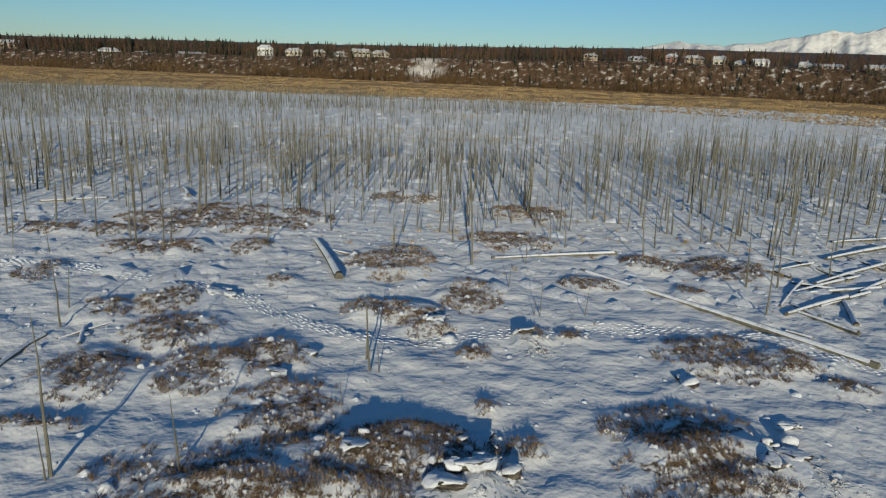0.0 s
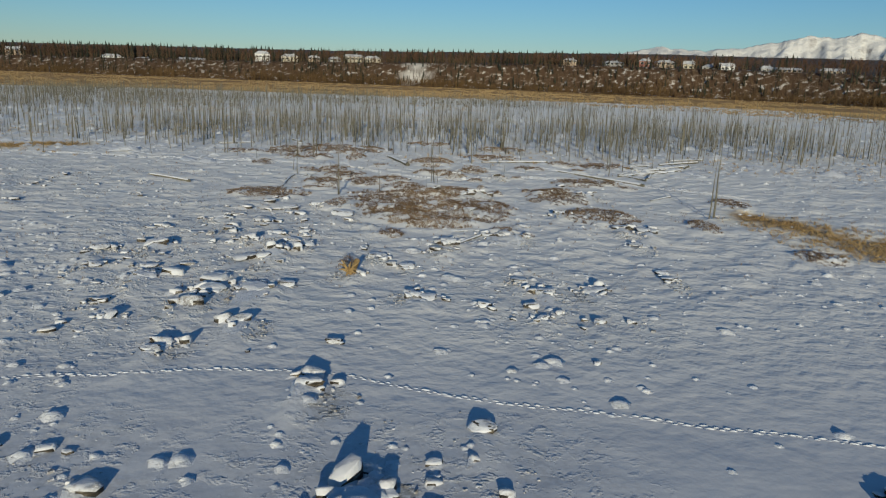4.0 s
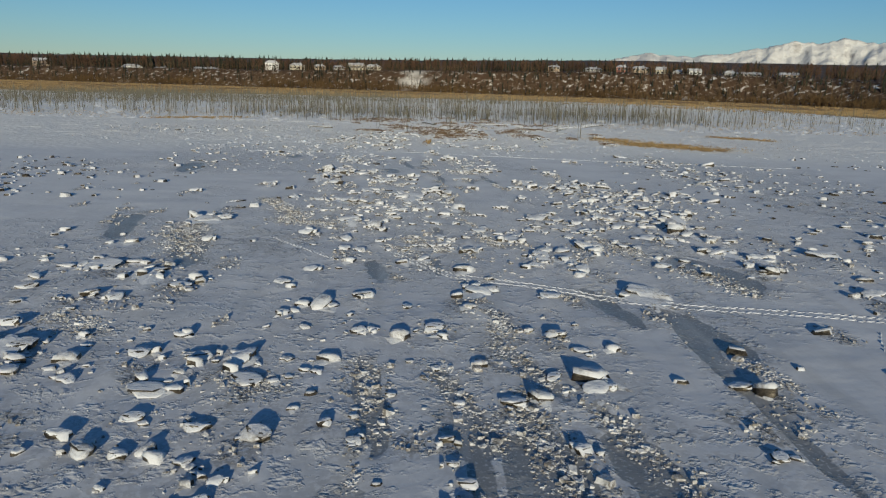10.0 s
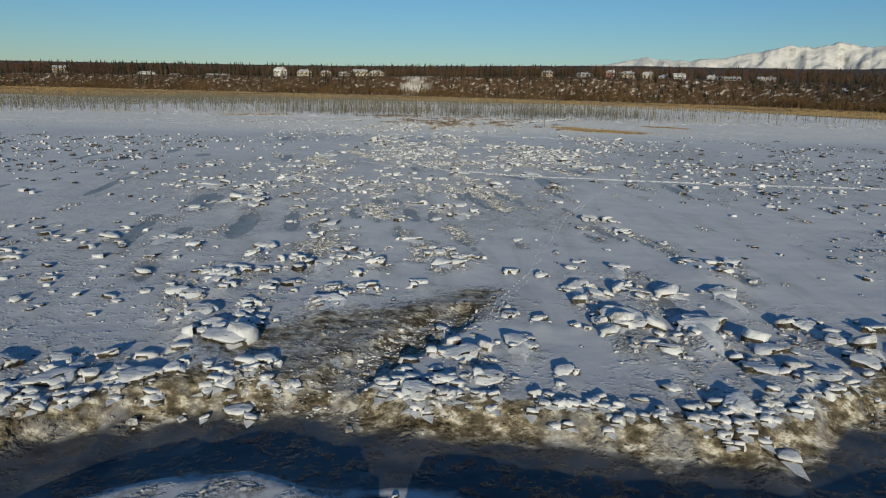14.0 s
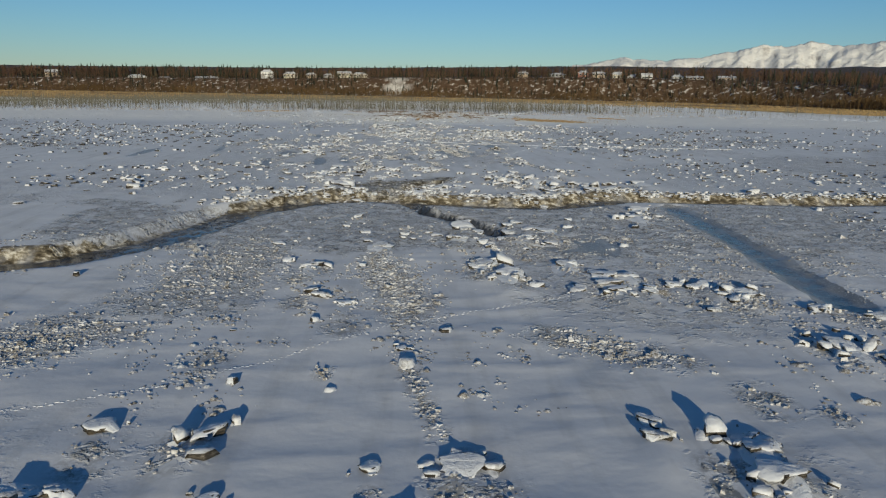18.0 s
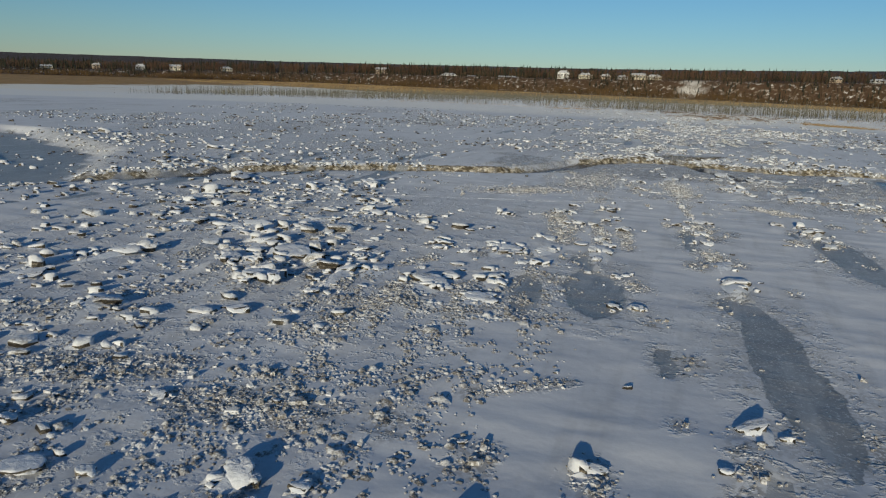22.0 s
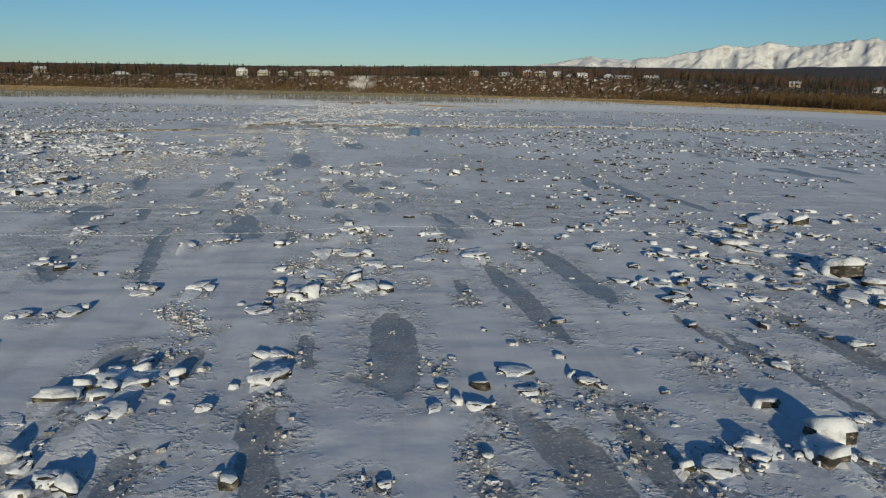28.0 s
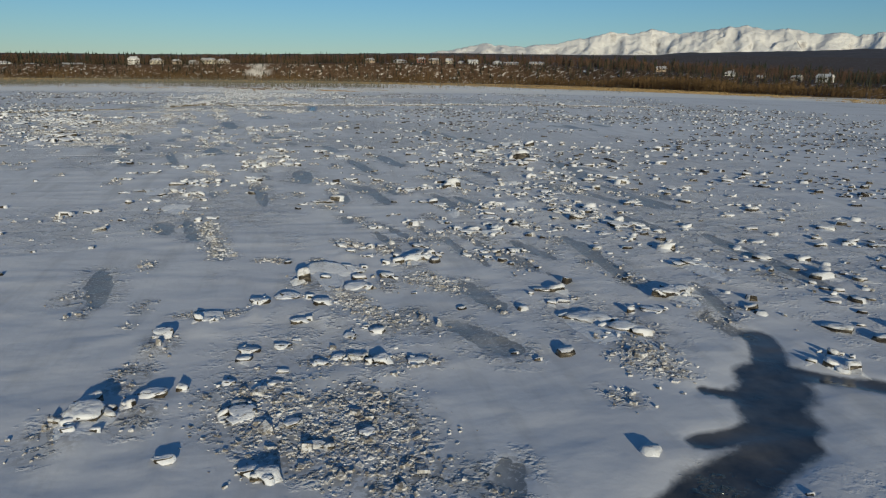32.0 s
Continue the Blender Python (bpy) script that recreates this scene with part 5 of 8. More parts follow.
bare_ice(-21.61, -51.73, -21.15, -55.2, 1.18)
bare_ice(-17.18, -55.65, -15.65, -61.86, 1.66)
bare_ice(5.75, -59.75, 6.52, -62.86, 2.69)
bare_ice(-5.43, -60.37, -5.21, -62.61, 0.47)
bare_ice(-8.05, -61, -7.57, -63.5, 0.74)
bare_ice(9.36, -70.74, 9.9, -73.1, 0.79)
bare_ice(-3.62, -76.53, -1.94, -83.82, 1.88)
bare_ice(-7.25, -78.2, -6.96, -80.64, 0.7)
bare_ice(-8.92, -79.33, -8.48, -81.55, 0.5)
bare_ice(-22.13, -86.86, -21.65, -90.78, 1.09)
bare_ice(-19.27, -90.62, -19.27, -93.03, 0.73)
bare_ice(-21.65, -90.78, -21.09, -94.54, 1.1)
bare_ice(4.83, -93.79, 5.1, -96.24, 0.43)
bare_ice(-18.56, -97.85, -17.91, -100.46, 1.04)
bare_ice(6.23, -98.25, 6.31, -99.99, 0.59)
bare_ice(1.61, -99.33, 2.1, -104, 0.65)
bare_ice(0.23, -152.64, 0.68, -158.59, 1.54)
bare_ice(-25.06, -183.83, -24.65, -187.62, 1.36)
bare_ice(6.86, -199.93, 7.95, -206.63, 0.89)
bare_ice(1.26, -200.46, 1.79, -203.13, 0.62)
bare_ice(-4.09, -200.97, -3.07, -206.19, 1.86)
bare_ice(-5.12, -202.27, -4.85, -203.94, 0.6)
bare_ice(-7.04, -205.07, -6.64, -209.08, 0.73)
bare_ice(-0.74, -205.83, -0.46, -208.45, 0.61)
bare_ice(2.85, -206.67, 3.19, -208.36, 0.56)
bare_ice(11.07, -209.6, 12.07, -217.81, 1.33)
crust(-15.33, -128.49, -15.62, -136.5, 4.73)
crust(-9.23, -130.14, -7.62, -138.36, 1.73)
open_water(16.2, -256.9, 15.0, -259.2, 0.9)
open_water(15.2, -259.3, 17.6, -261.0, 0.8)
open_water(14.6, -259.4, 13.2, -261.8, 1.6)
open_water(13.4, -260.6, 12.5, -259.9, 0.5)
open_water(12.6, -262.0, 11.0, -262.2, 0.5)
open_water(12.9, -262.6, 8.8, -264.6, 1.1)
rubble(-13.38, 0.58, 4.85, 11.81, 8, 0.7)
rubble(2.43, -8.66, 3.77, 3.65, 3, 0.5)
rubble(-13.18, -8.7, 2.82, 6.02, 7, 0.6)
rubble(17.08, -16.43, 2.43, 4.73, 12, 0.5)
rubble(-11.3, -23.69, 2.56, 4.15, 20, 0.45)
rubble(-2.02, -24.92, 2.44, 6.47, 20, 0.5)
rubble(17.97, -27.55, 4.32, 10.12, 14, 0.5)
rubble(3.79, -28.23, 1.27, 2.71, 12, 0.5)
rubble(-12.81, -31.53, 2.35, 3.94, 12, 0.6)
rubble(-11.94, -31.9, 2.64, 2.93, 10, 0.8)
rubble(-7.82, -34.73, 2, 1.25, 8, 0.7)
rubble(5.42, -36.62, 2.87, 2.99, 10, 0.5)
rubble(6.86, -43.76, 4.58, 8.89, 16, 0.7)
rubble(8.03, -44.54, 6.18, 5.69, 14, 0.5)
rubble(-7.23, -46.21, 3.89, 5.59, 12, 0.7)
rubble(-9.6, -46.94, 4.04, 7.28, 10, 0.5)
rubble(-8.98, -49.84, 3.14, 4.01, 8, 0.5)
rubble(-13.49, -50.21, 1.6, 3.55, 12, 0.25)
rubble(6.86, -51.56, 5.97, 11.08, 10, 0.5)
rubble(-6.4, -56.31, 4.89, 8.18, 10, 0.5)
rubble(-17.65, -58.21, 2.05, 5.62, 6, 0.5)
rubble(-12.73, -80.3, 2.42, 6.2, 6, 0.4)
rubble(0.81, -100.97, 2.41, 2.54, 4, 0.6)
rubble(-13.75, -101.93, 2.39, 4.99, 8, 0.6)
rubble(-13.54, -105.86, 1.93, 1, 8, 0.8)
rubble(4.09, -108.45, 5.12, 2.86, 12, 0.6)
rubble(-5.18, -109.91, 2.42, 1.69, 8, 0.6)
rubble(-15.99, -110.02, 5.55, 1.93, 14, 0.6)
rubble(-30.66, -156.91, 6.63, 8.02, 10, 0.6)
rubble(2.72, -212.16, 1.69, 4.4, 10, 0.5)

# wide fields of broken ice to both sides
rubble(-15.28, -71.56, 1.9, 2.3, 14, 0.5)
rubble(-10.97, -72.96, 1.7, 2.0, 14, 0.5)
rubble(-11.59, -77.04, 1.4, 1.7, 14, 0.5)
rubble(-9.31, -68.31, 2, 2.4, 14, 0.5)
rubble(-15.85, -63.2, 2.6, 3.1, 9, 0.5)
rubble(-20.91, -63.59, 2.7, 3.2, 9, 0.5)
rubble(-4.18, -61.42, 2.6, 3.1, 9, 0.5)
rubble(0.39, -60.08, 2.7, 3.2, 9, 0.5)
rubble(10.12, -58.21, 3.1, 3.7, 9, 0.5)
rubble(-13, -83, 2.4, 2.9, 14, 0.5)
rubble(-18.04, -77.78, 2.9, 3.5, 9, 0.5)
rubble(-23.3, -74.58, 3.3, 4.0, 9, 0.5)
rubble(-10.09, -96.37, 1.3, 1.6, 14, 0.5)
rubble(-5.54, -96.27, 1.3, 1.6, 14, 0.5)
rubble(-9.38, -74.59, 3, 3.6, 9, 0.5)
rubble(-3.48, -71.16, 3.3, 4.0, 9, 0.5)
rubble(-7.83, -48.13, 2.1, 2.5, 14, 0.5)
rubble(-11.76, -44.01, 2.5, 3.0, 9, 0.5)
rubble(3.22, -50.81, 2, 2.4, 14, 0.5)
rubble(9.9, -42.17, 2.9, 3.5, 9, 0.5)
rubble(0.07, -52.81, 1.8, 2.2, 14, 0.5)
rubble(-5.68, -57.08, 1.4, 1.7, 14, 0.5)
rubble(7.32, -42.39, 2.8, 3.4, 9, 0.5)
rubble(-10.99, -23.48, 2.7, 3.2, 9, 0.5)
rubble(-1.75, -23.5, 2.6, 3.1, 9, 0.5)
rubble(-2.27, -30.03, 2.1, 2.5, 14, 0.5)
rubble(-8.16, -37.87, 1.5, 1.8, 14, 0.5)
rubble(4.69, -38.39, 1.6, 1.9, 14, 0.5)
rubble(15.21, -21.89, 3.2, 3.8, 9, 0.5)
rubble(-12.83, -32.33, 2.1, 2.5, 14, 0.5)
rubble(-30.6, -155.77, 3, 3.6, 9, 0.5)
rubble(-30.77, -149.07, 3.4, 4.1, 9, 0.5)
rubble(-26.55, -163.38, 2.3, 2.8, 14, 0.5)
rubble(-21.26, -166.48, 1.8, 2.2, 14, 0.5)
rubble(-31.53, -159.21, 2.8, 3.4, 9, 0.5)
rubble(-36.26, -154.37, 3.4, 4.1, 9, 0.5)
rubble(-26.63, -175.55, 2.7, 3.2, 9, 0.5)
rubble(-20.93, -185.74, 1.7, 2.0, 14, 0.5)
rubble(-23.08, -167.74, 3, 3.6, 9, 0.5)
rubble(-32.65, -175.66, 3, 3.6, 9, 0.5)
rubble(-28.03, -169.15, 3.1, 3.7, 9, 0.5)
rubble(-21.06, -188.43, 2.8, 3.4, 9, 0.5)
rubble(-15.69, -197.14, 1.9, 2.3, 14, 0.5)
rubble(-15.75, -191.71, 2.3, 2.8, 14, 0.5)
rubble(1.77, -181.73, 2.8, 3.4, 9, 0.5)
rubble(-24.06, -179.48, 3.5, 4.2, 9, 0.5)
rubble(21.02, -209.62, 3.2, 3.8, 9, 0.5)
rubble(19.45, -217.25, 2.6, 3.1, 9, 0.5)
rubble(25.38, -209.62, 3.4, 4.1, 9, 0.5)
rubble(2.08, -213.71, 2.5, 3.0, 9, 0.5)
rubble(19.86, -204, 3.6, 4.3, 9, 0.5)
rubble(-2.43, -225.13, 1.7, 2.0, 14, 0.5)
rubble(19.07, -228.88, 2.9, 3.5, 9, 0.5)
rubble(18.72, -234.43, 2.4, 2.9, 14, 0.5)
rubble(18.12, -238.91, 2.1, 2.5, 14, 0.5)
rubble(13.84, -237.82, 2, 2.4, 14, 0.5)
rubble(18.76, -241.43, 2, 2.4, 14, 0.5)
rubble(-3.49, -231.88, 2.4, 2.9, 14, 0.5)
rubble(11.24, -246.11, 1.3, 1.6, 14, 0.5)
rubble(12.11, -254.41, 1.9, 2.3, 14, 0.5)
rubble(14.07, -239.62, 3.1, 3.7, 9, 0.5)
rubble(4.45, -254.91, 1.7, 2.0, 14, 0.5)
rubble(18.11, -244.25, 2.9, 3.5, 9, 0.5)
rubble(29.54, -238.94, 3.8, 4.6, 9, 0.5)
rubble(2.28, -256.52, 1.6, 1.9, 14, 0.5)
rubble(-7.92, -237.33, 3.3, 4.0, 9, 0.5)
for field in ((-27, -165, 12, 16, 9, 0.6), (-30, -195, 12, 18, 9, 0.6), (-36, -226, 12, 14, 6, 0.55), (22, -236, 9, 14, 7, 0.6), (31, -215, 12, 16, 6, 0.6), (30, -256, 12, 12, 6, 0.6), (24, -190, 8, 20, 3, 0.5),
              (-25, -100, 10, 10, 8, 0.6), (21, -100, 10, 8, 4, 0.6), (-22, -70, 8, 14, 6, 0.6), (22, -62, 10, 14, 8, 0.6), (-22, -20, 9, 12, 7, 0.5), (22, -30, 8, 10, 8, 0.5), (-48, -120, 18, 10, 5, 0.6), (-36, 12, 16, 9, 6, 0.5), (-13, 1, 8, 5, 4, 0.45), (-60, -132, 14, 5, 9, 0.8), (-47, -141, 7, 5, 9, 0.8), (-40, -150, 10, 8, 7, 0.7), (-75, -126, 14, 5, 8, 0.8)):
    rubble(*field)

rng = np.random.default_rng(11)
# the same scoured tongues go on to both sides, in drifts
for k in range(900):
    x = -5 + rng.uniform(24, 90) * rng.choice((-1, 1))
    y = rng.uniform(-285, -45)
    if vnoise(np.array(x * 0.035 + 9), np.array(y * 0.03)) < 0.42 or abs(y + 114) < 6:
        continue
    n, w, a = rng.uniform(3.0, 11.0), rng.uniform(0.5, 1.3), radians(rng.normal(-4, 4))
    if abs(x + 5) < 62:
        brush("ice", x, y, x - math.sin(a) * n, y - math.cos(a) * n, w, taper=0.9)

for line, wide, deep in ((CREEK, 1.0, 1), *((g, 0.5, 0) for g in GULLIES)):
    for (ax, ay), (bx, by) in zip(line[:-1], line[1:]):
        brush("mud", ax, ay + 2.6 * deep, bx, by + 2.6 * deep, wide * 2.5, soft=0.6, level=0.82 if wide == 1.0 else 0.5)
# the sunken pool: its blue bank shade is put in as grey ice
for (ax, ay), (bx, by) in zip(POOL[:-1], POOL[1:]):
    brush("ice", ax, ay, bx, by, 9.0, level=0.8)
for (ax, ay), (bx, by) in zip(SIDE_CHANNEL[:-1], SIDE_CHANNEL[1:]):
    brush("ice", ax, ay, bx, by, 1.9)
    brush("wet", ax, ay, bx, by, 1.3, soft=0.5, level=0.56)
for (ax, ay), (bx, by) in zip(GULLIES[1][:-1], GULLIES[1][1:]):
    brush("mud", ax, ay, bx, by, 2.8, soft=0.8, level=0.62)
for ax, ay, bx, by, w in ((-12.5, -107.2, -5.4, -103.3, 2.6), (-11, -109.5, -8, -105.5, 2.2), (-6.8, -103.8, -4.6, -101.8, 1.4)):
    brush("mud", ax, ay, bx, by, w, soft=0.8, level=0.66)
    brush("crust", ax, ay, bx, by, w * 1.4, soft=0.6)
for k in range(0, 240):
    x, y = rng.uniform(-26, 22), rng.uniform(-128, -116)
    brush("crust", x, y, x + rng.normal(0, 1), y + rng.normal(0, 1), 3.0, level=1.0)

for (ax, ay), (bx, by) in zip(GULLIES[0][:-1], GULLIES[0][1:]):
    brush("wet", ax, ay, bx, by, 1.3, soft=0.4, level=0.9)

# where the crust has broken into clods; dark ice, silt and painted shade between
kx, ky, kr = [], [], []
for ax, ay, cx, cy, w in STREAKS:
    u = rng.random()
    kx.append(ax + u * (cx - ax) + rng.choice((-1, 1)) * rng.uniform(0.4, 1.1) * w), ky.append(ay + u * (cy - ay)), kr.append(0.3 + 0.3 * rng.random())
for x, y, w, h in sorted(BLOCKS, key=lambda q: -q[2] * q[3])[:420]:
    kx.append(x + rng.normal(0, 0.4) * w), ky.append(y - rng.uniform(0.3, 1.4) * w), kr.append(0.25 + 0.25 * w)
for k in range(300):
    kx.append(rng.uniform(-30, 26)), ky.append(rng.uniform(-264, -30)), kr.append(rng.uniform(0.15, 0.6))
for x, y, w in zip(kx, ky, kr):
    brush("crust", x, y - 0.9 * w, x, y + 0.9 * w, 2.0 * w, soft=0.6)
# creek floor: water, with the near bank's shadow put into the dark colour
for (ax, ay), (bx, by) in zip(CREEK[:-1], CREEK[1:]):
    brush("wet", ax, ay + 0.95, bx, by + 0.95, 2.7, soft=0.3, level=0.95)

# marsh grass: the wide belt under the bluff, and thin patches between the dead trees
inland = 0.325 * XX + 0.946 * YY
grass_edge = 206 + 40 * (fbm(XX * 0.012, YY * 0.012, 3) - 0.5) - 45 * sstep(40, 110, XX)
ATT["grass"] = 0.9 * sstep(-14, 22, inland - grass_edge)
ATT["grass"] = np.maximum(ATT["grass"], 0.42 * sstep(190, 270, XX) * sstep(-260, -120, YY))
ATT["grass"] = np.maximum(ATT["grass"], 0.9 * sstep(300, 420, -XX) * sstep(-260, -120, YY))
# a faint level over all the marsh, for the painted warm sun tint too
ATT["grass"] = np.maximum(ATT["grass"], (0.16 * sstep(0.46, 0.62, fbm(XX * 0.05, YY * 0.05, 3)) + 0.22 * sstep(20, 70, YY)) * sstep(15, 50, YY))
for ax, ay, bx, by, w in STRAWS:
    brush("grass", ax, ay, bx, by, w, soft=0.9, level=0.62)
ATT["hummock"] = sstep(-24, -8, YY) + 0.15
ATT["flats"] = 1 - sstep(-75, -30, YY)
ATT["crust"] = np.maximum(ATT["crust"], 0.6 * sstep(0.54, 0.68, fbm(XX * 0.09 + 4, YY * 0.07, 4)) * (1 - sstep(-40, -15, YY)))


def far_drop(x, y):
    """The flats sink gently towards the foot of the bluff."""
    return -4.0 * np.clip(sstep(60, 500, y) + sstep(60, 330, np.abs(x)), 0, 1)


NEAR_CREEK = [(x, y + 0.95) for x, y in CREEK]


def creek_cut(x, y):
    z = np.zeros_like(x)
    for line, half, deep in ((NEAR_CREEK, 1.9, 0.55), (POOL, 5.5, 0.9), (GULLIES[0], 0.5, 0.55), (GULLIES[1], 0.7, 0.25), (SIDE_CHANNEL, 0.8, 0.12)):
        d = np.full_like(x, 1e9)
        for (ax, ay), (bx, by) in zip(line[:-1], line[1:]):
            d = np.minimum(d, seg_dist(x, y, ax, ay, bx, by)[0])
        d = d + 0.5 * (fbm(x * 0.8, y * 0.8, 3) - 0.5)
        z = np.minimum(z, -deep * (1 - sstep(half * 0.85, half * 1.15 + 0.12, d)))
    return z


def relief(x, y):
    z = 0.16 * (fbm(x * 0.11, y * 0.11, 3) - 0.5) + 0.07 * (fbm(x * 0.4 + 8, y * 0.5, 3) - 0.5)
    hum = sstep(-16, 2, y) * (1 - sstep(45, 90, y))
    z = z + hum * (0.20 * (fbm(x * 0.7, y * 0.9, 3) - 0.5) + 0.06 * sstep(0.5, 0.7, vnoise(x * 1.3 + 5, y * 1.4)))
    ripple = 1 - np.abs(2 * fbm(x * 0.16 + 3, y * 0.62, 3) - 1)
    z = z + 0.038 * ripple ** 6 * (1 - sstep(-140, -115, y))
    return z


def drifts(z):
    """Snow blown into tails on the lee side of each block, and a scoured hollow beside it."""
    r = random.Random(8)
    for x, y, w, h in BLOCKS:
        n = w * r.uniform(1.2, 2.8)
        cx, cy, wide = x + w * r.uniform(-0.2, 0.2), y - n * 0.55, w * r.uniform(0.28, 0.45)
        sl = window(cx - 3 * wide, cx + 3 * wide, cy - 2 * n, cy + 2 * n)
        dx, dy = (XX[sl] - cx) / wide, (YY[sl] - cy) / (n * 0.6)
        z[sl] += h * r.uniform(0.25, 0.6) * np.exp(-dx * dx - dy * dy) * (1 - 0.9 * ATT["ice"][sl])


ZZ = far_drop(XX, YY) + relief(XX, YY) * (1 - sstep(40, 300, np.abs(XX))) - 0.035 * ATT["ice"] - 0.05 * ATT["wet"]
drifts(ZZ)
for sx, sy, sw, sd in SHRUBS:
    sl = window(sx - 2 * sw, sx + 2 * sw, sy - 2 * sd - 1, sy + 2 * sd + 1)
    q = np.sqrt(((XX[sl] - sx) / sw) ** 2 + ((YY[sl] - sy) / sd) ** 2)
    ATT["heath"][sl] = np.maximum(ATT["heath"][sl], 0.48 * (1 - sstep(0.4, 1.2, q + 1.5 * (fbm(XX[sl] * 0.7, YY[sl] * 1.1, 4, 0.6) - 0.5))))
    ZZ[sl] += 0.16 * (1 - sstep(0.7, 1.25, q + 0.5 * (fbm(XX[sl] * 0.8, YY[sl] * 0.8, 2) - 0.5)))
ci, cj = window(-100, 95, -180, -98)
ZZ[ci, cj] += creek_cut(XX[ci, cj], YY[ci, cj])


def ground_z(x, y):
    """Height of the ground sheet at places (arrays)."""
    x, y = np.atleast_1d(np.asarray(x, float)), np.atleast_1d(np.asarray(y, float))
    i = np.clip(np.searchsorted(GX, x) - 1, 0, len(GX) - 2)
    j = np.clip(np.searchsorted(GY, y) - 1, 0, len(GY) - 2)
    u, v = (x - GX[i]) / (GX[i + 1] - GX[i]), (y - GY[j]) / (GY[j + 1] - GY[j])
    return (ZZ[i, j] * (1 - u) + ZZ[i + 1, j] * u) * (1 - v) + (ZZ[i, j + 1] * (1 - u) + ZZ[i + 1, j + 1] * u) * v


def dry(x, y):
    """True where no water stands."""
    i, j = np.clip(np.searchsorted(GX, x), 0, len(GX) - 1), np.clip(np.searchsorted(GY, y), 0, len(GY) - 1)
    return ATT["wet"][i, j] < 0.35


def big_mesh(name, verts, quads, material, slots=None, smooth=False):
    """A mesh from numpy arrays: n x 3 places and faces of one size."""
    me = bpy.data.meshes.new(name)
    nf, k = quads.shape
    me.vertices.add(len(verts))
    me.vertices.foreach_set("co", np.ascontiguousarray(verts, np.float32).ravel())
    me.loops.add(nf * k)
    me.loops.foreach_set("vertex_index", np.ascontiguousarray(quads, np.int32).ravel())
    me.polygons.add(nf)
    me.polygons.foreach_set("loop_start", np.arange(0, nf * k, k, dtype=np.int32))
    if slots is not None:
        me.polygons.foreach_set("material_index", np.ascontiguousarray(slots, np.int32))
    me.polygons.foreach_set("use_smooth", np.full(nf, smooth))
    for m in material if isinstance(material, (list, tuple)) else [material]:
        me.materials.append(m)
    me.update(calc_edges=True)
    return me


nx, ny = XX.shape
idx = np.arange(nx * ny).reshape(nx, ny)
gq = np.stack([idx[:-1, :-1], idx[1:, :-1], idx[1:, 1:], idx[:-1, 1:]], -1).reshape(-1, 4)
gme = big_mesh("ground", np.stack([XX, YY, ZZ], -1).reshape(-1, 3), gq, GROUND, smooth=True)
for name in ATT:
    a = gme.attributes.new(name, "FLOAT", "POINT")
    a.data.foreach_set("value", ATT[name].astype(np.float32).ravel())
ground = tagged(new("ground", gme), "snow-covered tidal flat with scoured grey ice and a creek", "ground", kind="structure")

# ---- ice blocks ----


def outline(r, corners, n):
    """A broken, angular outline: n points along an uneven polygon, about 1 x 0.8."""
    pts = []
    for k in range(corners):
        a = 2 * math.pi * (k + r.uniform(-0.33, 0.33)) / corners
        q = r.uniform(0.36, 0.56)
        pts.append((math.cos(a) * q, math.sin(a) * q * 0.8))
    out = []
    for k in range(n):
        u = k / n * corners
        i = int(u)
        p, q, w = pts[i], pts[(i + 1) % corners], u - i
        out.append((p[0] * (1 - w) + q[0] * w, p[1] * (1 - w) + q[1] * w))
    return out


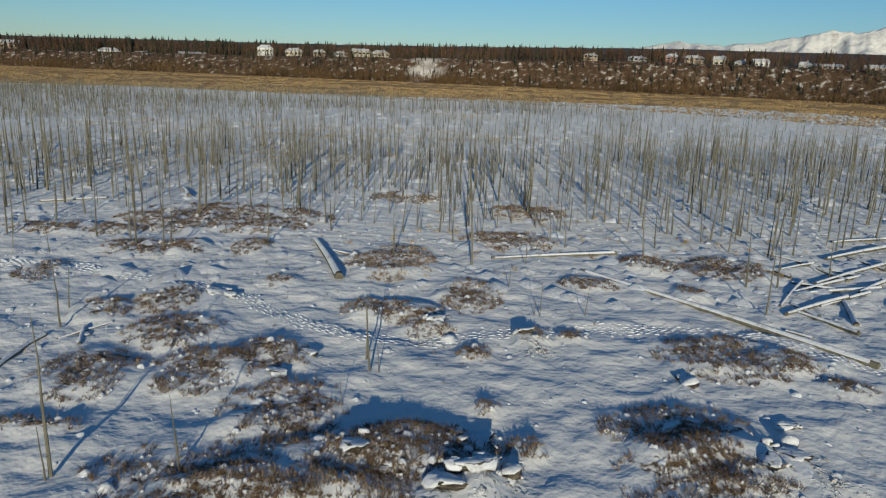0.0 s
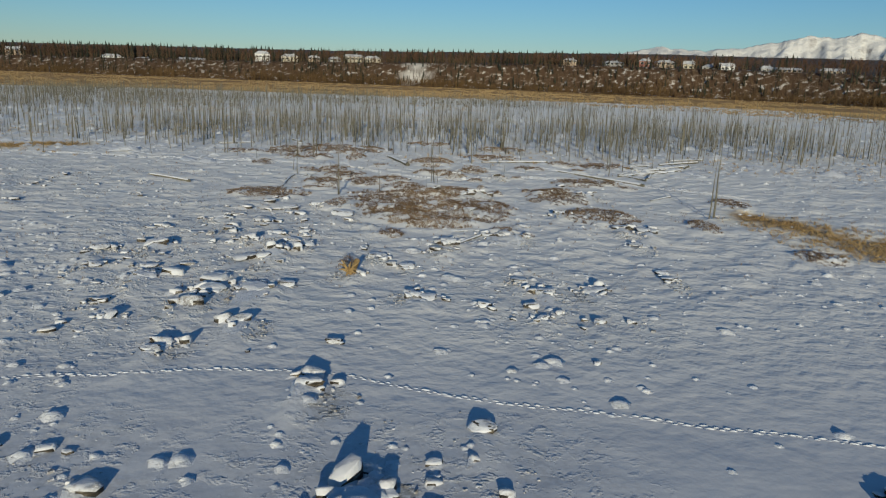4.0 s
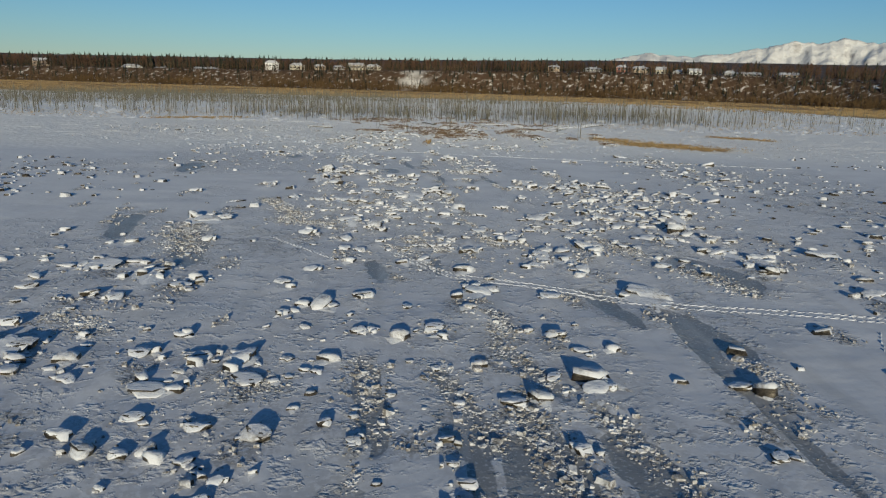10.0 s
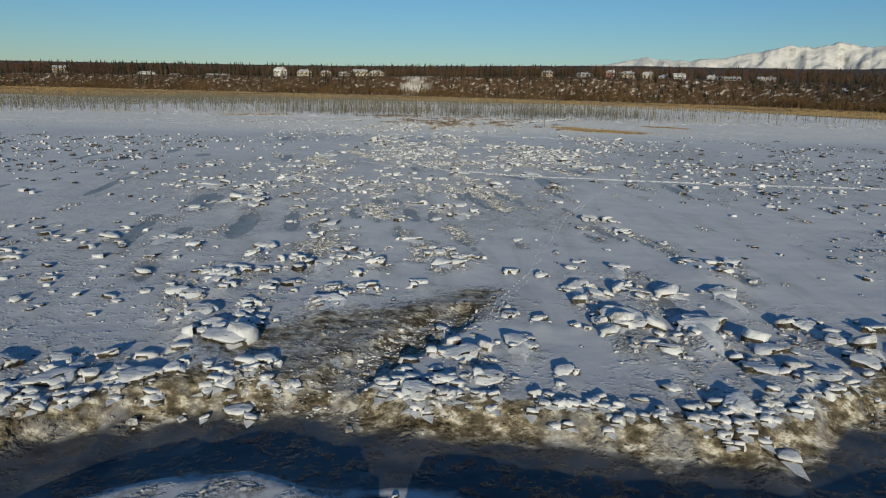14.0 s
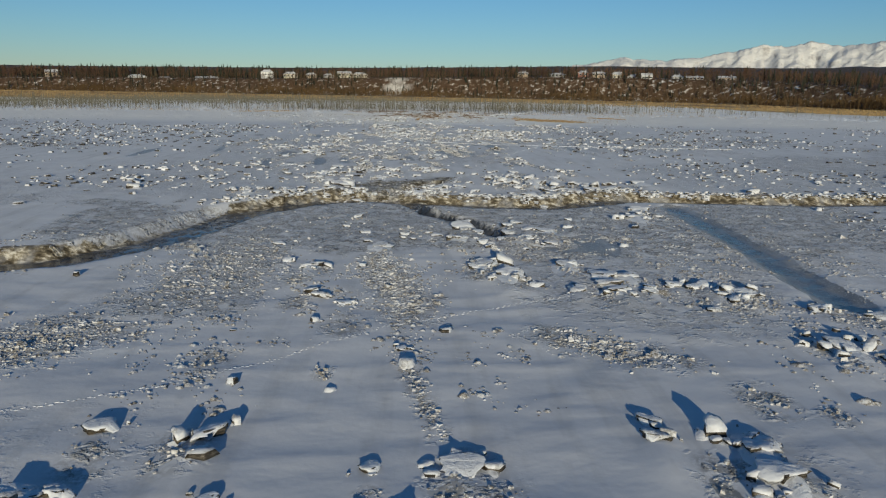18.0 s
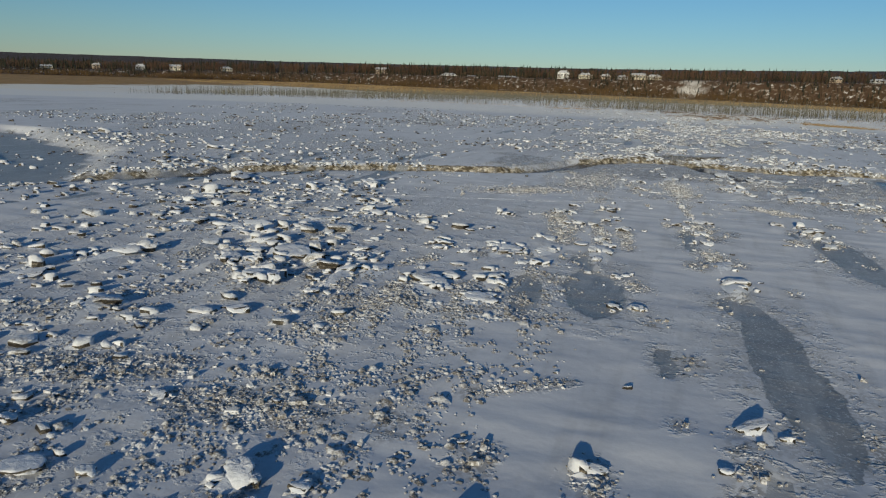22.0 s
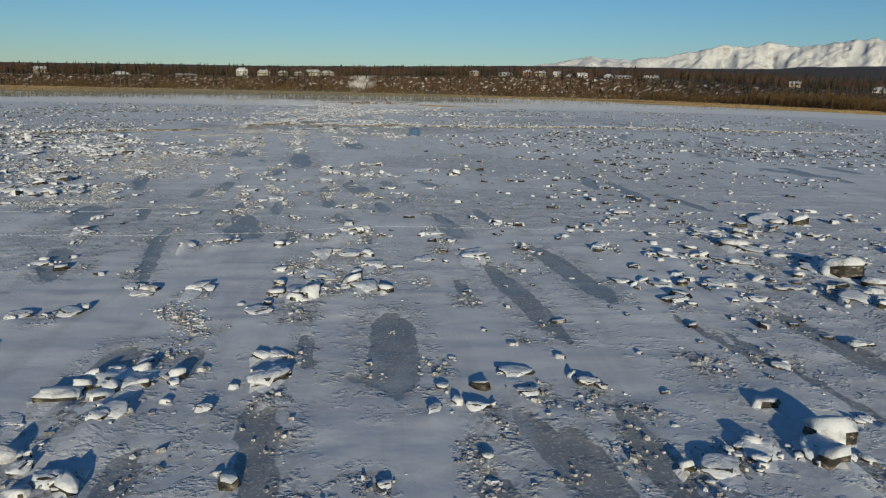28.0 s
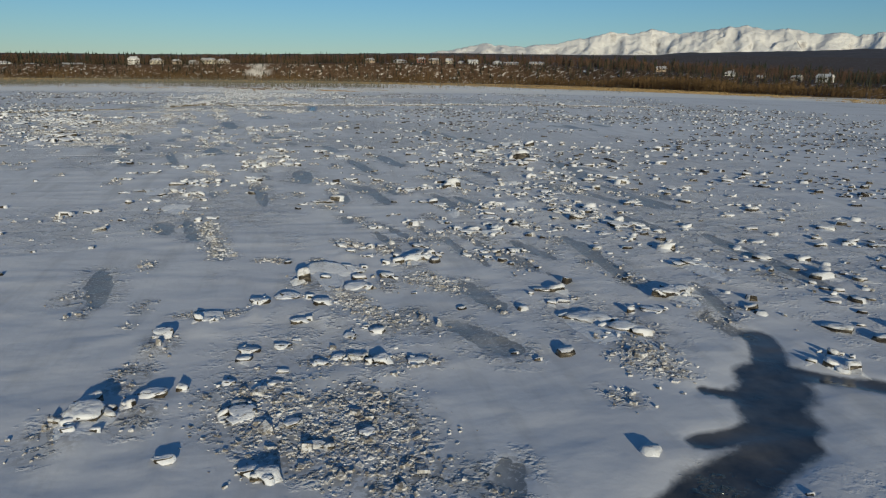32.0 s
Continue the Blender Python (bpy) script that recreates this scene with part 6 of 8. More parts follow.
def slab_shape(seed, corners=6, lean=0.0, pieces=1, fine=4):
    """Unit block: one or more broken slabs of silty ice and the snow lying over them, as (verts, faces) twice. About 1 wide, 0.8 deep, 1 high."""
    r = random.Random(seed)
    sv, sf, cv, cf = [], [], [], []
    for piece in range(pieces):
        n = corners * fine
        ring = outline(r, corners, n)
        soft = ring
        for k in range(1):
            soft = [tuple((soft[i - 1][c] + 2 * soft[i][c] + soft[(i + 1) % n][c]) / 4 for c in (0, 1)) for i in range(n)]
        if piece == 0:
            ox, oy, size, tall, lean_y, side = 0.0, 0.0, 1.0, 1.0, lean, r.uniform(-0.4, 0.4)
        else:
            a = r.uniform(0, 6.283)
            ox, oy, size, tall = 0.5 * math.cos(a), 0.42 * math.sin(a), r.uniform(0.28, 0.6), r.uniform(0.5, 1.1)
            lean_y, side = r.uniform(-0.6, 0.3), r.uniform(-0.5, 0.5)
        tilt = lambda x, y: lean_y * y + side * x
        base = len(sv)
        for z, k in ((-0.5, 0.80), (0.02, 0.84), (0.22, 0.92), (0.46, 1.0), (0.60, 0.97)):
            for x, y in ring:
                j = r.uniform(0.84, 1.08)
                sv.append((ox + size * x * k * j, oy + size * y * k * j, tall * (z + (tilt(x, y) + r.uniform(-0.07, 0.07) if z > 0.1 else 0))))
        for lv in range(4):
            for k in range(n):
                sf.append(tuple(base + i for i in (lv * n + k, lv * n + (k + 1) % n, (lv + 1) * n + (k + 1) % n, (lv + 1) * n + k)))
        sf.append(tuple(base + i for i in range(4 * n, 5 * n)))
        base = len(cv)
        mid, spread = -1.571 + r.uniform(-0.8, 0.8), r.uniform(0.6, 1.4)
        drape = []
        for x, y in soft:
            off = abs((math.atan2(y, x) - mid + math.pi) % (2 * math.pi) - math.pi)
            drape.append(max(0.0, 1 - (off / spread) ** 2) * (1.0 if r.random() < 0.8 else 0.4))
        ragged = [r.uniform(-0.12, 0.06) for k in range(n)]
        dome = r.uniform(0.08, 0.2)
        for lv, (z, k) in enumerate(((0.46, 0.97), (0.57, 1.04), (0.60 + dome * 0.65, 0.98), (0.60 + dome * 0.95, 0.8), (0.60 + dome, 0.45))):
            for i, (x, y) in enumerate(soft):
                fall = drape[i] * (0.50, 0.40, 0.16, 0.03, 0.0)[lv]
                j = r.uniform(0.92, 1.06) + drape[i] * (0.75, 0.42, 0.14, 0.0, 0.0)[lv]
                bumpy = 0.05 * math.sin(x * 9 + seed) * math.sin(y * 11 + 2 * seed) * (lv > 1)
                cv.append((ox + size * x * k * j, oy + size * y * k * j, tall * (z - fall + tilt(x, y) * k * (1 - 0.6 * drape[i]) + bumpy + (ragged[i] if lv == 0 else r.uniform(-0.06, 0.06)))))
        cv.append((ox, oy, tall * (0.61 + dome)))
        for lv in range(4):
            for k in range(n):
                cf.append(tuple(base + i for i in (lv * n + k, lv * n + (k + 1) % n, (lv + 1) * n + (k + 1) % n, (lv + 1) * n + k)))
        for k in range(n):
            cf.append((base + 4 * n + k, base + 4 * n + (k + 1) % n, base + 5 * n))
        cf.append(tuple(base + i for i in range(n - 1, -1, -1)))
    return sv, sf, cv, cf


def drift_mesh(r, x, y, wide, long, high, turn):
    """Snow banked against the windward side of a block at (x, y), tailing off towards -y and lying on the ground; none over a bank."""
    na, nl = 11, 9
    skew, cut, flare = r.uniform(-0.35, 0.35), r.uniform(-0.6, 0.6), r.uniform(-0.6, 0.0)
    u, t = np.meshgrid(np.linspace(-1, 1, na), np.linspace(0, 1, nl))
    hump = np.maximum(0, 1 - u * u) ** 1.6 * (1 - 0.45 * np.exp(-((u - cut) / 0.22) ** 2))
    z = high * hump * (1 - t) ** 1.7 * np.minimum(1, 0.55 + 2.2 * t)
    px, py = wide * (0.6 * u * (1 + flare * t) * np.sqrt(1.02 - t ** 3) + 0.5 * skew * t * t), long * (0.25 - 1.2 * t * (1 - 0.25 * u * u))
    px, py = px * math.cos(turn) - py * math.sin(turn), px * math.sin(turn) + py * math.cos(turn)
    g = ground_z((x + px).ravel(), (y + py).ravel()).reshape(px.shape)
    rim = (np.abs(u) > 0.99) | (t < 0.01) | (t > 0.99)
    sink = 0.05 * np.maximum(np.abs(u) ** 3, t ** 2)
    ragged = (0.1 * high + 0.05) * (fbm((x + px) * 3, (y + py) * 3, 3) - 0.5)
    foot = float(ground_z(x, y)[0])
    if g.min() < foot - 0.15:
        return None
    z = np.where(rim, -0.06, z - sink + ragged) + g - foot
    v = np.stack([px, py, z], -1).reshape(-1, 3)
    f = [(k, k + na, k + na + 1, k + 1) for j in range(nl - 1) for k in range(j * na, j * na + na - 1)]
    return mesh_from("snow_drift", v.tolist(), f, DRIFT, True)


SHAPES = [slab_shape(s, 5 + s % 3, (-0.5, -0.25, 0.1, -0.7, 0.3, -0.4, 0.0)[s % 7], (1, 3, 2, 4, 1, 2)[s % 6]) for s in range(26)]
SLABS = []
for sv, sf, cv, cf in SHAPES:
    SLABS.append((mesh_from("slab", sv, sf, SILTICE), mesh_from("snow_cap", cv, cf, SNOWCAP, True)))
BLOCKS.sort(key=lambda b: -b[2] * b[3])
LABELS = {0: "large tilted ice block capped with wind-packed snow", 1: "silty sea-ice slab under a rounded snow cap", 2: "flat stranded ice cake topped with snow",
          3: "small frost-covered ice block half sunk in snow"}
r = random.Random(5)
for n, (x, y, w, h) in enumerate(BLOCKS[:300]):
    s = r.randrange(len(SHAPES))
    z = float(ground_z(x, y)[0])
    top = new("ice_block")
    top.location = (x, y, z)
    turn = (radians(r.uniform(-7, 7)), radians(r.uniform(-7, 7)), r.uniform(-0.9, 0.9))
    size = (w * 1.0, w * r.uniform(0.7, 1.1), h * r.uniform(0.6, 0.9))
    for name, mesh, label in (("slab", SLABS[s][0], "dark silty ice"), ("snow_cap", SLABS[s][1], "")):
        ob = part(name, mesh, None, top, label)
        ob.rotation_euler, ob.scale = turn, size
    if r.random() < 0.8 and float(ground_z(x, y - 1.5 * w)[0]) > z - 0.2:
        me = drift_mesh(r, x, y, w * r.uniform(0.7, 1.3), w * r.uniform(1.2, 3.4), h * r.uniform(0.4, 0.8), r.uniform(-0.15, 0.15))
        if me:
            part("snow_drift", me, None, top, "drift of snow banked against the ice")
    kind = 0 if h > 0.42 else 1 if w > 1.0 and h > 0.3 else 2 if w > 1.0 else 3
    tagged(top, LABELS[kind], "ice block", "stranded ice blocks")


def scatter(name, shapes, xs, ys, ws, hs, turns, material, label, category, deeps=None, lift=0.0, smooth=False):
    """Many copies of small shapes joined into one mesh that follows the ground."""
    zs = ground_z(xs, ys) + lift
    verts, faces, slots, base = [], [], [], 0
    pick = np.random.default_rng(len(xs)).integers(0, len(shapes), len(xs))
    deeps = ws if deeps is None else deeps
    for k, (sv, st, sm) in enumerate(shapes):
        m = np.nonzero(pick == k)[0]
        if not len(m):
            continue
        c, s = np.cos(turns[m])[:, None], np.sin(turns[m])[:, None]
        px, py, pz = sv[None, :, 0] * ws[m, None], sv[None, :, 1] * deeps[m, None], sv[None, :, 2] * hs[m, None]
        v = np.stack([px * c - py * s + xs[m, None], px * s + py * c + ys[m, None], pz + zs[m, None]], -1)
        verts.append(v.reshape(-1, 3))
        faces.append((st[None] + base + (np.arange(len(m)) * len(sv))[:, None, None]).reshape(-1, 3))
        slots.append(np.tile(sm, len(m)))
        base += len(m) * len(sv)
    me = big_mesh(name, np.concatenate(verts), np.concatenate(faces), material, np.concatenate(slots), smooth)
    return tagged(new(name, me), label, category, kind="stuff")


def tris(faces):
    return [(f[0], f[k], f[k + 1]) for f in faces for k in range(1, len(f) - 1)]


def small_block(seed, sides):
    """A light block: broken silty sides and a thin snow top, as arrays for scatter()."""
    r = random.Random(seed)
    v, f, m = [], [], []
    lean, side = r.uniform(-0.75, 0.5), r.uniform(-0.9, 0.9)
    ang = [2 * math.pi * (i + r.uniform(-0.35, 0.35)) / sides for i in range(sides)]
    rad = [r.uniform(0.32, 0.58) for i in range(sides)]
    dark = [r.random() < (0.55 if math.sin(a) < 0 else 0.7) for a in ang]
    for z, k in ((-0.4, 1.08), (0.5, 1.0), (0.8, 0.95), (0.95, 0.6)):
        for a, q in zip(ang, rad):
            x, y = math.cos(a) * q * k + r.uniform(-0.07, 0.07), (math.sin(a) * q * k + r.uniform(-0.07, 0.07)) * 0.8
            v.append((x, y, z + (lean * y + side * x + r.uniform(-0.1, 0.1) if z > 0 else 0)))
    for lv in range(3):
        for i in range(sides):
            q = (lv * sides + i, lv * sides + (i + 1) % sides, (lv + 1) * sides + (i + 1) % sides, (lv + 1) * sides + i)
            f += tris([q])
            m += [0 if lv == 0 and dark[i] else 1] * 2
    cap = tris([tuple(range(3 * sides, 4 * sides))])
    # snow banked against one side
    i, g, q = len(v), r.uniform(0.15, 0.42), r.uniform(-0.15, 0.15)
    v += [(-0.5 + q, 0.0, -0.1), (-0.22 + q, -0.2, g), (0.2 + q, -0.22, g * r.uniform(0.5, 1)), (0.5 + q, 0.0, -0.1), (-0.1 + 2 * q, -r.uniform(0.7, 1.3), -0.1)]
    if sides == 5:
        g = -0.05
    cap += [(i, i + 4, i + 1), (i + 1, i + 4, i + 2), (i + 2, i + 4, i + 3)]
    return np.array(v, float), np.array(f + cap), np.array(m + [1] * len(cap))


rng = np.random.default_rng(3)
LIGHT = []
for k in range(18):
    sv, sf, cv, cf = slab_shape(300 + k, 5 + k % 3, (-0.5, -0.2, 0.1, 0.3)[k % 4], 1 + k % 2, 2)
    st, ct = tris(sf), [tuple(i + len(sv) for i in f) for f in tris(cf)]
    LIGHT.append((np.array(sv + cv), np.array(st + ct), np.array([0] * len(st) + [1] * len(ct))))
bx, by, bw, bh = (np.array(c) for c in zip(*BLOCKS[300:]))
scatter("small_ice_blocks", LIGHT, bx, by, bw, bh * rng.uniform(0.6, 0.95, len(bx)), rng.normal(0, 0.5, len(bx)), [SILTICE, SNOWCAP], "small stranded ice blocks under snow caps", "ice blocks", deeps=bw * rng.uniform(0.7, 1.1, len(bw)), smooth=True)
SMALL = [small_block(60 + s, 5 + s % 3) for s in range(24)]
px, py, pw, ph = [], [], [], []
for cx, cy, rx, ry, dens, size in RUBBLE:
    n = int(math.pi * rx * ry * dens * 0.042)
    a, q = rng.uniform(0, 2 * math.pi, n), np.sqrt(rng.random(n))
    w = size * 0.68 * np.exp(rng.normal(0, 0.42, n))
    px.append(cx + rx * q * np.cos(a)), py.append(cy + ry * q * np.sin(a))
    pw.append(w), ph.append(w * rng.uniform(0.14, 0.34, n))
# splinters round each block
for x, y, w, h in BLOCKS:
    n = int(1 + rng.random() ** 2 * 8 * w)
    a, q = rng.uniform(0, 6.283, n), w * (0.35 + 0.55 * rng.random(n))
    s = w * 0.24 * np.exp(rng.normal(0, 0.5, n))
    px.append(x + q * np.cos(a)), py.append(y + q * np.sin(a) * 0.9)
    pw.append(s), ph.append(s * rng.uniform(0.25, 0.6, n))
# broken ice piled along both banks of the creek
for (ax, ay), (cx, cy) in zip(CREEK[:-1], CREEK[1:]):
    n = int(8 * math.hypot(cx - ax, cy - ay))
    u = rng.random(n)
    side = 2.9 + np.abs(rng.normal(0, 0.8, n))
    d = math.hypot(cx - ax, cy - ay)
    w = 0.5 * np.exp(rng.normal(0, 0.4, n))
    px.append(ax + u * (cx - ax) - side * (cy - ay) / d), py.append(ay + u * (cy - ay) + side * (cx - ax) / d)
    pw.append(w), ph.append(w * rng.uniform(0.14, 0.34, n))
px, py, pw, ph = (np.concatenate(c) for c in (px, py, pw, ph))
def off_near_bank(x, y):
    """True but on the bare crust of the near creek bank."""
    return ~((y < -116) & (y > -131) & (x > -32) & (x < -4.5))


keep = dry(px, py) & off_near_bank(px, py)
px, py, pw, ph = px[keep], py[keep], pw[keep], ph[keep]
# only small cakes lie at the brink of a bank
brink = ground_z(px, py - 1.3) < ground_z(px, py) - 0.08
pw, ph = np.where(brink, np.minimum(pw, 0.4), pw), np.where(brink, np.minimum(ph, 0.14), ph)
scatter("ice_rubble", SMALL, px, py, pw * 1.05, ph, rng.normal(0, 0.5, len(px)), [SILTICE, RUBBLE_SNOW], "scattered broken ice cakes dusted with snow", "ice rubble", smooth=True)


def chip(seed):
    """A low broken plate of ice: a few silty sides and a tilted snowy top."""
    r = random.Random(seed)
    n = 5 + seed % 2
    ang = [6.283 * (i + r.uniform(-0.3, 0.3)) / n for i in range(n)]
    rad = [r.uniform(0.36, 0.6) for i in range(n)]
    lean, side = r.uniform(-0.25, 0.7), r.uniform(-0.7, 0.7)
    v = [(math.cos(a) * q, math.sin(a) * q * 0.7, -0.3) for a, q in zip(ang, rad)]
    v += [(x * 0.72, y * 0.72, 0.85 + lean * y + side * x) for x, y, z in v]
    f, m = [], []
    for i in range(n):
        f += tris([(i, (i + 1) % n, n + (i + 1) % n, n + i)])
        m += [int(r.random() < (0.5 if math.sin(ang[i]) < 0 else 0.4))] * 2
    cap = tris([tuple(range(n, 2 * n))])
    return np.array(v), np.array(f + cap), np.array(m + [1] * len(cap))


# the fields of stranded ice go on to both sides and between
CHIPS = [chip(s) for s in range(12)]
n = 90000
x, y = rng.uniform(-125, 125, n), rng.uniform(-292, -8, n)
dens = sstep(0.47, 0.60, fbm(x * 0.06 + 2, y * 0.05 + 7, 5, 0.62)) * (0.05 + 0.6 * sstep(12, 34, np.abs(x + 5))) + 0.01
dens = dens * (1 - sstep(60, 125, np.abs(x)) * 0.5) * sstep(-5, -32, y) * np.where(np.abs(y + 114.5) < 2.6, 0.0, 1.0)
keep = (rng.random(n) < dens) & dry(x, y) & off_near_bank(x, y)
x, y = x[keep], y[keep]
w = 0.36 * np.exp(rng.normal(0, 0.5, len(x))).clip(0.4, 2.5)
scatter("ice_fields", CHIPS, x, y, w, w * rng.uniform(0.12, 0.28, len(x)), rng.normal(0, 0.6, len(x)), [SILTICE, RUBBLE_SNOW], "wide fields of small stranded ice plates", "ice rubble", smooth=True)


def lump(seed):
    """A soft little heap, wide at its foot."""
    r = random.Random(seed)
    v = [(math.cos(a) * r.uniform(0.5, 0.75), math.sin(a) * r.uniform(0.5, 0.75), -0.15) for a in np.arange(5) * 1.2566]
    v += [(math.cos(a) * r.uniform(0.22, 0.42), math.sin(a) * r.uniform(0.22, 0.42), r.uniform(0.45, 0.9)) for a in np.arange(5) * 1.2566 + 0.3]
    v.append((0, 0, 1.0))
    f = []
    for i in range(5):
        f += tris([(i, (i + 1) % 5, 5 + (i + 1) % 5, 5 + i)])
        f.append((5 + i, 5 + (i + 1) % 5, 10))
    return np.array(v), np.array(f), np.zeros(len(f), int)


LUMPS = [lump(s) for s in range(10)]


def heap(seed):
    """A small low heap: an uneven foot and one top."""
    r = random.Random(seed)
    v = [(math.cos(a) * r.uniform(0.5, 0.8), math.sin(a) * r.uniform(0.5, 0.8), -0.15) for a in np.arange(6) * 1.0472]
    v.append((r.uniform(-0.15, 0.15), r.uniform(-0.25, 0.1), 1.0))
    return np.array(v), np.array([(i, (i + 1) % 6, 6) for i in range(6)]), np.zeros(6, int)


HEAPS = [heap(s) for s in range(8)]


def shard(seed):
    """A small tilted splinter of crust, one edge in the snow."""
    r = random.Random(seed)
    ang = [1.571 * (i + r.uniform(-0.3, 0.3)) for i in range(4)]
    rad = [r.uniform(0.38, 0.7) for i in range(4)]
    lean, side = r.uniform(-0.9, 0.9), r.uniform(-0.9, 0.9)
    v = [(math.cos(a) * q, math.sin(a) * q, -0.3) for a, q in zip(ang, rad)]
    v += [(x * 0.85, y * 0.85, 0.7 + lean * y + side * x) for x, y, z in v]
    f = tris([(i, (i + 1) % 4, 4 + (i + 1) % 4, 4 + i) for i in range(4)] + [(4, 5, 6, 7)])
    return np.array(v), np.array(f), np.zeros(len(f), int)


SHARDS = [shard(s) for s in range(14)]
lx, ly = [], []
for ax, ay, cx, cy, w in STREAKS:
    n = int(1.2 * math.hypot(cx - ax, cy - ay) * max(w, 0.6))
    u = rng.random(n)
    lx.append(ax + u * (cx - ax) + rng.choice((-1, 1), n) * rng.normal(0.8, 0.35, n) * w), ly.append(ay + u * (cy - ay) + rng.normal(0, 0.2, n))
for ax, ay, cx, cy, w in CRUSTS:
    n = int(min(85 * (math.hypot(cx - ax, cy - ay) + w) * w, 1700))
    u = rng.random(n)
    lx.append(ax + u * (cx - ax) + rng.normal(0, 0.32, n) * w), ly.append(ay + u * (cy - ay) + rng.normal(0, 0.32, n) * w)
for cx, cy, rx, ry, dens, size in RUBBLE:
    n = int(math.pi * rx * ry * (2.2 if rx < 8 else 0.5))
    a, q = rng.uniform(0, 2 * math.pi, n), np.sqrt(rng.random(n)) * 1.15
    lx.append(cx + rx * q * np.cos(a)), ly.append(cy + ry * q * np.sin(a))
# the frozen clods of the near creek bank, and of the little side stream
n = 1500
x, y = rng.uniform(-24, 22, n), rng.uniform(-127, -115, n)
keep = np.abs(creek_cut(x, y)) < 0.05
lx.append(x[keep]), ly.append(y[keep])
n = 900
u = rng.random(n)
lx.append(np.interp(u, [0, 0.5, 1], [-10.2, -7.9, -5.6]) + rng.normal(0, 0.9, n)), ly.append(np.interp(u, [0, 0.5, 1], [-112, -107.8, -104]) + rng.normal(0, 0.5, n))
lx, ly = np.concatenate(lx), np.concatenate(ly)
keep = dry(lx, ly)
lx, ly = lx[keep], ly[keep]
lw = 0.042 * np.exp(rng.normal(0, 0.55, len(lx)))
scatter("crust_crumbs", SHARDS, lx, ly, lw * 1.4, lw * rng.uniform(0.25, 0.6, len(lx)), rng.uniform(0, 6.28, len(lx)), LUMP, "frosty crumbs of broken ice crust on snow", "ice crumbs")

# wide patches of frost-heaved clods beyond the creek and among the blocks further out
clod_rng = np.random.default_rng(77)
clod_x, clod_y, clod_w = [], [], []
for x0, x1, y0, y1, n, thin, size in ((-30, 14, -147, -123, 60000, 0.6, 0.062), (-36, -9, -187, -161, 70000, 0.85, 0.066)):
    x, y = clod_rng.uniform(x0, x1, n), clod_rng.uniform(y0, y1, n)
    rim = sstep(0, 4, x - x0) * sstep(0, 5, x1 - x) * sstep(0, 4, y - y0) * sstep(0, 4, y1 - y)
    patch = sstep(0.44, 0.58, fbm(x * 0.22 + 9, y * 0.11, 4, 0.6)) * sstep(0.47, 0.56, fbm(x * 1.5, y * 1.1 + 5, 3, 0.6))
    keep = (clod_rng.random(n) < thin * rim * patch) & dry(x, y) & (np.abs(creek_cut(x, y)) < 0.05)
    clod_x.append(x[keep]), clod_y.append(y[keep])
    clod_w.append(size * np.exp(clod_rng.normal(0, 0.5, keep.sum())))
x, y, w = np.concatenate(clod_x), np.concatenate(clod_y), np.concatenate(clod_w)
scatter("frost_clods", LUMPS, x, y, w * 1.4, w * clod_rng.uniform(0.2, 0.48, len(x)), clod_rng.uniform(0, 6.28, len(x)), LUMP, "patches of frost-heaved snowy clods on the flats", "ice crumbs", smooth=True)

# more plates to both sides, thicker towards the sea
n = 60000
x, y = clod_rng.uniform(-120, 120, n), clod_rng.uniform(-292, -30, n)
dens = 0.45 * sstep(0.45, 0.58, fbm(x * 0.07 + 21, y * 0.09 + 3, 4, 0.62)) * sstep(9, 24, np.abs(x + 6)) + 0.02
dens = dens * np.where((y < -125) & (x > 0), 1.0, 0.55)
keep = (clod_rng.random(n) < dens) & dry(x, y) & off_near_bank(x, y)
x, y = x[keep], y[keep]
w = 0.42 * np.exp(clod_rng.normal(0, 0.5, len(x))).clip(0.4, 2.2)
scatter("ice_plates", CHIPS, x, y, w, w * clod_rng.uniform(0.14, 0.3, len(x)), clod_rng.normal(0, 0.6, len(x)), [SILTICE, RUBBLE_SNOW], "stranded ice plates dusted with snow", "ice rubble", smooth=True)

# clusters of clods beside the scoured tongues, behind the blocks and here and there between
kx, ky, kr = np.array(kx), np.array(ky), np.array(kr)
count = (8 + 44 * kr * rng.random(len(kr))).astype(int)
x = np.repeat(kx, count) + rng.normal(0, 0.6, count.sum()) * np.repeat(kr, count)
y = np.repeat(ky, count) + rng.normal(0, 1.1, count.sum()) * np.repeat(kr, count)
keep = (np.abs(y + 114.5) > 2.4) & dry(x, y)
x, y = x[keep], y[keep]
w = 0.05 * np.exp(rng.normal(0, 0.5, len(x)))
scatter("crust_clods", SHARDS, x, y, w * 1.4, w * rng.uniform(0.4, 1.0, len(x)), rng.uniform(0, 6.28, len(x)), CLOD, "clusters of frozen crumbly clods on the snow", "ice crumbs")

# ---- dead trees ----


def stick(v, f, a, b, ra, rb, n=5):
    """A tapered limb from a to b, added to lists of places and faces."""
    a, b = Vector(a), Vector(b)
    q = (b - a).to_track_quat("Z", "Y")
    k = len(v)
    for p, rad in ((a, ra), (b, rb)):
        for i in range(n):
            t = 2 * math.pi * i / n
            v.append(tuple(p + q @ Vector((math.cos(t) * rad, math.sin(t) * rad, 0))))
    for i in range(n):
        f.append((k + i, k + (i + 1) % n, k + n + (i + 1) % n, k + n + i))
    f.append(tuple(range(k + n, k + 2 * n)))


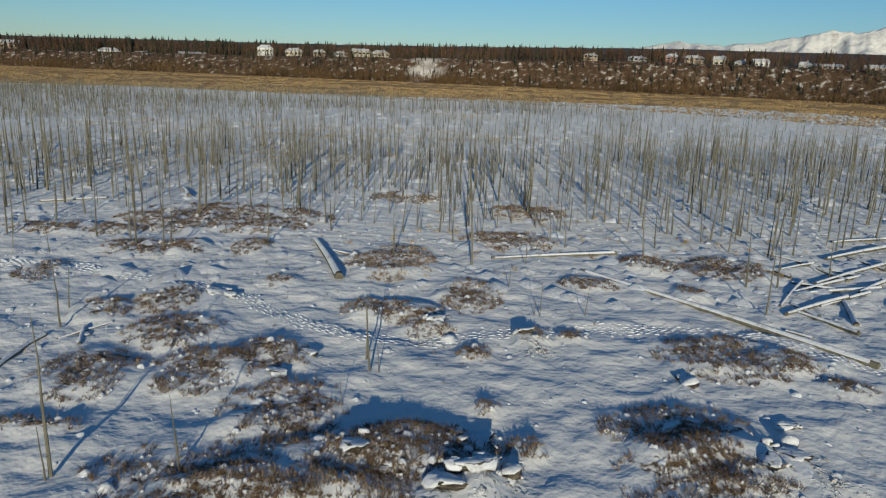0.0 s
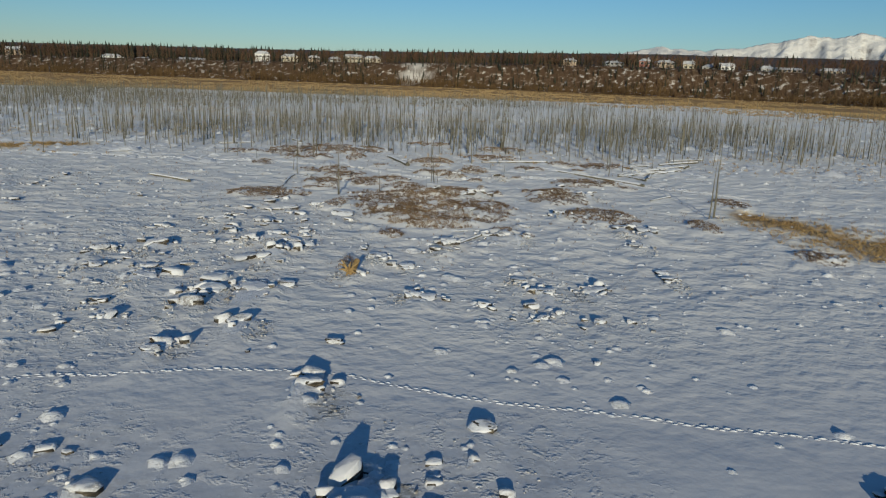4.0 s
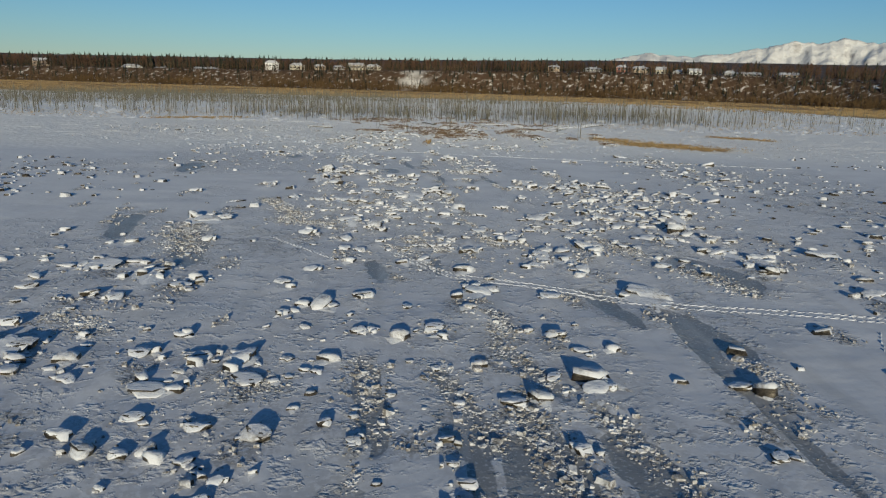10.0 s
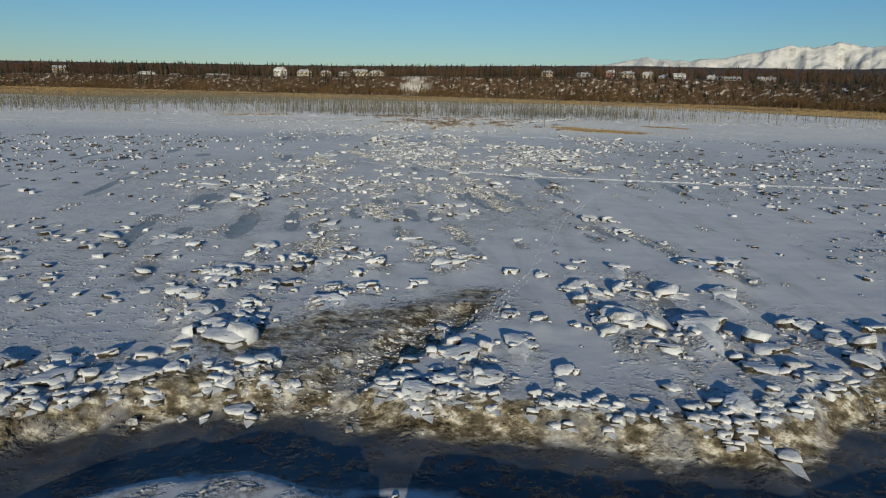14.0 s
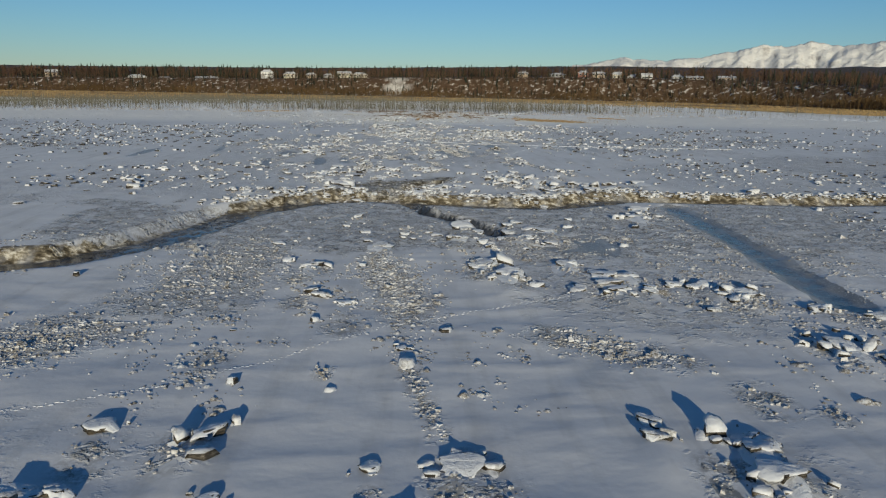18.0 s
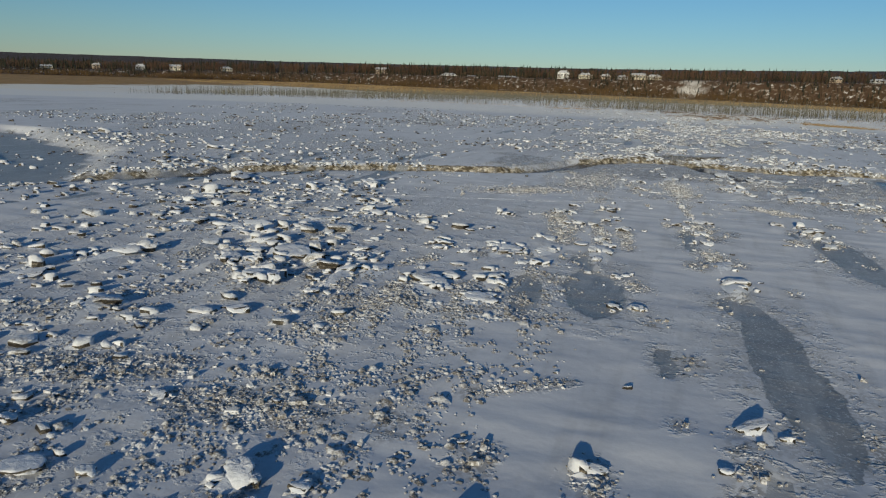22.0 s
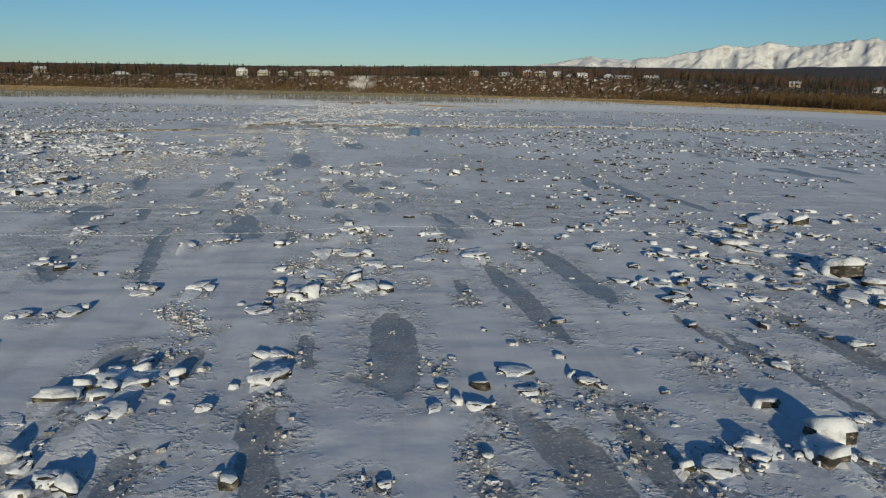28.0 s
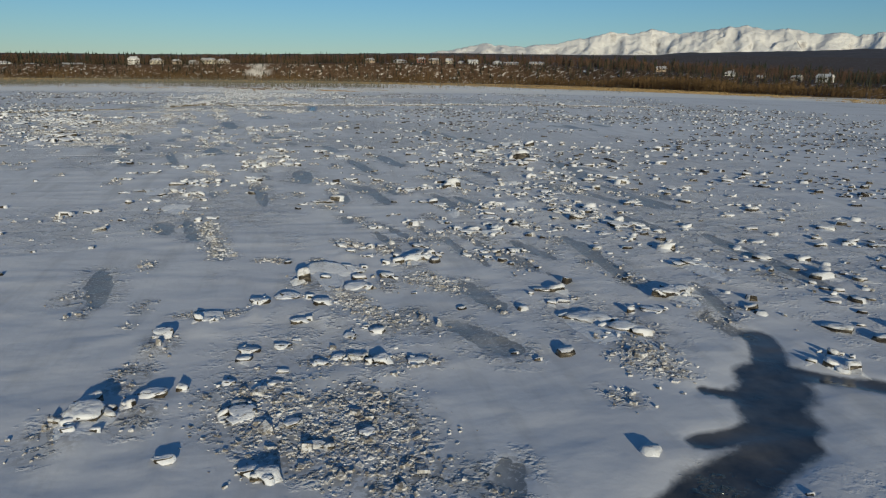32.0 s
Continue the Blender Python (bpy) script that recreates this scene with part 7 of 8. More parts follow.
def spike(v, f, a, b, rad):
    """A slim three-sided spike from a to b."""
    a, b = Vector(a), Vector(b)
    q = (b - a).to_track_quat("Z", "Y")
    k = len(v)
    v += [tuple(a + q @ Vector((math.cos(t) * rad, math.sin(t) * rad, 0))) for t in (0.0, 2.094, 4.189)]
    v.append(tuple(b))
    f += [(k, k + 1, k + 3), (k + 1, k + 2, k + 3), (k + 2, k, k + 3)]


def dead_tree_shape(seed, few=False):
    """Unit-high drowned spruce: trunk, and short broken branches."""
    r = random.Random(seed)
    tv, tf, bv, bf = [], [], [], []
    p, rad = Vector((0, 0, -0.03)), 0.017
    lean = Vector((r.uniform(-0.05, 0.05), r.uniform(-0.04, 0.04), 0))
    pts = [p]
    for k in range(4):
        p = p + Vector((r.uniform(-0.008, 0.008), r.uniform(-0.008, 0.008), 0.2575)) + lean * 0.25
        pts.append(p)
    for k in range(4):
        if few and k % 2 == 0:
            stick(tv, tf, pts[k], pts[k + 2], 0.011 - 0.0024 * k, 0.0062 - 0.0022 * k, 4)
        elif not few:
            stick(tv, tf, pts[k], pts[k + 1], 0.0115 - 0.0024 * k, 0.0091 - 0.0024 * k, 6)
    for k in range(6 if few else r.randrange(14, 30)):
        u = r.uniform(0.15, 0.97)
        i = min(int(u * 4), 3)
        o = pts[i].lerp(pts[i + 1], u * 4 - i)
        a, n = r.uniform(0, 6.283), r.uniform(0.012, 0.06) * (1.15 - u)
        spike(bv, bf, o, o + Vector((math.cos(a) * n, math.sin(a) * n, n * r.uniform(-0.5, 0.9))), 0.002)
    return tv, tf, bv, bf


TREES = [dead_tree_shape(s) for s in range(9)]
TREE_MESH = [(mesh_from("trunk", a, b, DEADWOOD), mesh_from("branches", c, d, DEADWOOD)) for a, b, c, d in TREES]
PLACED = []


def dead_tree_at(x, y, h, s=None):
    s = len(PLACED) % 9 if s is None else s
    PLACED.append((x, y))
    top = new("dead_tree")
    top.location = (x, y, float(ground_z(x, y)[0]))
    top.rotation_euler = (0, 0, (len(PLACED) * 2.4) % 6.283)
    k = 1.15 if h > 3 else 1.5
    top.scale = (h * k, h * k, h)
    part("trunk", TREE_MESH[s][0], None, top)
    tagged(part("branches", TREE_MESH[s][1], None, top), kind="stuff")
    tagged(top, "tall bare drowned spruce, grey and stripped" if h > 3 else "short broken grey dead spruce stump", "dead tree", "drowned trees on the marsh")


dead_tree_at(38.65, 75.62, 4.07)
dead_tree_at(-1.58, 65.27, 3.14)
dead_tree_at(23.96, 58.6, 2.54)
dead_tree_at(20.18, 57.8, 2.46)
dead_tree_at(-13.43, 55.89, 1.85)
dead_tree_at(-4.26, 55.2, 1.78)
dead_tree_at(-27.68, 52.58, 3.82)
dead_tree_at(15.76, 52.02, 2.63)
dead_tree_at(-7.71, 50.72, 3.31)
dead_tree_at(10.74, 48.94, 2.83)
dead_tree_at(-2.44, 44.63, 1.09)
dead_tree_at(2.59, 43.78, 2.14)
dead_tree_at(-8.57, 42.67, 1.41)
dead_tree_at(-6.75, 42.16, 2.08)
dead_tree_at(11.05, 42.01, 2.12)
dead_tree_at(24.5, 41.92, 3.54)
dead_tree_at(23.02, 41.69, 2.7)
dead_tree_at(13.33, 41.63, 4.26)
dead_tree_at(6.68, 41.3, 2.04)
dead_tree_at(1.29, 41.17, 3.36)
dead_tree_at(-2.85, 40.49, 0.99)
dead_tree_at(0.29, 40.27, 3.12)
dead_tree_at(14.72, 39.74, 3.1)
dead_tree_at(1.89, 39.12, 1.92)
dead_tree_at(15.66, 37.95, 2.68)
dead_tree_at(6.55, 37.24, 2.17)
dead_tree_at(17.32, 36.43, 3.95)
dead_tree_at(4.03, 33.54, 1.67)
dead_tree_at(1.39, 33.19, 4.66)
dead_tree_at(15.33, 31.26, 3.44)
dead_tree_at(13.83, 31.08, 2.8)
dead_tree_at(2.9, 29.76, 1.24)
dead_tree_at(-8.11, 28.83, 0.62)
dead_tree_at(13.08, 27.23, 3.27)
dead_tree_at(5.64, 26.43, 1.25)
dead_tree_at(3.63, 26.35, 0.9)
dead_tree_at(3.84, 26.24, 1.34)
dead_tree_at(-3.02, 25.5, 0.76)
dead_tree_at(-13.96, 25.15, 1.77)
dead_tree_at(-13.28, 23.25, 2.48)
dead_tree_at(-7.59, 21.75, 0.69)
dead_tree_at(-2.38, 21.45, 2.06)
dead_tree_at(-1.88, 20.47, 1.08)
dead_tree_at(-2.15, 20.45, 2.33)
dead_tree_at(-2.71, 18.31, 0.82)
dead_tree_at(-5.91, 14.56, 1.89)
dead_tree_at(-8.7, 14.22, 3.8)
dead_tree_at(-8.74, 14.06, 1.56)
dead_tree_at(15.63, 9.71, 5.13)
dead_tree_at(15.23, 9.4, 3.8)

rng = np.random.default_rng(21)
fx, fy = [], []
n = 60000
x, y = rng.uniform(-230, 175, n), rng.uniform(32, 262, n)
inl = 0.325 * x + 0.946 * y
d = sstep(30, 58, y) * (1 - sstep(200, 232, inl)) * (0.25 + 0.75 * sstep(0.40, 0.6, fbm(x * 0.03 + 1, y * 0.03, 3))) * (1 - 0.85 * sstep(38, 75, x + 0.12 * y)) * (1 - 0.4 * sstep(80, 200, -x))
keep = rng.random(n) < 0.92 * d + 0.016
fx, fy = x[keep], y[keep]
order = np.argsort(fy)
fx, fy = fx[order], fy[order]
fh = ((2.5 - 0.6 * sstep(60, 110, fy)) * np.exp(rng.normal(0, 0.38, len(fx)))).clip(0.7, 5.0)
for x, y, h in zip(fx[:220], fy[:220], fh[:220]):
    dead_tree_at(float(x), float(y), float(h))
FAR_TREES = []
for tv, tf, bv, bf in (dead_tree_shape(90 + s, True) for s in range(12)):
    v = np.array(tv + bv)
    t = tris(tf) + [tuple(i + len(tv) for i in f) for f in tris(bf)]
    FAR_TREES.append((v, np.array(t), np.zeros(len(t), int)))
sel = slice(220, None)
scatter("far_dead_trees", FAR_TREES, fx[sel], fy[sel], fh[sel] * 1.6, fh[sel], rng.uniform(0, 6.28, len(fx[sel])), DEADWOOD, "dense stand of bare drowned spruces on the marsh", "dead trees")

# ---- fallen logs ----


def log_at(ax, ay, bx, by, dia):
    dia *= 0.5
    n = math.hypot(bx - ax, by - ay)
    r = random.Random(int(ax * 100))
    v, f, sides, rings = [], [], 9, max(4, int(n / 1.2))
    for k in range(rings + 1):
        u = k / rings
        rad = dia / 2 * (0.75 + 0.35 * u) * r.uniform(0.94, 1.06)
        off = 0.03 * n * math.sin(u * 3.1) * 0.3
        for i in range(sides):
            t = 2 * math.pi * i / sides
            v.append((u * n, off + math.cos(t) * rad, rad * 0.75 + math.sin(t) * rad))
    for k in range(rings):
        for i in range(sides):
            f.append((k * sides + i, k * sides + (i + 1) % sides, (k + 1) * sides + (i + 1) % sides, (k + 1) * sides + i))
    f += [tuple(range(sides)), tuple(range(rings * sides, (rings + 1) * sides))]
    sv, sf = [], []
    for k in range(rings + 1):
        u = k / rings
        rad = dia / 2 * (0.75 + 0.35 * u)
        off = 0.03 * n * math.sin(u * 3.1) * 0.3
        for i in range(5):
            t = math.pi * (0.12 + 0.19 * i)
            w = 1.02 + 0.28 * math.sin(t) * r.uniform(0.6, 1.2)
            sv.append((0.02 * n + u * n * 0.96, off + math.cos(t) * rad * 1.03, rad * 0.75 + math.sin(t) * rad * w))
    for k in range(rings):
        for i in range(4):
            sf.append((k * 5 + i, k * 5 + i + 1, (k + 1) * 5 + i + 1, (k + 1) * 5 + i))
    top = new("driftwood_log")
    top.location = (ax, ay, float(ground_z((ax + bx) / 2, (ay + by) / 2)[0]) - 0.02)
    top.rotation_euler = (0, 0, math.atan2(by - ay, bx - ax))
    part("trunk", mesh_from("trunk", v, f, DEADWOOD), None, top)
    part("snow_cap", mesh_from("snow_cap", sv, sf, SNOWCAP, True), None, top, "strip of snow")
    tagged(top, "long weathered driftwood log under snow" if n > 5 else "short weathered log half buried in snow", "log", "driftwood on the marsh")


log_at(-15.64, 52.68, -15.4, 49.12, 0.34)
log_at(-18.95, 50.71, -17.44, 47.61, 0.59)
log_at(-25.91, 44.49, -22.37, 46.2, 0.33)
log_at(22.81, 40.96, 26.86, 42.29, 0.35)
log_at(22.02, 37.66, 22.52, 34.97, 0.35)
log_at(17.54, 37.62, 19.17, 35.05, 0.33)
log_at(20.38, 36.85, 25.52, 40.02, 0.44)
log_at(-6.75, 36.49, -4.55, 29.93, 0.72)
log_at(18.83, 35.53, 19.3, 32.63, 0.38)
log_at(-6.11, 35.38, -3.58, 33.54, 0.34)
log_at(16.05, 35.16, 16.67, 32.76, 0.28)
log_at(2.43, 34.58, 9.11, 36.42, 0.41)
log_at(19.5, 34.58, 21.05, 32.85, 0.39)
log_at(16.78, 34.22, 19.14, 35.57, 0.29)
log_at(6.68, 32.9, 14.76, 22.3, 0.54)
log_at(16.44, 32.28, 17.99, 31.16, 0.36)
log_at(17.35, 31.94, 23.2, 36.12, 0.39)
log_at(18.85, 30.84, 21.28, 32.87, 0.37)
log_at(16.14, 30.52, 20.37, 31.7, 0.36)
log_at(15.47, 30.44, 20.59, 33.73, 0.36)
log_at(17.58, 29.89, 16.2, 26.27, 0.49)
log_at(14.84, 28.83, 15.19, 27.13, 0.37)
log_at(15.92, 28.58, 19.4, 30.91, 0.34)
log_at(14.17, 28.39, 17.01, 32.35, 0.28)
log_at(14.57, 27.73, 15.79, 25.34, 0.36)
log_at(13.92, 27.32, 17.84, 29.92, 0.38)
log_at(13.16, 25.66, 13.84, 24.86, 0.29)
log_at(-12.87, 22.23, -11.78, 23.97, 0.22)
log_at(-11.91, 21.82, -12.47, 23.33, 0.3)
log_at(-13.58, 20.28, -13.37, 22.43, 0.3)
log_at(-24.04, 20.18, -19.96, 17.25, 0.4)
log_at(-13.16, 17.05, -13.5, 22.09, 0.31)
log_at(13.07, 14.77, 15.06, 16.61, 0.23)
log_at(-12.62, 8.09, -11.15, 7.99, 0.31)
log_at(-1.47, 3.39, 0.42, 3.74, 0.17)
log_at(-1.42, -0.36, 0.53, 2.74, 0.28)

# ---- low brown shrubs ----


def tuft(seed, twigs=8, spread=0.6):
    """A bunch of fine twigs, each a slim three-sided spike."""
    r = random.Random(seed)
    v, f = [], []
    for k in range(twigs):
        a, o, q = r.uniform(0, 6.283), r.uniform(0, 0.55), r.uniform(0, 6.283)
        n, x, y = r.uniform(0.45, 1.0), math.cos(q) * o, math.sin(q) * o
        i = len(v)
        v += [(x + math.cos(t) * 0.05, y + math.sin(t) * 0.05, -0.05) for t in (a, a + 2.1, a + 4.2)]
        v.append((x + math.cos(a) * spread * n, y + math.sin(a) * spread * n, n))
        f += [(i, i + 1, i + 3), (i + 1, i + 2, i + 3), (i + 2, i, i + 3)]
    return np.array(v), np.array(f), np.zeros(len(f), int)


TUFTS = [tuft(s) for s in range(8)]
rng = np.random.default_rng(31)


def heath(cx, cy, rx, ry):
    n = int(math.pi * rx * ry * 46) + 10
    a, q = rng.uniform(0, 2 * math.pi, n), np.sqrt(rng.random(n)) * 1.12
    x, y = cx + rx * q * np.cos(a), cy + ry * q * np.sin(a)
    keep = fbm(x * 0.8, y * 0.8, 4, 0.6) + 0.3 * (1 - q) > 0.47
    x, y, n = x[keep], y[keep], int(keep.sum())
    if n < 6:
        return
    h = rng.uniform(0.07, 0.19, n)
    ob = scatter("shrub_patch", TUFTS, x, y, h * 1.5, h, rng.uniform(0, 6.28, n), TWIG, "low leafless rusty-brown heath shrubs poking through snow", "shrubs")
    ob["group"] = "heath patches on the marsh"
    m = rng.random(n) < 0.26
    SNOWBITS.append((x[m], y[m]))


SNOWBITS = []
for patch in SHRUBS:
    heath(*patch)
x, y = (np.concatenate(c) for c in zip(*SNOWBITS))
w = 0.04 * np.exp(rng.normal(0, 0.5, len(x)))
scatter("snow_on_heath", LUMPS, x, y, w * 2.0, w * 0.8, rng.uniform(0, 6.28, len(x)), SNOWCAP, "small pads of snow caught in the heath", "snow", smooth=True)
# tufted, humpy snow between the dead trees and over the far flats
n = 36000
x, y = rng.uniform(-170, 130, n), 28 + 217 * rng.random(n) ** 0.9
w = 0.34 * np.exp(rng.normal(0, 0.5, n))
scatter("snow_hummocks", HEAPS, x, y, w * 1.6, w * 0.34, rng.uniform(0, 6.28, n), SNOWCAP, "humpy tufts of snow-covered grass", "snow", smooth=True)

# straw tussocks through the dead trees
n = 12000
x, y = rng.uniform(-110, 90, n), rng.uniform(30, 200, n)
keep = rng.random(n) < 0.9 * sstep(0.47, 0.62, fbm(x * 0.05, y * 0.05, 3))
x, y = x[keep], y[keep]
h = rng.uniform(0.15, 0.35, len(x))
scatter("straw_tussocks", TUFTS, x, y, h * 1.3, h, rng.uniform(0, 6.28, len(x)), STRAW, "dry straw-coloured grass tussocks in thin snow", "grass")

for ax, ay, cx, cy, w in STRAWS:
    n = int(10 * w * math.hypot(cx - ax, cy - ay))
    u = rng.random(n)
    x, y = ax + u * (cx - ax) + rng.normal(0, 0.33, n) * w, ay + u * (cy - ay) + rng.normal(0, 0.2, n) * w
    h = rng.uniform(0.1, 0.3, n)
    scatter("straw_patch", TUFTS, x, y, h * 1.6, h, rng.uniform(0, 6.28, n), STRAW, "patch of flattened golden straw in the snow", "grass")

# blades of grass and small snow heaps all over the near marsh
STUBS = [tuft(200 + s, 4, 0.4) for s in range(6)]
n = 15000
x, y = rng.uniform(-48, 48, n), -8 + 95 * rng.random(n) ** 1.2
keep = rng.random(n) < 0.15 + 0.85 * sstep(0.42, 0.6, fbm(x * 0.12, y * 0.12 + 4, 4, 0.6)) * sstep(-10, 6, y)
x, y = x[keep], y[keep]
h = rng.uniform(0.06, 0.22, len(x))
scatter("grass_stubs", STUBS, x, y, h * 0.9, h, rng.uniform(0, 6.28, len(x)), TWIG, "thin brown grass blades poking through snow", "grass")
n = 5000
x, y = rng.uniform(-45, 45, n), -14 + 90 * rng.random(n)
w = 0.085 * np.exp(rng.normal(0, 0.5, n))
scatter("snow_clods", LUMPS, x, y, w * 1.4, w * 0.36, rng.uniform(0, 6.28, n), DRIFT, "small heaps of wind-blown snow", "snow", smooth=True)

# rounded snow hummocks where the marsh meets the flats
n = 1500
x, y = rng.uniform(-30, 24, n), rng.uniform(-22, 3, n)
keep = rng.random(n) < sstep(0.40, 0.56, fbm(x * 0.13 + 3, y * 0.13, 3)) * np.where(x < 2, 1.0, 0.35)
x, y = x[keep], y[keep]
w = 0.16 * np.exp(rng.normal(0, 0.45, len(x)))
scatter("snow_mounds", LUMPS, x, y, w * 1.8, w * 0.3, rng.uniform(0, 6.28, len(x)), DRIFT, "rounded mounds of wind-packed snow", "snow", smooth=True)

# a torn-up stump at the edge of the marsh
def root_stump_at(x, y, size):
    r = random.Random(4)
    top = new("tree_stump")
    top.location = (x, y, float(ground_z(x, y)[0]))
    v, f = [], []
    stick(v, f, (0, 0, -0.1), (0.25 * size, 0.75 * size, 0.42 * size), 0.17 * size, 0.12 * size, 8)
    part("trunk", mesh_from("trunk", v, f, STUMPWOOD), None, top)
    for k in range(9):
        a = 6.283 * k / 9 + r.uniform(-0.2, 0.2)
        v, f = [], []
        tip = (math.cos(a) * size * r.uniform(0.3, 0.55), -0.12 * size * r.random(), 0.3 * size + math.sin(a) * size * r.uniform(0.25, 0.5))
        mid = (tip[0] * 0.5 + r.uniform(-0.05, 0.05), -0.02, 0.12 * size + tip[2] * 0.45)
        stick(v, f, (0, 0, 0.1 * size), mid, 0.07 * size, 0.05 * size, 6)
        stick(v, f, mid, tip, 0.05 * size, 0.012 * size, 6)
        part("root", mesh_from("root", v, f, STUMPWOOD), None, top)
    tagged(top, "torn-up tree stump with bare golden-brown roots", "tree stump")


STUMPWOOD = mottled("golden_dead_wood", [(0.3, (0.16, 0.10, 0.035)), (0.6, (0.32, 0.22, 0.09)), (0.8, (0.48, 0.36, 0.18))], 5.0, 0.85, bumps=0.5, dist=0.02)
root_stump_at(-5.63, -5.75, 1.0)

# ---- tracks in the snow ----


def trail(name, points, step, size, gauge, label):
    """Prints of feet or paws: little heaps of pushed-up snow along a line."""
    p = np.array(points, float)
    d = np.r_[0, np.cumsum(np.hypot(*np.diff(p, axis=0).T))]
    s = np.arange(0, d[-1], step * 0.7)
    x, y = np.interp(s, d, p[:, 0]), np.interp(s, d, p[:, 1])
    t = np.arctan2(np.gradient(y), np.gradient(x))
    side = np.where(np.arange(len(s)) % 2, gauge, -gauge) + rng.normal(0, gauge * 0.2 + 0.01, len(s))
    wob = 0.35 * (fbm(s * 0.25, s * 0 + len(s), 2) - 0.5)
    w = size * 0.85 * rng.uniform(0.6, 1.4, len(s))
    scatter(name, LUMPS, x - np.sin(t) * (side + wob), y + np.cos(t) * (side + wob), w * 2.8, w * 0.36, t, DRIFT, label, "tracks", deeps=w * 0.45, smooth=True)


FEET = "line of footprints pressed into the snow"
PAWS = "thin animal trail across the snow"
MARSH = [(-45, 33), (-30, 31.5), (-19.9, 30.6), (-16.9, 30.7), (-12.2, 29.1), (-8.4, 27.6), (-5, 24.4), (-2.6, 23.2), (0, 23.2), (3.5, 24.4), (8.5, 25.4), (11.9, 24.7), (14.8, 21.9), (22, 17)]
for off in (0.0, 0.35, -0.3):
    trail("footprint_trail", [(x, y + off) for x, y in MARSH], 0.24, 0.10, 0.10, FEET)
trail("footprint_trail", [(-4.4, -105), (-4, -103), (-3.6, -101.8), (-2.2, -98.6), (-0.8, -92.7), (1.4, -86.1), (5.2, -77.3), (9, -69)], 0.30, 0.11, 0.12, FEET)
trail("animal_trail", [(-13.2, -56.8), (-9.5, -61.3)], 0.2, 0.10, 0.05, PAWS)
for off in (0, 0.5):
    trail("animal_trail", [(-7.3, -60 + off), (-4.6, -63.4 + off), (-2.4, -64.3 + off), (-0.2, -65.3 + off), (1.9, -66.3 + off), (4.9, -67.1 + off), (16, -69 + off), (34, -71 + off)], 0.2, 0.10, 0.05, PAWS)
trail("animal_trail", [(-24, -17.2), (-10.9, -16.1), (-9.1, -15.6), (-5.7, -15.4), (-4.3, -15.7), (-1.6, -16.6), (6, -18.5), (16, -20.5), (30, -22)], 0.2, 0.09, 0.05, PAWS)
trail("animal_trail", [(-30, -150), (-15.2, -144.6), (-14.1, -144), (-11.5, -142.3), (-8.5, -139.4), (-5, -137.7), (2, -134)], 0.17, 0.055, 0.04, PAWS)
trail("animal_trail", [(-26, -202), (-15.4, -200.5), (-11.3, -199.9), (-10.1, -199.1), (-8.1, -197), (-6.6, -195.6), (-4.2, -194), (-2.3, -192.3), (-0.5, -190.6), (8, -186)], 0.17, 0.055, 0.04, PAWS)
trail("animal_trail", [(-20, -206.3), (-10.7, -206.8), (-7.9, -207), (-4.6, -206.6), (-1.4, -206.1), (1.5, -204.9), (4.2, -204.5), (6.6, -204.7), (20, -206)], 0.17, 0.055, 0.04, PAWS)

# ---- the bluff behind the marsh ----
CX, CY = -4.0, -137.0
TOE = [(-1500, -100), (-800, 60), (-690, 250), (-620, 430), (-520, 570), (-390, 615), (-150, 575), (0, 540), (120, 500), (250, 430), (300, 300), (315, 150), (320, 30), (360, -150), (450, -500)]
RISE = [1, 1, 1, 3, 6, 9.5, 11.5, 14.5, 17, 15, 9, 3.4, 3, 3, 3]         # height of the terrace behind each point of the toe
WOOD = [7, 7, 8, 10, 13, 14.5, 12.5, 12, 11, 12, 9, 7.5, 7, 7, 7]          # height of the wood on it
toe = np.array(TOE, float)
leng = np.r_[0, np.cumsum(np.hypot(*np.diff(toe, axis=0).T))]


def smooth_toe(u):
    """Place and inland direction along the foot of the bluff, u metres from its start."""
    x, y = (np.mean([np.interp(u + o, leng, toe[:, k]) for o in (-50, -25, 0, 25, 50)], axis=0) for k in (0, 1))
    x2, y2 = (np.mean([np.interp(u + 4 + o, leng, toe[:, k]) for o in (-50, -25, 0, 25, 50)], axis=0) for k in (0, 1))
    d = np.hypot(x2 - x, y2 - y) + 1e-9
    return x, y, -(y2 - y) / d, (x2 - x) / d


def bluff_z(u, v):
    rise = np.interp(u, leng, RISE)
    edge = 10 * (fbm(u * 0.02, u * 0 + 3.0, 3) - 0.5)
    up = sstep(2, 36, v + edge)
    return -4.1 + (rise + 4.1) * up + 1.6 * (fbm(u * 0.05, v * 0.07, 3) - 0.5) * sstep(0, 15, v) + 0.02 * np.maximum(v - 45, 0) + 0.06 * np.maximum(v - 115, 0)


us, vs = np.arange(60, leng[-1] - 60, 7.0), np.array([-14, -4, 0, 4, 8, 12, 16, 20, 24, 28, 32, 36, 42, 50, 65, 90, 130, 200, 320])
UU, VV = np.meshgrid(us, vs, indexing="ij")
tx, ty, inx, iny = smooth_toe(UU)
bz = bluff_z(UU, VV)
bz[:, 0] -= 1.0
open_slope = 0.9 * (1 - sstep(3, 13, np.abs(UU - 1811) + 24 * (fbm(UU * 0.09, VV * 0.12, 3) - 0.5))) * sstep(2, 8, VV) * (1 - sstep(30, 40, VV))
bidx = np.arange(UU.size).reshape(UU.shape)
bq = np.stack([bidx[:-1, :-1], bidx[1:, :-1], bidx[1:, 1:], bidx[:-1, 1:]], -1).reshape(-1, 4)
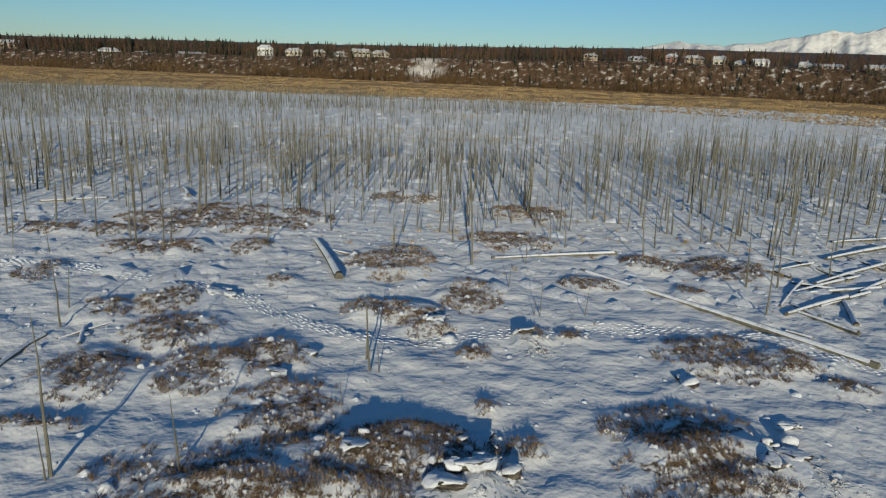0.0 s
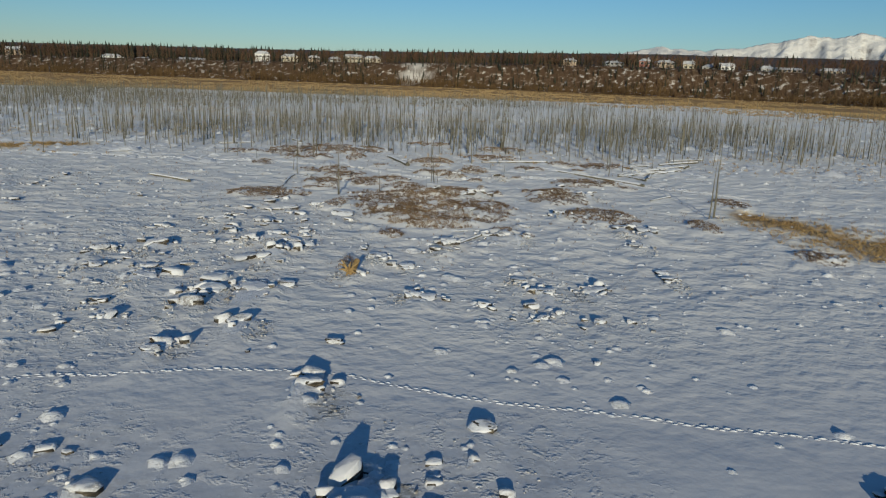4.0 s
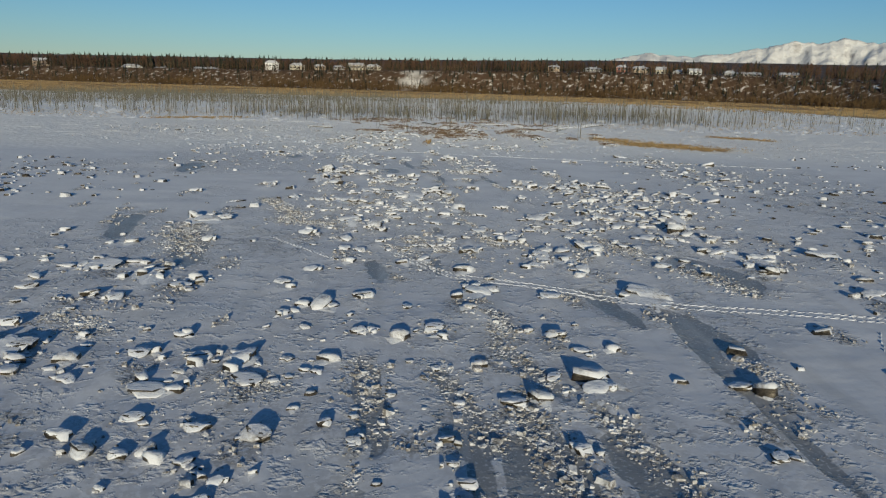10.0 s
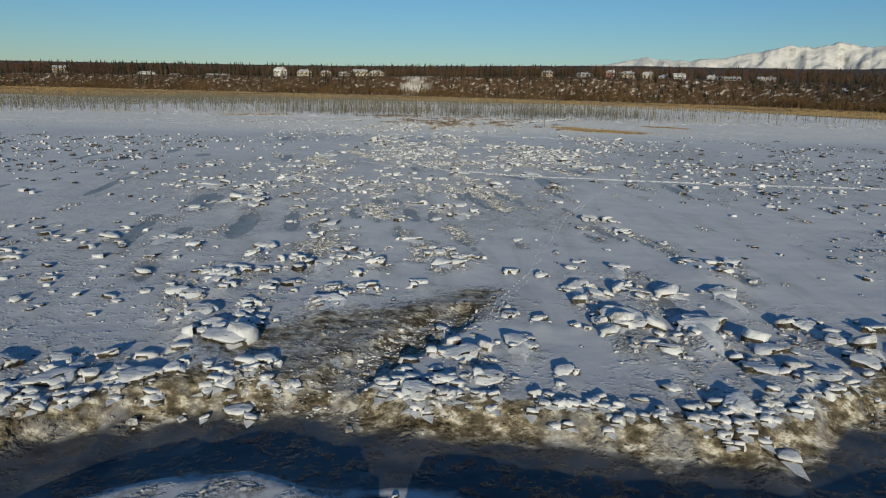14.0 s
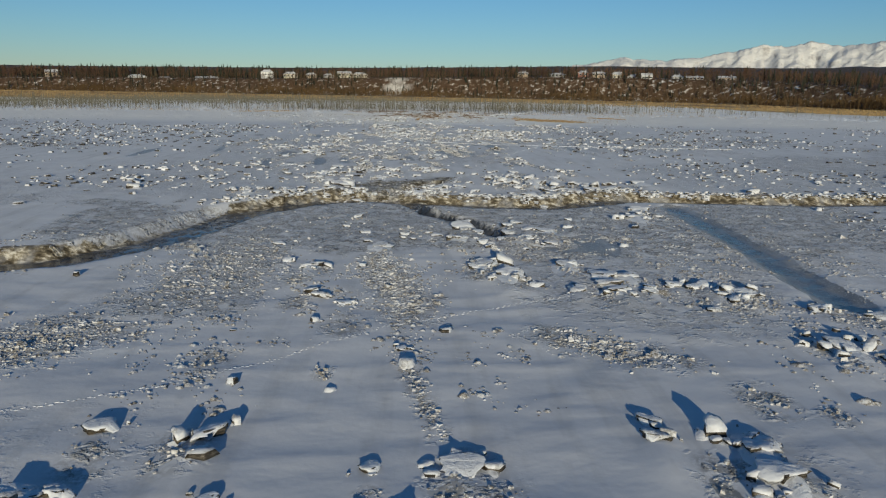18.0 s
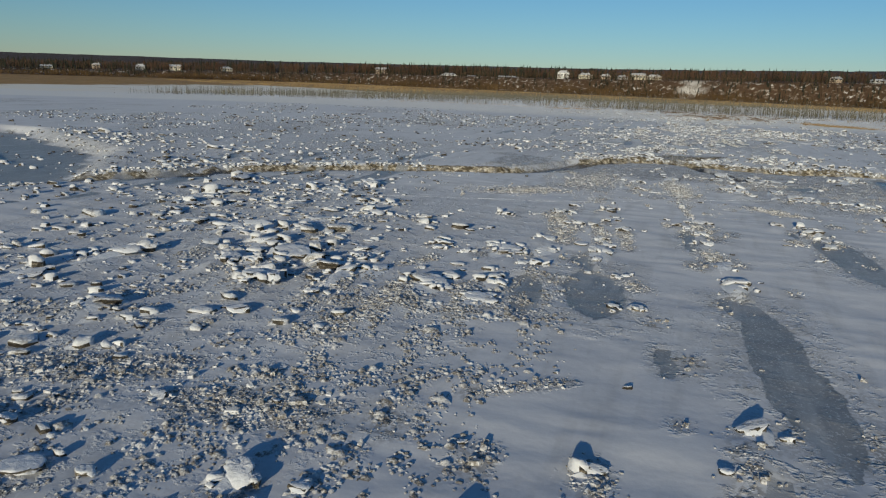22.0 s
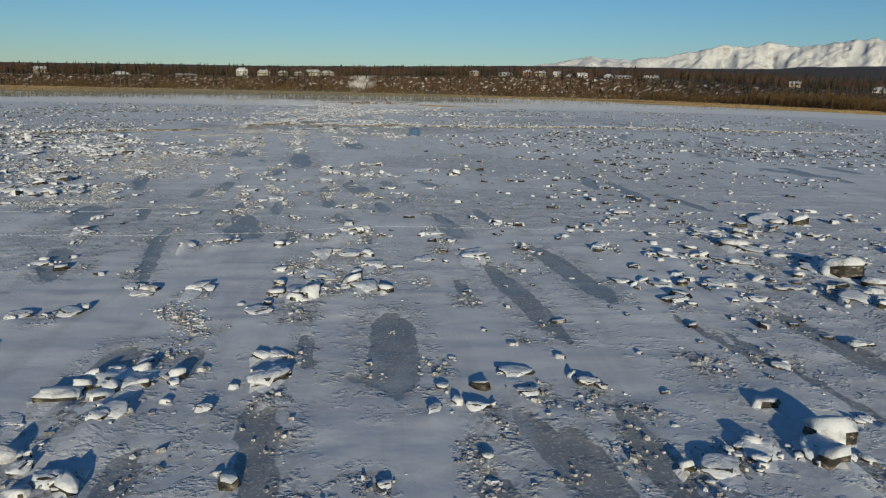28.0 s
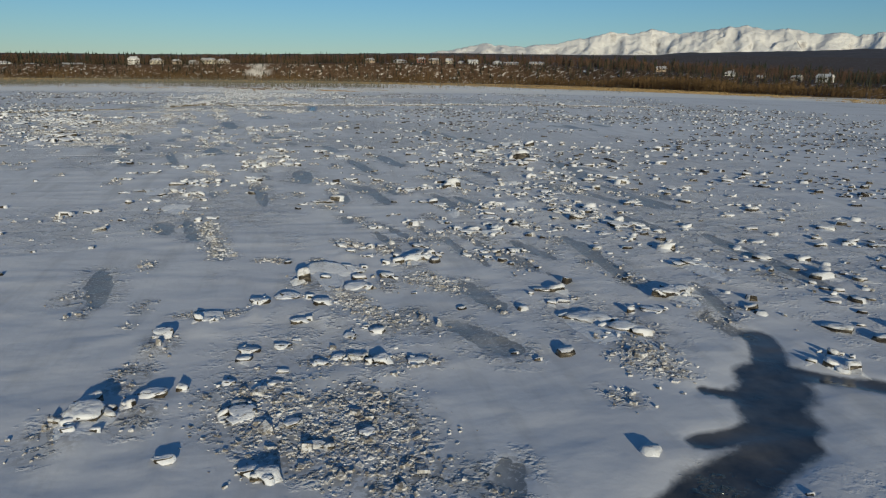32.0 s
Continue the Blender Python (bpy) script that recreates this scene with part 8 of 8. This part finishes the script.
BLUFF_SNOW = mottled("bluff_snow", [(0.50, (0.085, 0.05, 0.026)), (0.58, (0.18, 0.13, 0.085)), (0.65, (0.58, 0.54, 0.49)), (0.78, (0.78, 0.76, 0.74))], 0.26, 0.85, bumps=0.5, dist=0.4, fine=0.3)
bnt = BLUFF_SNOW.node_tree
battr = bnt.nodes.new("ShaderNodeAttribute")
battr.attribute_name = "open_slope"
bb = bnt.nodes["Principled BSDF"]
bnt.links.new(mix(bnt, battr.outputs["Fac"], bb.inputs["Base Color"].links[0].from_socket, (0.66, 0.62, 0.56)), bb.inputs["Base Color"])
wooded = bnt.nodes.new("ShaderNodeAttribute")
wooded.attribute_name = "wooded"
bnt.links.new(mix(bnt, wooded.outputs["Fac"], bb.inputs["Base Color"].links[0].from_socket, (0.07, 0.05, 0.038)), bb.inputs["Base Color"])
bme = big_mesh("bluff", np.stack([tx + VV * inx, ty + VV * iny, bz], -1).reshape(-1, 3), bq, BLUFF_SNOW, smooth=True)
bme.attributes.new("open_slope", "FLOAT", "POINT").data.foreach_set("value", open_slope.astype(np.float32).ravel())
bme.attributes.new("wooded", "FLOAT", "POINT").data.foreach_set("value", (0.85 * sstep(42, 60, VV)).astype(np.float32).ravel())
tagged(new("bluff", bme), "snowy wooded bluff rising behind the marsh", "bluff", kind="structure")


# ---- houses on the bluff ----
WALLS = [mottled("house_wall_" + c, [(0.3, a), (0.7, b)], 0.4, 0.8, bumps=0.1) for c, a, b in
         (("cream", (0.62, 0.56, 0.42), (0.70, 0.64, 0.50)), ("white", (0.70, 0.69, 0.66), (0.78, 0.77, 0.74)), ("tan", (0.40, 0.31, 0.22), (0.47, 0.37, 0.27)), ("grey", (0.34, 0.33, 0.32), (0.42, 0.41, 0.40)), ("red", (0.26, 0.12, 0.09), (0.32, 0.16, 0.12)))]
ROOFSNOW = mottled("roof_snow", [(0.3, (0.60, 0.59, 0.58)), (0.7, (0.70, 0.69, 0.67))], 0.5, 0.8, bumps=0.2)
GLASS, _, gb = mat("window_glass", 0.08, spec=0.6)
gb.inputs["Base Color"].default_value = (0.03, 0.035, 0.04, 1)
TRIM = mottled("white_trim", [(0.3, (0.74, 0.74, 0.72)), (0.7, (0.8, 0.8, 0.78))], 2.0, 0.6, bumps=0.05)


def box_bm(x0, x1, y0, y1, z0, z1, bevel=0.0):
    bm = bmesh.new()
    bmesh.ops.create_cube(bm, size=1, matrix=Matrix.LocRotScale(((x0 + x1) / 2, (y0 + y1) / 2, (z0 + z1) / 2), None, (x1 - x0, y1 - y0, z1 - z0)))
    if bevel:
        bmesh.ops.bevel(bm, geom=bm.edges[:], offset=bevel, segments=1, affect="EDGES")
    return bm


HOUSES = []


def house_at(x, y, z, w, h):
    w, h = w * 0.84, h * 0.82
    r = random.Random(int(x * 7 + y))
    k = len(HOUSES)
    HOUSES.append((x, y, w))
    wall = WALLS[(2, 1, 2, 3, 1, 0, 2, 3, 0, 0, 2, 3, 4, 2, 0, 3, 1, 3, 2, 2)[k % 20]]
    d = min(max(w * 0.6, 7.0), 11.0)
    eave = max(h * 0.66, 2.4)
    ridge = max(h * 0.42, 1.2)
    top = new("house")
    top.location = (x, y, z)
    top.rotation_euler = (0, 0, math.atan2(-(x + 4), y + 130) + radians(r.uniform(-18, 18)))
    part("wall", box_bm(-w / 2, w / 2, 0, d, -5.0, eave), wall, top)
    bm = bmesh.new()
    o = 0.5
    gable = r.random() < 0.5
    if gable:
        q = [(-w / 2 - o, -o, eave - 0.15), (w / 2 + o, -o, eave - 0.15), (w / 2 + o, d + o, eave - 0.15), (-w / 2 - o, d + o, eave - 0.15), (-w / 2 - o, d / 2, eave + ridge), (w / 2 + o, d / 2, eave + ridge)]
    else:
        q = [(-w / 2 - o, -o, eave - 0.15), (w / 2 + o, -o, eave - 0.15), (w / 2 + o, d + o, eave - 0.15), (-w / 2 - o, d + o, eave - 0.15), (-w / 4, d / 2, eave + ridge), (w / 4, d / 2, eave + ridge)]
    vs_ = [bm.verts.new(p) for p in q]
    for f in ((0, 1, 5, 4), (1, 2, 5), (2, 3, 4, 5), (3, 0, 4), (3, 2, 1, 0)):
        bm.faces.new([vs_[i] for i in f])
    roof = part("roof", bm, ROOFSNOW, top, "snow-covered roof")
    part("chimney", box_bm(w * 0.2, w * 0.2 + 0.8, d * 0.6, d * 0.6 + 0.8, eave, eave + ridge + 0.9), WALLS[3], roof)
    floors = 2 if eave > 4.2 else 1
    cols = max(2, int(w / 3.2))
    for fl in range(floors):
        z0 = 0.9 + fl * 2.7
        for c in range(cols):
            cx = -w / 2 + (c + 0.5) * w / cols
            ww = min(w / cols * 0.62, 2.0)
            win = part("window", box_bm(cx - ww / 2 - 0.12, cx + ww / 2 + 0.12, -0.08, 0.02, z0 - 0.12, z0 + 1.42), TRIM, top, "white-framed window")
            part("pane", box_bm(cx - ww / 2, cx + ww / 2, -0.11, -0.06, z0, z0 + 1.3), GLASS, win)
    tagged(top, {0: "cream two-storey house with a snow-covered roof", 1: "white house with many windows and a snowy roof", 2: "tan timber house with a snowy roof", 3: "grey house under a snow-laden roof",
                 4: "red-brown house with a snowy roof"}[WALLS.index(wall)], "house", "houses along the bluff")


house_at(-397, 660, 10.5, 18.3, 8.0)
house_at(-300, 646, 7.8, 22.6, 6.8)
house_at(-270, 641, 7.3, 19.4, 5.0)
house_at(-223, 634, 8.9, 26.7, 4.3)
house_at(-157, 623, 14.3, 15.3, 7.1)
house_at(-132, 618, 12.9, 17.6, 6.5)
house_at(-109, 612, 13.6, 12.4, 4.9)
house_at(-90, 607, 13.3, 12.2, 4.4)
house_at(-73, 604, 14.7, 16.9, 5.8)
house_at(-57, 601, 13.9, 16.8, 5.8)
house_at(105, 554, 17.9, 12.5, 4.0)
house_at(138, 543, 16.9, 17.8, 4.0)
house_at(159, 531, 18.0, 11.0, 5.7)
house_at(173, 524, 18.0, 16.7, 4.8)
house_at(187, 515, 15.8, 8.7, 7.0)
house_at(200, 510, 15.2, 9.6, 5.2)
house_at(212, 503, 15.6, 12.1, 6.1)
house_at(236, 490, 14.6, 11.2, 6.0)
house_at(249, 484, 15.1, 19.4, 4.3)
house_at(272, 471, 14.6, 17.3, 5.2)
house_at(339, 326, 10.7, 9.8, 4.4)
house_at(352, 243, 6.6, 8.9, 5.0)
house_at(355, 209, 4.4, 4.8, 3.8)
house_at(359, 176, 4.5, 6.4, 3.6)
house_at(361, 151, 4.5, 10.6, 5.3)
house_at(-678, 408, 2.3, 14.4, 4.3)
house_at(-658, 456, 5.5, 10.3, 5.1)
house_at(-631, 495, 4.7, 11.9, 6.7)
house_at(-607, 526, 6.2, 15.0, 6.0)
house_at(-570, 577, 6.6, 15.3, 5.3)


def clear_of_houses(x, y):
    """True where a tree does not stand right before a house."""
    ok = np.ones(len(x), bool)
    for hx, hy, hw in HOUSES:
        d = math.hypot(hx - CX, hy - CY)
        ix, iy = (hx - CX) / d, (hy - CY) / d
        along, across = (x - hx) * ix + (y - hy) * iy, np.abs((x - hx) * iy - (y - hy) * ix)
        ok &= ~((across < hw * 0.5) & (along < 11) & (along > -9))
    return ok


def bluff_scatter(name, shapes, u, v, w, h, material, label, category, sink=0.0):
    x, y, ix, iy = smooth_toe(u)
    x, y = x + v * ix, y + v * iy
    ok = clear_of_houses(x, y) if h.max() > 5 else np.ones(len(x), bool)
    x, y, u, v, w, h = x[ok], y[ok], u[ok], v[ok], w[ok], h[ok]
    z = bluff_z(u, v) - sink
    verts, faces, slots, base = [], [], [], 0
    pick = rng.integers(0, len(shapes), len(u))
    turn = rng.uniform(0, 6.28, len(u))
    for k, (sv, st, sm) in enumerate(shapes):
        m = np.nonzero(pick == k)[0]
        c, s = np.cos(turn[m])[:, None], np.sin(turn[m])[:, None]
        px, py, pz = sv[None, :, 0] * w[m, None], sv[None, :, 1] * w[m, None], sv[None, :, 2] * h[m, None]
        q = np.stack([px * c - py * s + x[m, None], px * s + py * c + y[m, None], pz + z[m, None]], -1)
        verts.append(q.reshape(-1, 3))
        faces.append((st[None] + base + (np.arange(len(m)) * len(sv))[:, None, None]).reshape(-1, 3))
        slots.append(np.tile(sm, len(m)))
        base += len(m) * len(sv)
    me = big_mesh(name, np.concatenate(verts), np.concatenate(faces), material, np.concatenate(slots))
    return tagged(new(name, me), label, category, kind="stuff")


def bare_tree_shape(seed, limbs=11, twigs=1):
    """Unit-high leafless birch or alder: trunk, limbs that reach up, twigs."""
    r = random.Random(seed)
    v, f = [], []
    spike(v, f, (0, 0, -0.05), (r.uniform(-0.03, 0.03), 0, 0.95), 0.016)
    for k in range(limbs):
        u = r.uniform(0.12, 0.8)
        a, n = r.uniform(0, 6.283), r.uniform(0.16, 0.38) * (1.15 - 0.6 * u)
        e = (math.cos(a) * n * 0.8, math.sin(a) * n * 0.8, u + n * r.uniform(0.5, 1.0))
        spike(v, f, (0, 0, u), e, 0.016)
        for j in range(twigs):
            b = a + r.uniform(-0.9, 0.9)
            s = Vector((0, 0, u)).lerp(Vector(e), r.uniform(0.3, 0.7))
            spike(v, f, s, s + Vector((math.cos(b) * 0.11, math.sin(b) * 0.11, r.uniform(0.06, 0.16))), 0.012)
    return np.array(v), np.array(f), np.zeros(len(f), int)


def spruce_shape(seed):
    r = random.Random(seed)
    v, f = [], []
    stick(v, f, (0, 0, -0.04), (0, 0, 0.3), 0.02, 0.015, 4)
    for k in range(6):
        z, rad = 0.12 + 0.145 * k, 0.17 * (1 - k / 6.6)
        i0 = len(v)
        for i in range(7):
            a = 6.283 * i / 7 + k
            v.append((math.cos(a) * rad * r.uniform(0.65, 1.15), math.sin(a) * rad * r.uniform(0.65, 1.15), z + r.uniform(-0.03, 0.02)))
        v.append((0, 0, z + 0.22))
        for i in range(7):
            f.append((i0 + i, i0 + (i + 1) % 7, i0 + 7))
    return np.array(v), np.array(tris(f)), np.zeros(len(tris(f)), int)


BARES = [bare_tree_shape(s, 8) for s in range(6)]
BUSHES = [bare_tree_shape(40 + s, 9, 0) for s in range(6)]
SPRUCES = [spruce_shape(s) for s in range(6)]
rng = np.random.default_rng(77)
U0, U1 = 500.0, leng[-1] - 560
n = 7600
u, v = rng.uniform(U0, U1, n), 36 + 95 * rng.random(n) ** 1.5
h = np.interp(u, leng, WOOD) * rng.uniform(0.6, 1.0, n)
bluff_scatter("leafless_wood", BARES, u, v, h * 0.95, h, BARETREE, "leafless brown birch and cottonwood along the bluff top", "trees")
n = 4200
u, v = rng.uniform(U0, U1, n), 40 + 110 * rng.random(n) ** 1.2
keep = rng.random(n) < 0.25 + 0.75 * sstep(0.42, 0.6, fbm(u * 0.01, v * 0.02, 3)) * (1 - 0.6 * sstep(1500, 1750, u))
u, v = u[keep], v[keep]
h = np.interp(u, leng, WOOD) * rng.uniform(0.6, 1.04, len(u))
bluff_scatter("spruce_wood", SPRUCES, u, v, h * 1.1, h, SPRUCE, "dark green spruce wood behind the bluff", "trees")
n = 12000
u, v = rng.uniform(U0, U1, n), rng.uniform(4, 40, n)
keep = (rng.random(n) < 0.35 + 0.6 * sstep(0.36, 0.55, fbm(u * 0.025 + 3, v * 0.04, 3))) & ~((np.abs(u - 1811) < 10) & (v > 5) & (rng.random(n) < 0.7))
u, v = u[keep], v[keep]
h = rng.uniform(3.5, 9.0, len(u)) * np.interp(np.interp(u, leng, RISE), [3, 12], [0.6, 1.0])
bluff_scatter("slope_brush", BUSHES, u, v, h * 0.75, h, SLOPEWOOD, "brown leafless brush on the snowy bluff slope", "brush")
n = 14000
u, v = rng.uniform(U0, U1, n), rng.uniform(-16, 13, n)
h = rng.uniform(3.2, 6.5, n) * (1 + 0.45 * sstep(200, 300, smooth_toe(u)[0])) * (0.8 + 0.5 * sstep(0.4, 0.7, fbm(u * 0.02, v * 0 + 1, 2)))
bluff_scatter("foot_brush", BUSHES, u, v, h * 0.85, h, BRUSH, "dense brown willow brush at the foot of the bluff", "brush")
n = 1900
u, v = rng.uniform(U0, U1, n), rng.uniform(4, 38, n)
h = rng.uniform(3, 8, n)
bluff_scatter("slope_spruces", SPRUCES, u, v, h * 0.75, h, SPRUCE, "small dark spruces on the bluff slope", "trees")

# ---- marsh grass ----


def grass_clump(seed):
    r = random.Random(seed)
    v, f = [], []
    for k in range(16):
        x, y, a = r.uniform(-0.5, 0.5), r.uniform(-0.5, 0.5), r.uniform(0, 6.283)
        n, w = r.uniform(0.5, 1.0), 0.05
        i = len(v)
        v += [(x - math.cos(a) * w, y - math.sin(a) * w, -0.1), (x + math.cos(a) * w, y + math.sin(a) * w, -0.1), (x + r.uniform(-0.15, 0.15), y + r.uniform(-0.15, 0.15), n)]
        f.append((i, i + 1, i + 2))
    return np.array(v), np.array(f), np.zeros(len(f), int)


CLUMPS = [grass_clump(s) for s in range(8)]
n = 26000
x, y = rng.uniform(-520, 330, n), rng.uniform(60, 600, n)
m = rng.random(n) < 0.30
x[m], y[m] = rng.uniform(150, 330, m.sum()), rng.uniform(-200, 300, m.sum())
inl = 0.325 * x + 0.946 * y
edge = 206 + 40 * (fbm(x * 0.012, y * 0.012, 3) - 0.5) - 45 * sstep(40, 110, x)
keep = ((inl > edge) | ((x > 230) & (y < 200) & (rng.random(n) < 0.35))) & (fbm(x * 0.02, y * 0.05, 4) > 0.40)
shore = np.interp(x, toe[4:10, 0], toe[4:10, 1], left=560, right=430)
keep &= (y < shore - 8) & ~((x > 300) & (y > -200))
x, y = x[keep], y[keep]
h = rng.uniform(0.35, 0.75, len(x))
scatter("marsh_grass", CLUMPS, x, y, h * 5.5, h, rng.uniform(0, 6.28, len(x)), STRAW, "golden dry marsh grass below the bluff", "grass")

# ---- mountains and foothills ----
MX, MY = 0.0, -200.0
AZ = [-8, 2, 8, 12.6, 14.3, 16.0, 17.2, 19.4, 21.5, 23.6, 25.9, 27.5, 29.0, 30.9, 32.3, 33.6, 35.5, 36.8, 38.2, 40.4, 41.9, 42.6, 43.7, 50, 58, 70]
RIDGE = [0.1, 0.5, 1.1, 1.62, 1.8, 2.25, 2.05, 2.03, 2.27, 2.58, 3.13, 2.92, 3.31, 3.0, 3.2, 3.32, 3.53, 3.18, 3.3, 2.84, 3.0, 2.72, 2.97, 3.2, 2.6, 1.8]   # degrees above the horizon
az = np.radians(np.arange(-8, 70, 0.1))
rr = np.linspace(4000, 4720, 72)
AA, RR = np.meshgrid(az, rr, indexing="ij")
deg = np.degrees(AA)
crest = np.tan(np.radians(np.interp(deg, AZ, RIDGE) + 0.3 * (fbm(deg * 1.7, deg * 0 + 2, 4, 0.6) - 0.5))) * 4560 + 19
prof = np.clip((RR - 4000) / 560, 0, 1)
warp = 0.5 * (fbm(deg * 0.5 + 4, prof * 1.5, 3) - 0.5)
spur = 1 - np.abs(2 * fbm(deg * 0.30 + warp, prof * 1.3 + warp + 3, 5, 0.52) - 1)
belly = 4 * prof * (1 - prof)
hz = crest * (0.85 * prof ** 1.2 + 0.15 * prof ** 0.6) * (1 + belly * 0.75 * (spur - 0.78))
hz = np.where(RR > 4560, hz * (1 - (RR - 4560) / 300), hz)
mi = np.arange(AA.size).reshape(AA.shape)
mq = np.stack([mi[:-1, :-1], mi[:-1, 1:], mi[1:, 1:], mi[1:, :-1]], -1).reshape(-1, 4)
mm, mnt, mb = mat("mountain_snow", 0.85)
mv = coords(mnt)
geo = mnt.nodes.new("ShaderNodeNewGeometry")
sep = mnt.nodes.new("ShaderNodeSeparateXYZ")
mnt.links.new(geo.outputs["Normal"], sep.inputs[0])
steep = ramp(mnt, maths(mnt, "ADD", sep.outputs[2], maths(mnt, "MULTIPLY", maths(mnt, "SUBTRACT", noise_tex(mnt, mv, 0.02, 6, 0.7), 0.5), 0.5)), [(0.56, (0.26, 0.235, 0.22)), (0.74, (0.74, 0.715, 0.67))])
psep = mnt.nodes.new("ShaderNodeSeparateXYZ")
mnt.links.new(geo.outputs["Position"], psep.inputs[0])
low = maths(mnt, "ADD", maths(mnt, "DIVIDE", psep.outputs[2], 260.0), maths(mnt, "MULTIPLY", maths(mnt, "SUBTRACT", noise_tex(mnt, mv, 0.03, 8, 0.72), 0.5), 1.3))
steep = mix(mnt, ramp(mnt, low, [(0.12, (1.0,)), (0.50, (0.0,))]), steep, (0.27, 0.235, 0.2))
mnt.links.new(steep, mb.inputs["Base Color"])
bump(mnt, mb, [(noise_tex(mnt, mv, 0.007, 7, 0.62), 0.7, 40.0)])
tagged(new("mountains", big_mesh("mountains", np.stack([MX + np.sin(AA) * RR, MY + np.cos(AA) * RR, hz - 12], -1).reshape(-1, 3), mq, mm, smooth=True)), "snow-covered mountain range on the horizon", "mountains", kind="structure")

rr = np.linspace(1300, 3700, 30)
AA, RR = np.meshgrid(np.radians(np.arange(-60, 80, 0.5)), rr, indexing="ij")
top = np.interp(np.degrees(AA), [-60, -20, 5, 13, 21, 28, 31.7, 37, 41, 44, 60], [30, 34, 40, 78, 84, 90, 118, 122, 128, 134, 120])
hz = top * ((RR - 1300) / 2400) ** 1.2 + 8 * (fbm(AA * 60, RR * 0.004, 4) - 0.5) - 4
mi = np.arange(AA.size).reshape(AA.shape)
mq = np.stack([mi[:-1, :-1], mi[:-1, 1:], mi[1:, 1:], mi[1:, :-1]], -1).reshape(-1, 4)
FOOT = mottled("foothill_forest", [(0.3, (0.05, 0.043, 0.045)), (0.6, (0.09, 0.078, 0.078)), (0.78, (0.2, 0.19, 0.2)), (0.84, (0.5, 0.5, 0.52))], 0.012, 0.9, 8.0, bumps=0.8, dist=5.0, fine=0.05)
tagged(new("foothills", big_mesh("foothills", np.stack([CX + np.sin(AA) * RR, CY + np.cos(AA) * RR, hz], -1).reshape(-1, 3), mq, FOOT, smooth=True)), "dark wooded foothills with scattered snow", "hills", kind="structure")
